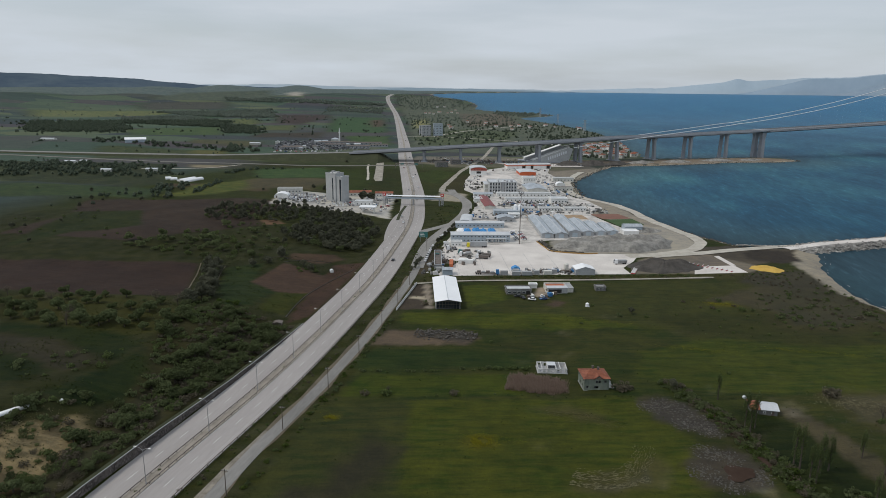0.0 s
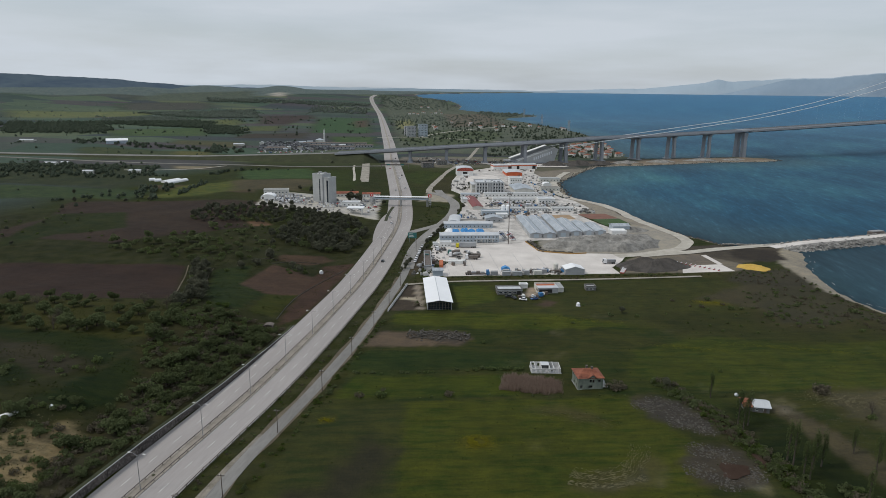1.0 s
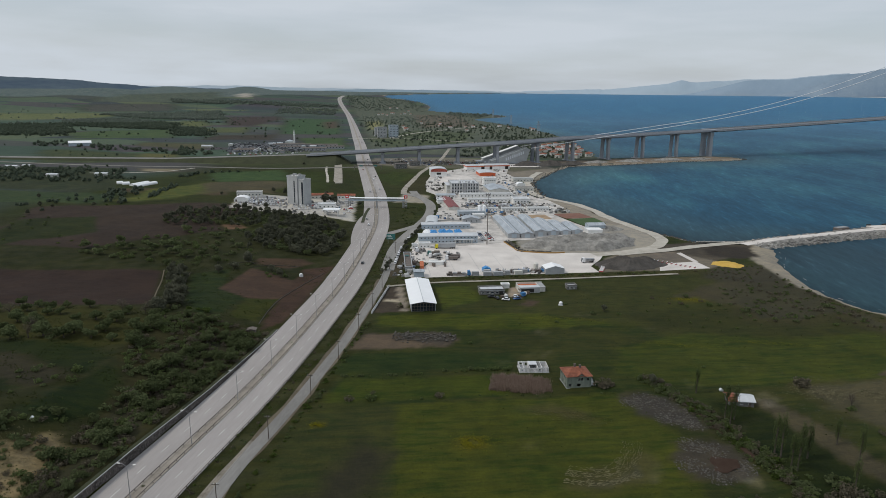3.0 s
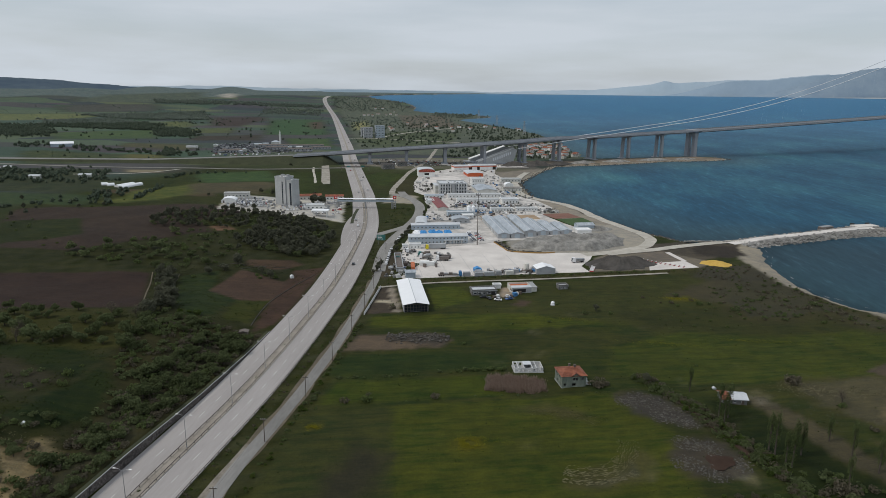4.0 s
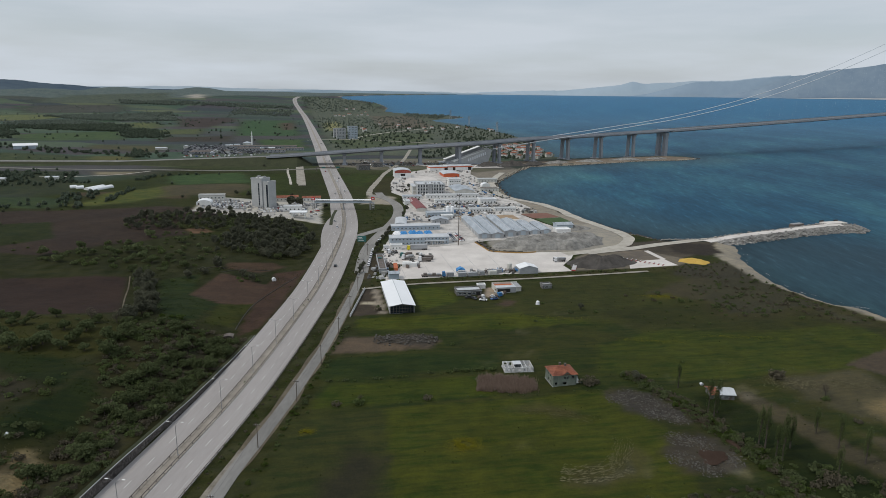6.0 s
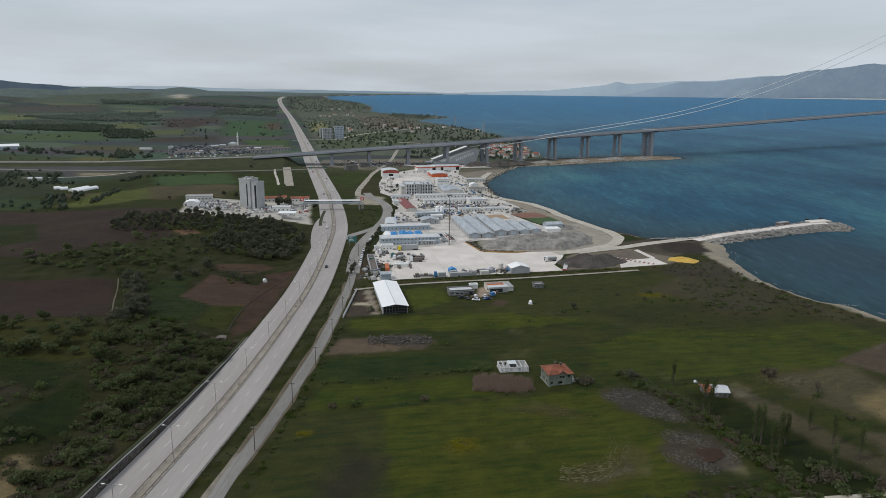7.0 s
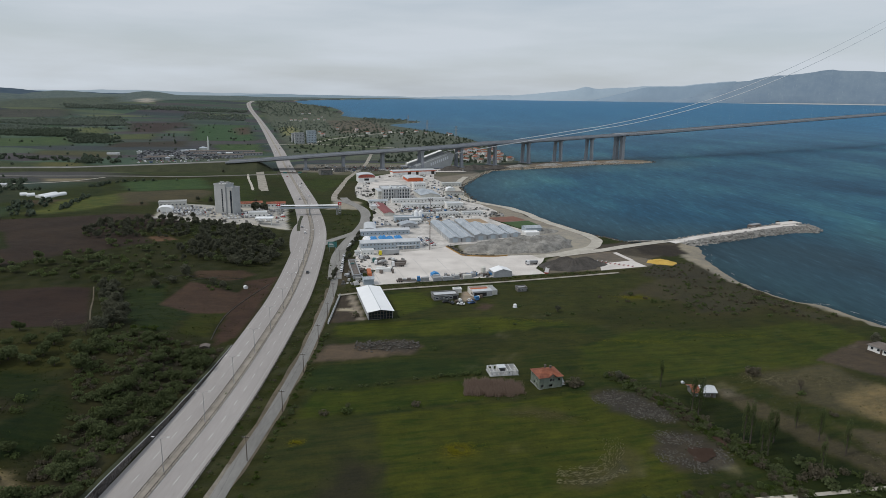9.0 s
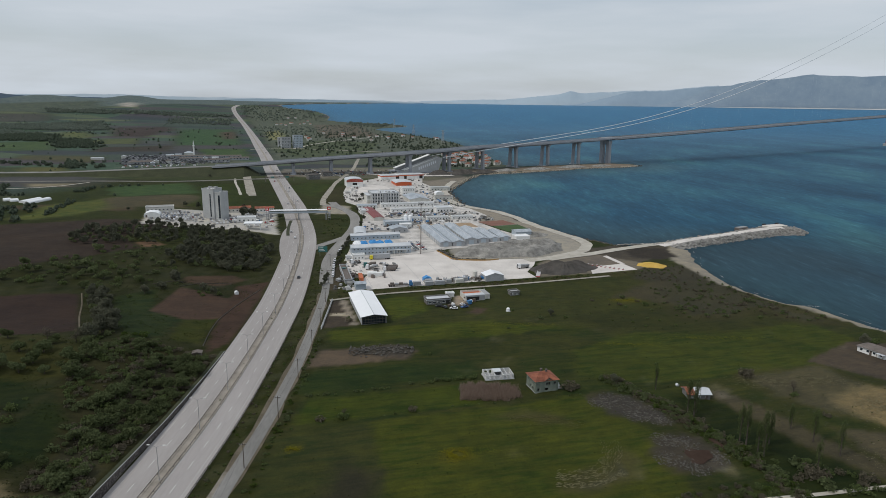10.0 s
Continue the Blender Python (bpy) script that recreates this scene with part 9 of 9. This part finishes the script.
def flecks(name, label, category, material, spots, seed, size=0.075):
    """Low tufts thrown over round patches: (x, y, half-widths, number)."""
    rs = np.random.RandomState(seed)
    out = []
    for x, y, rx, ry, n in spots:
        px, py = x + rx * rs.normal(0, 0.5, n), y + ry * rs.normal(0, 0.5, n)
        ok = wave(px, py, 5, seed) + 0.6 * wave(px, py, 1.7, seed + 1) > -0.25
        px, py = px[ok], py[ok]
        pz = land(px, py) + rs.uniform(0.12, 0.34, len(px))
        a, q = rs.uniform(0, 3.14, len(px)), rs.uniform(0.4, 1.3, len(px)) * size
        dx, dy, tip = np.cos(a) * q, np.sin(a) * q, rs.uniform(-0.4, 0.4, len(px)) * q
        out.append(np.stack([np.stack([px + u * dx - v * dy, py + u * dy + v * dx, pz + v * tip], -1) for u, v in ((-1, -0.7), (1, -0.7), (0.8, 0.7), (-0.8, 0.7))], 1).reshape(-1, 3))
    tagged(part(name, quad_mesh(name, np.concatenate(out)), material), label, category, kind="stuff")


flecks("meadow_flowers", "patches of yellow flowers in the meadow", "flowers", M["flower"], ((-20.5, 187, 5.0, 4.0, 3600), (-14, 190, 7, 3, 500), (-73, 191, 2.6, 2.0, 1200), (85, 354, 9, 2.2, 2600), (20, 312, 22, 4, 1600), (110, 293, 36, 2.5, 2400), (62, 284, 22, 2.5, 1300)), 51)
flecks("dry_grass", "tufts of dry bleached grass on poor ground", "grass", M["straw"], ((147, 219, 17, 13, 9000), (110, 242, 14, 6, 2200), (129, 243, 12, 5, 1800), (124, 182, 14, 10, 2200), (-152, 146, 11, 14, 4500)), 53, 0.11)


# ---------------------------------------------------------------- vehicles, containers and yard clutter

def wheel_mesh(r, wd):
    bm = bmesh.new()
    put_rod(bm, (-wd / 2, 0, 0), (wd / 2, 0, 0), r, r, 12)
    me = bpy.data.meshes.new("wheel")
    bm.to_mesh(me)
    bm.free()
    me.materials.append(M["tyre"])
    return me


W_CAR, W_TRUCK = wheel_mesh(0.32, 0.22), wheel_mesh(0.5, 0.32)


def wheels(ob, me, xs, ys, r):
    for x in xs:
        for y in ys:
            q = new("wheel", me)
            q.parent, q.location = ob, (x, y, r)


def car(paint, label, m, van=False):
    ob = thing("van" if van else "car", label, "van" if van else "car", m, "parked vehicles")
    L = 2.15
    if van:
        prof = [(-L, 0.3), (L, 0.3), (L, 1.0), (L - 0.5, 1.25), (L - 1.1, 2.0), (-L, 2.0)]
        cab = [(L - 1.55, 1.3), (L - 0.55, 1.3), (L - 1.12, 1.92), (L - 1.6, 1.92)]
    else:
        prof = [(-L, 0.3), (L, 0.3), (L, 0.72), (L - 0.9, 0.92), (-L + 0.5, 0.95), (-L, 0.85)]
        cab = [(-L + 0.45, 0.94), (L - 1.05, 0.92), (L - 1.75, 1.42), (-L + 0.95, 1.42)]
    bm = prism_bm(prof, -0.85, 0.85)
    bmesh.ops.rotate(bm, cent=(0, 0, 0), matrix=Matrix.Rotation(math.pi / 2, 3, "Z"), verts=bm.verts)
    bmesh.ops.bevel(bm, geom=list(bm.edges), offset=0.07, segments=1, affect="EDGES")
    part("body", bm, M[paint], ob)
    bm = prism_bm(cab, -0.74 if not van else -0.87, 0.74 if not van else 0.87)
    bmesh.ops.rotate(bm, cent=(0, 0, 0), matrix=Matrix.Rotation(math.pi / 2, 3, "Z"), verts=bm.verts)
    part("window_band", bm, M["glass_dark"], ob)
    if not van:
        part("roof", box_bm(-0.66, -L + 1.0, 1.40, 0.66, L - 1.8, 1.47, bevel=0.03), M[paint], ob)
    wheels(ob, W_CAR, (-0.75, 0.75), (-1.3, 1.3), 0.32)
    return ob


CARS = []
for paint, word in (("car_white", "white"), ("car_silver", "silver"), ("car_dark", "black"), ("car_red", "red"), ("car_blue", "blue")):
    CARS.append(car(paint, "parked %s saloon car on open ground" % word, pose(0, 0, -40)))
CARS.append(car("car_white", "parked white delivery van on open ground", pose(0, 0, -40), True))
c_used, rc = set(), random.Random(40)


def park(x, y, yaw, z=None, kind=None):
    i = kind if kind is not None else rc.choice((0, 0, 0, 1, 1, 2, 3, 4, 5))
    m = pose(x, y, (lz(x, y) if z is None else z) + 0.12, 0, 0, yaw)
    if i not in c_used:
        c_used.add(i)
        CARS[i].matrix_basis = m
    else:
        copy_thing(CARS[i], m)


sp_side = smooth_path(SIDE, 5.6)
sns = normals_of(sp_side)
for p, n in zip(sp_side, sns):
    if 396 < p.y < 446 or (470 < p.y < 492):
        park(p.x + n.x * 3.9, p.y + n.y * 3.9, rc.uniform(-5, 5) + 5, 0.1, rc.choice((0, 0, 0, 1)))
for i in range(10):
    for j in range(3):
        if rc.random() < 0.85:
            x, y = local(-264, 572, 14, i * 3.1, j * 7.5)
            park(x, y, 14 + rc.uniform(-4, 4))
for k in range(16):
    x, y = rc.uniform(-205, -166), rc.uniform(556, 598)
    park(x, y, rc.choice((0, 90)) + rc.uniform(-12, 12), lz(x, y) + 0.1)
for j in range(2):
    for i in range(7):
        x, y = local(-36, 480, A14, j * 6 + 1, i * 4.0)
        park(x, y, A14 + 90, 0.1)
for i in range(26):
    x, y = local(-72, 622, A14, rc.uniform(12, 76), rc.choice((6, 14, 20)))
    park(x, y, A14 + rc.choice((0, 90)), 0.1)
for i in range(14):
    x, y = local(-76, 556, A14, rc.uniform(0, 40), rc.uniform(0, 8))
    park(x, y, A14 + rc.uniform(-8, 8), 0.1)
for i in range(13):
    x, y = local(-44, 632, A14, 3 * i, 0)
    park(x, y, A14, 0.1)
for j in range(4):
    for i in range(14):
        if rc.random() < 0.7:
            x, y = local(-512, 1066, 22, i * 9 + rc.uniform(-2, 2), j * 9 + rc.uniform(-2, 2))
            park(x, y, rc.uniform(0, 180))
car_v = np.array([(-2.1, -.85, .3), (2.1, -.85, .3), (2.1, .85, .3), (-2.1, .85, .3), (-2.1, -.85, .9), (2.1, -.85, .8), (2.1, .85, .8), (-2.1, .85, .9), (-1.2, -.7, 1.5), (.6, -.7, 1.5), (.6, .7, 1.5), (-1.2, .7, 1.5)])
car_f = np.array([(0, 1, 5, 4), (1, 2, 6, 5), (2, 3, 7, 6), (3, 0, 4, 7), (4, 5, 9, 8), (5, 6, 10, 9), (6, 7, 11, 10), (7, 4, 8, 11), (8, 9, 10, 11)])


def packed_cars(name, label, spots):
    """Many small parked vehicles in one mesh, at (x, y, turn, size)."""
    vs, fs = [], []
    for x, y, a, s in spots:
        q = car_v * np.array((s, s, s))
        fs.append(car_f + 12 * len(vs))
        vs.append(np.stack([q[:, 0] * math.cos(a) - q[:, 1] * math.sin(a) + x, q[:, 0] * math.sin(a) + q[:, 1] * math.cos(a) + y, q[:, 2] + lz(x, y) - 0.1], -1))
    tagged(part(name, raw_mesh(name, np.concatenate(vs).tolist(), np.concatenate(fs).tolist()), M["scrap"]), label, "cars", kind="stuff")


lot = []
for x0, y0, rows, cols in ((-266, 563, 5, 15), (-214, 566, 3, 9), (-200, 610, 2, 10)):
    for j in range(rows):
        for i in range(cols):
            if rc.random() < 0.82:
                x, y = local(x0, y0, 24, i * 3.0 + rc.uniform(-.3, .3), j * 9.0 + rc.uniform(-.6, .6))
                lot.append((x, y, radians(114 + rc.uniform(-5, 5)), rc.uniform(0.9, 1.1)))
packed_cars("parked_cars", "rows of parked cars on the lot beside the tower block", lot)
# the packed rest of the car yard
pv, pf = [], []
for k in range(900):
    x, y = local(-520, 1068, 22, rc.uniform(0, 175), rc.uniform(38, 205))
    if not (x < -338 and y < 1285):
        continue
    a, s = rc.uniform(0, 6.28), rc.uniform(0.9, 1.6)
    q = car_v * np.array((s, s, rc.uniform(0.9, 1.8)))
    pf.append(car_f + 12 * len(pv))
    pv.append(np.stack([q[:, 0] * math.cos(a) - q[:, 1] * math.sin(a) + x, q[:, 0] * math.sin(a) + q[:, 1] * math.cos(a) + y, q[:, 2] + lz(x, y)], -1))
tagged(part("scrap_cars", raw_mesh("scrap_cars", np.concatenate(pv).tolist(), np.concatenate(pf).tolist()), M["scrap"]), "packed rows of old vehicles in a car yard", "cars", kind="stuff")
for x, y, yaw, kk in ((-19, 338, 30, 2), (-14, 336, 80, 0), (-9, 343, 10, 0), (-22, 340, 100, 2), (-8, 339, 120, 4)):
    park(x, y, yaw, lz(x, y), kk)
# traffic at rest on the highway
for off, y, kind in ((5, 398, 2), (4, 640, 0), (-5, 700, 1), (7, 720, 0), (4, 800, 5), (8, 830, 2), (-6, 900, 3), (5, 960, 2), (-5, 520, 0), (7, 1040, 2), (-7, 1300, 5), (6, 1400, 2), (5, 1560, 0), (-8, 545, 1)):
    x = float(np.interp(y, _hy, _hx)) + off
    dx = float(np.interp(y + 5, _hy, _hx) - np.interp(y - 5, _hy, _hx)) / 10
    park(x, y, math.degrees(math.atan2(-dx, 1)), 0.25 if y < 700 else lz(x, y) + 0.3, kind)


def lorry(name, label, x, y, yaw, cab_mat, load_mat, length, high, kind="box", z=0.12):
    ob = thing(name, label, "lorry", pose(x, y, z, 0, 0, yaw), "lorries on the yard")
    part("chassis", box_bm(0, 0.4, 0.7, length, 2.0, 1.0), M["rail_rust"], ob)
    cab = part("cab", prism_bm([(0, 0.6), (2.2, 0.6), (2.2, 3.2), (0.5, 3.3), (0, 2.0)], 0, 2.45), M[cab_mat], ob)
    part("windscreen", prism_bm([(-0.03, 2.0), (0.1, 2.0), (0.5, 3.0), (0.4, 3.05)], 0.2, 2.25), M["glass_dark"], cab)
    part("grille", box_bm(-0.06, 0.4, 0.8, 0.02, 2.05, 1.7), M["tyre"], cab)
    if kind == "box":
        part("trailer", box_bm(2.7, -0.02, 1.05, length, 2.47, high, bevel=0.06), M[load_mat], ob)
        part("trailer_skirt", box_bm(4.2, 0.05, 0.7, length - 3.4, 2.4, 1.05), M["steel_grey"], ob)
    elif kind == "dump":
        part("tipper_body", prism_bm([(2.6, 1.1), (length, 1.1), (length + 0.3, 2.6), (2.5, 2.7), (2.0, 3.2), (1.9, 3.1)], -0.05, 2.5), M[load_mat], ob)
    elif kind == "mixer":
        bm = bmesh.new()
        put_rod(bm, (3.0, 1.2, 2.0), (5.2, 1.2, 2.5), 0.8, 1.25, 14)
        put_rod(bm, (5.2, 1.2, 2.5), (length, 1.2, 3.2), 1.25, 0.6, 14)
        part("drum", bm, M[load_mat], ob)
    else:
        part("flat_bed", box_bm(2.6, 0, 1.0, length, 2.45, 1.25), M[load_mat], ob)
        for k in range(4):
            part("cargo", box_bm(3.2 + k * (length - 4) / 4, 0.3, 1.25, 3.0 + (k + 0.8) * (length - 4) / 4 + 0.3, 2.1, 1.9 + 0.4 * (k % 2)), M["rail_rust" if k % 2 else "steel_grey"], ob)
    for wx in ([1.1, length - 3.4, length - 2.1, length - 0.9] if length > 9 else [1.1, length - 2.0, length - 0.8]):
        wheels(ob, W_TRUCK, (wx,), (0.2, 2.25), 0.5)
        for q in ob.children:
            if q.name.startswith("wheel"):
                q.rotation_euler = (0, 0, math.pi / 2)
    return ob


lorry("articulated_lorry", "articulated lorry with a yellow cab and grey trailer", -68, 447, A14, "yellow_paint", "grey_wall", 14.8, 4.0)
lorry("tipper_lorry", "white tipper lorry with a dark body", -57, 416, 8, "car_white", "rail_rust", 8.6, 3.2, "dump")
lorry("tipper_lorry", "dark tipper lorry on the yard", -56, 421, 10, "car_dark", "rail_rust", 8.6, 3.2, "dump")
lorry("mixer_lorry", "concrete mixer lorry with a grey drum", -69, 420, 0, "car_white", "steel_grey", 8.4, 3.2, "mixer")
lorry("mixer_lorry", "green-grey mixer lorry with a dark drum", -70.5, 426, 6, "sign_green", "rail_rust", 8.4, 3.2, "mixer")
lorry("flatbed_lorry", "flatbed lorry with a blue cab and dark cargo", -37, 383.2, 187, "blue_paint", "rail_rust", 15, 3.2, "flat")
lorry("flatbed_lorry", "white flatbed lorry with mixed cargo", -80, 434, 30, "car_white", "steel_grey", 8.0, 3.0, "flat")
lorry("flatbed_lorry", "dark flatbed lorry by the soil strip", -81, 412, 95, "sign_green", "rail_rust", 8.0, 3.0, "flat")
lorry("tipper_lorry", "white tipper lorry near the gravel", 34, 424, 20, "car_white", "steel_grey", 8.4, 3.2, "dump")


def container(x, y, yaw, mat_k, word, L=6.06, z=0.12):
    ob = thing("container", "%s steel container on the yard" % word, "container", pose(x, y, z, 0, 0, yaw), "containers on the yard")
    bm = bmesh.new()
    put_box(bm, 0, 0, 0.05, L, 2.44, 2.4)
    part("shell", bm, M[mat_k], ob)
    for k in range(int(L / 1.2)):
        for yy in (-0.05,):
            part("rib", box_bm(0.2 + 1.2 * k, yy, 0.2, 0.7 + 1.2 * k, yy + 0.05, 2.5), M[mat_k], ob)
    part("door_bar", box_bm(L, 0.6, 0.2, L + 0.06, 0.7, 2.5), M["steel_grey"], ob)
    return ob


for x, y, yaw, mk, word, L in ((-67.5, 391, 100, "rust_orange", "rusty orange", 12.1), (-66, 401.5, 12, "white_wall", "white", 9.5), (-36, 381.5, A14, "concrete_grey", "dull grey", 4.4), (-29, 382, A14, "grey_wall", "grey", 5.0),
                               (-23, 383.5, A14, "grey_wall", "grey", 6.06), (-29, 387, A14, "grey_wall", "grey", 4.0), (-16, 387, A14, "concrete_grey", "dull grey", 3.4), (-10, 388, A14, "cream_wall", "pale", 5.0), (-6, 392, A14, "concrete_grey", "dull grey", 4.0),
                               (-66, 404.8, 12, "white_wall", "white", 6.06), (-45, 600, A14, "blue_paint", "blue", 6.06), (-86, 560, 20, "blue_paint", "blue", 6.06), (-30, 560, A14, "white_wall", "white", 12.1), (-48, 470, A14, "white_wall", "white", 6.06)):
    container(x, y, yaw, mk, word, L)


def machine(x, y, yaw, mat_k, word):
    ob = thing("machine", "%s site machine with pipes and a drum" % word, "machine", pose(x, y, 0.12, 0, 0, yaw), "machines along the yard edge")
    part("skid", box_bm(0, 0, 0, 4.2, 1.8, 0.3), M["rail_rust"], ob)
    part("housing", box_bm(0.3, 0.2, 0.3, 2.4, 1.6, 1.9, bevel=0.08), M[mat_k], ob)
    bm = bmesh.new()
    put_rod(bm, (2.6, 0.9, 1.1), (4.1, 0.9, 1.5), 0.75, 0.55, 12)
    part("drum", bm, M[mat_k], ob)
    bm = bmesh.new()
    put_rod(bm, (1.2, 0.9, 1.9), (1.2, 0.9, 3.2), 0.12, 0.12, 8)
    part("pipe", bm, M["steel_grey"], ob)
    bm = bmesh.new()
    put_rod(bm, (0.4, 0.3, 1.9), (3.8, 1.5, 2.7), 0.12, 0.08, 8)
    part("boom", bm, M[mat_k], ob)
    return ob


rmach = random.Random(50)
for k in range(15):
    x, y = local(-14, 388.5, A14, 1.9 * k + rmach.uniform(-.5, .5), rmach.uniform(0.5, 5.5))
    mk, word = rmach.choice((("blue_paint", "blue"), ("steel_grey", "grey"), ("blue_paint", "blue"), ("car_white", "white"), ("rail_rust", "rusty")))
    machine(x, y, rmach.uniform(0, 180), mk, word)
for k in range(5):
    machine(rmach.uniform(-80, -74), rmach.uniform(378, 404), rmach.uniform(0, 180), "rail_rust", "rusty")
bt = thing("site_tent", "blue canvas site tent", "tent", pose(-30, 391, 0.12, 0, 0, A14))
part("canvas", prism_bm([(0, 0), (5, 0), (5, 2.1), (2.5, 3.3), (0, 2.1)], 0, 4), M["blue_tarp"], bt)
wt2 = thing("mobile_tank", "pale upright tank on the yard", "tank", pose(3, 404, 0.12))
bm = bmesh.new()
put_rod(bm, (0, 0, 0), (0, 0, 3.6), 1.6, 1.6, 14)
put_rod(bm, (0, 0, 3.6), (0, 0, 4.4), 1.6, 0.3, 14)
part("tank_shell", bm, M["cream_wall"], wt2)


# pallets, blocks and stacked goods
def stack(x, y, yaw, mat_k, label, sx, sy, sz, group, z=0.12):
    ob = thing("goods_stack", label, "stack", pose(x, y, z, 0, 0, yaw), group)
    part("pallet", box_bm(-sx / 2, -sy / 2, 0, sx / 2, sy / 2, 0.15), M["wood_pole"], ob)
    part("load", box_bm(-sx / 2 + 0.05, -sy / 2 + 0.05, 0.15, sx / 2 - 0.05, sy / 2 - 0.05, sz, bevel=0.05), M[mat_k], ob)
    return ob


rg = random.Random(60)
PAL = ("white_wall", "cream_wall", "steel_grey", "car_white", "rail_rust", "blue_paint", "grey_wall", "wood_pole", "brown_roof")
WORD = {"white_wall": "white", "cream_wall": "cream", "steel_grey": "grey", "car_white": "white", "rail_rust": "rusty", "blue_paint": "blue", "grey_wall": "grey", "wood_pole": "timber", "brown_roof": "brown"}
regions = ((-66, 398, 14, 6, 10), (-76, 428, 22, 6, 12), (-60, 404, 8, 6, 10), (-80, 376, 12, 24, 14), (-60, 556, 50, 20, 30), (-50, 584, 44, 10, 24), (-90, 700, 70, 10, 26), (-40, 760, 24, 50, 22), (-20, 700, 24, 40, 18),
           (-116, 800, 10, 60, 12), (-40, 610, 60, 30, 40), (-110, 905, 80, 14, 22), (-30, 1000, 60, 20, 16), (-20, 372.5, 24, 0.5, 0), (-30, 390, 40, 3, 12), (-210, 560, 40, 30, 18), (-280, 566, 40, 8, 10), (-120, 1012, 80, 10, 14), (-190, 1010, 60, 30, 20), (-6, 344, 6, 12, 10), (-16, 338, 12, 4, 8))
for x0, y0, wx, wy, cnt in regions:
    for k in range(int(cnt * 0.75)):
        mk = rg.choice(PAL)
        x, y = local(x0, y0, A14, rg.uniform(0, wx), rg.uniform(0, wy))
        s = rg.uniform(1.0, 3.2)
        stack(x, y, rg.uniform(0, 90), mk, "stack of %s building goods on the ground" % WORD[mk], s, rg.uniform(1, 2.4), rg.uniform(0.6, 2.2), "stacked goods", lz(x, y) + 0.12)
# car-yard sheds beyond the embankment
for k in range(16):
    x, y = local(-525, 1075, 22, rg.uniform(0, 165), rg.uniform(0, 185))
    if x < -345 and y < 1280:
        building("yard_shed", "low shed of a roadside car yard", "shed", x, y, rg.choice((22, 112)), rg.uniform(9, 20), rg.uniform(6, 10), rg.uniform(3, 5), "gable", rg.choice(("grey_wall", "cream_wall")), rg.choice(("grey_roof", "pale_roof", "brown_roof")), rise=1.2, ridge_x=True, group="car yard sheds")

# loose clutter of the camp: crates, kiosks, planters, tarpaulined goods
cl = random.Random(91)
ZONES = (([(-66, 612), (30, 640), (20, 660), (-70, 642)], 260), ([(-84, 688), (6, 700), (-8, 720), (-86, 704)], 110), ([(-60, 745), (-14, 745), (-14, 850), (-40, 900), (-60, 850)], 190), ([(-120, 730), (-96, 720), (-96, 790), (-126, 800)], 90),
         ([(-84, 556), (-34, 566), (-36, 600), (-80, 596)], 130), ([(-40, 590), (40, 610), (36, 634), (-40, 614)], 240), ([(-20, 690), (16, 695), (0, 760), (-20, 750)], 90), ([(-240, 985), (-130, 965), (-20, 995), (0, 1060), (-220, 1075)], 300),
         ([(-96, 905), (-30, 930), (-34, 960), (-100, 935)], 60), ([(-290, 560), (-180, 545), (-170, 600), (-270, 615)], 130), ([(-84, 372), (-70, 374), (-68, 405), (-84, 408)], 60), ([(-84, 412), (-50, 418), (-46, 436), (-84, 440)], 70),
         ([(-30, 384), (14, 395), (12, 402), (-30, 392)], 90))
cube_v = np.array([(x, y, z) for z in (0, 1) for x, y in ((-.5, -.5), (.5, -.5), (.5, .5), (-.5, .5))])
cube_f = np.array([(4, 5, 6, 7), (0, 1, 5, 4), (1, 2, 6, 5), (2, 3, 7, 6), (3, 0, 4, 7)])
cv, cf = [], []
for poly, count in ZONES:
    xs, ys = [q[0] for q in poly], [q[1] for q in poly]
    for k in range(count):
        x, y = cl.uniform(min(xs), max(xs)), cl.uniform(min(ys), max(ys))
        if not inside(poly, x, y):
            continue
        big = 1.0 if cl.random() < 0.8 else 2.2
        sx, sy, sz, a = cl.uniform(0.5, 2.6) * big, cl.uniform(0.5, 1.6) * big, cl.uniform(0.3, 1.5) * (1 + 0.4 * (big > 1)), radians(A14 + cl.choice((0, 90)) + cl.gauss(0, 14))
        q = cube_v * np.array((sx, sy, sz))
        q[4:, :2] *= cl.uniform(0.6, 1.0)
        cf.append(cube_f + 8 * len(cv))
        cv.append(np.stack([q[:, 0] * math.cos(a) - q[:, 1] * math.sin(a) + x, q[:, 0] * math.sin(a) + q[:, 1] * math.cos(a) + y, q[:, 2] + lz(x, y) + 0.08], -1))
M["clutter"] = leaf_mat("crates, boards and canvas", (0.05, 0.046, 0.042), (0.22, 0.215, 0.205), (0.76, 0.76, 0.75))
tagged(part("site_clutter", raw_mesh("site_clutter", np.concatenate(cv).tolist(), np.concatenate(cf).tolist()), M["clutter"]), "crates, boards and canvas-covered goods strewn about the camp", "clutter", kind="stuff")
for k in range(40):
    x, y = cl.uniform(-235, -30), cl.uniform(985, 1050)
    if float(poly_dist(_cx, x, y)) > 15:
        park(x, y, cl.uniform(0, 180), lz(x, y))
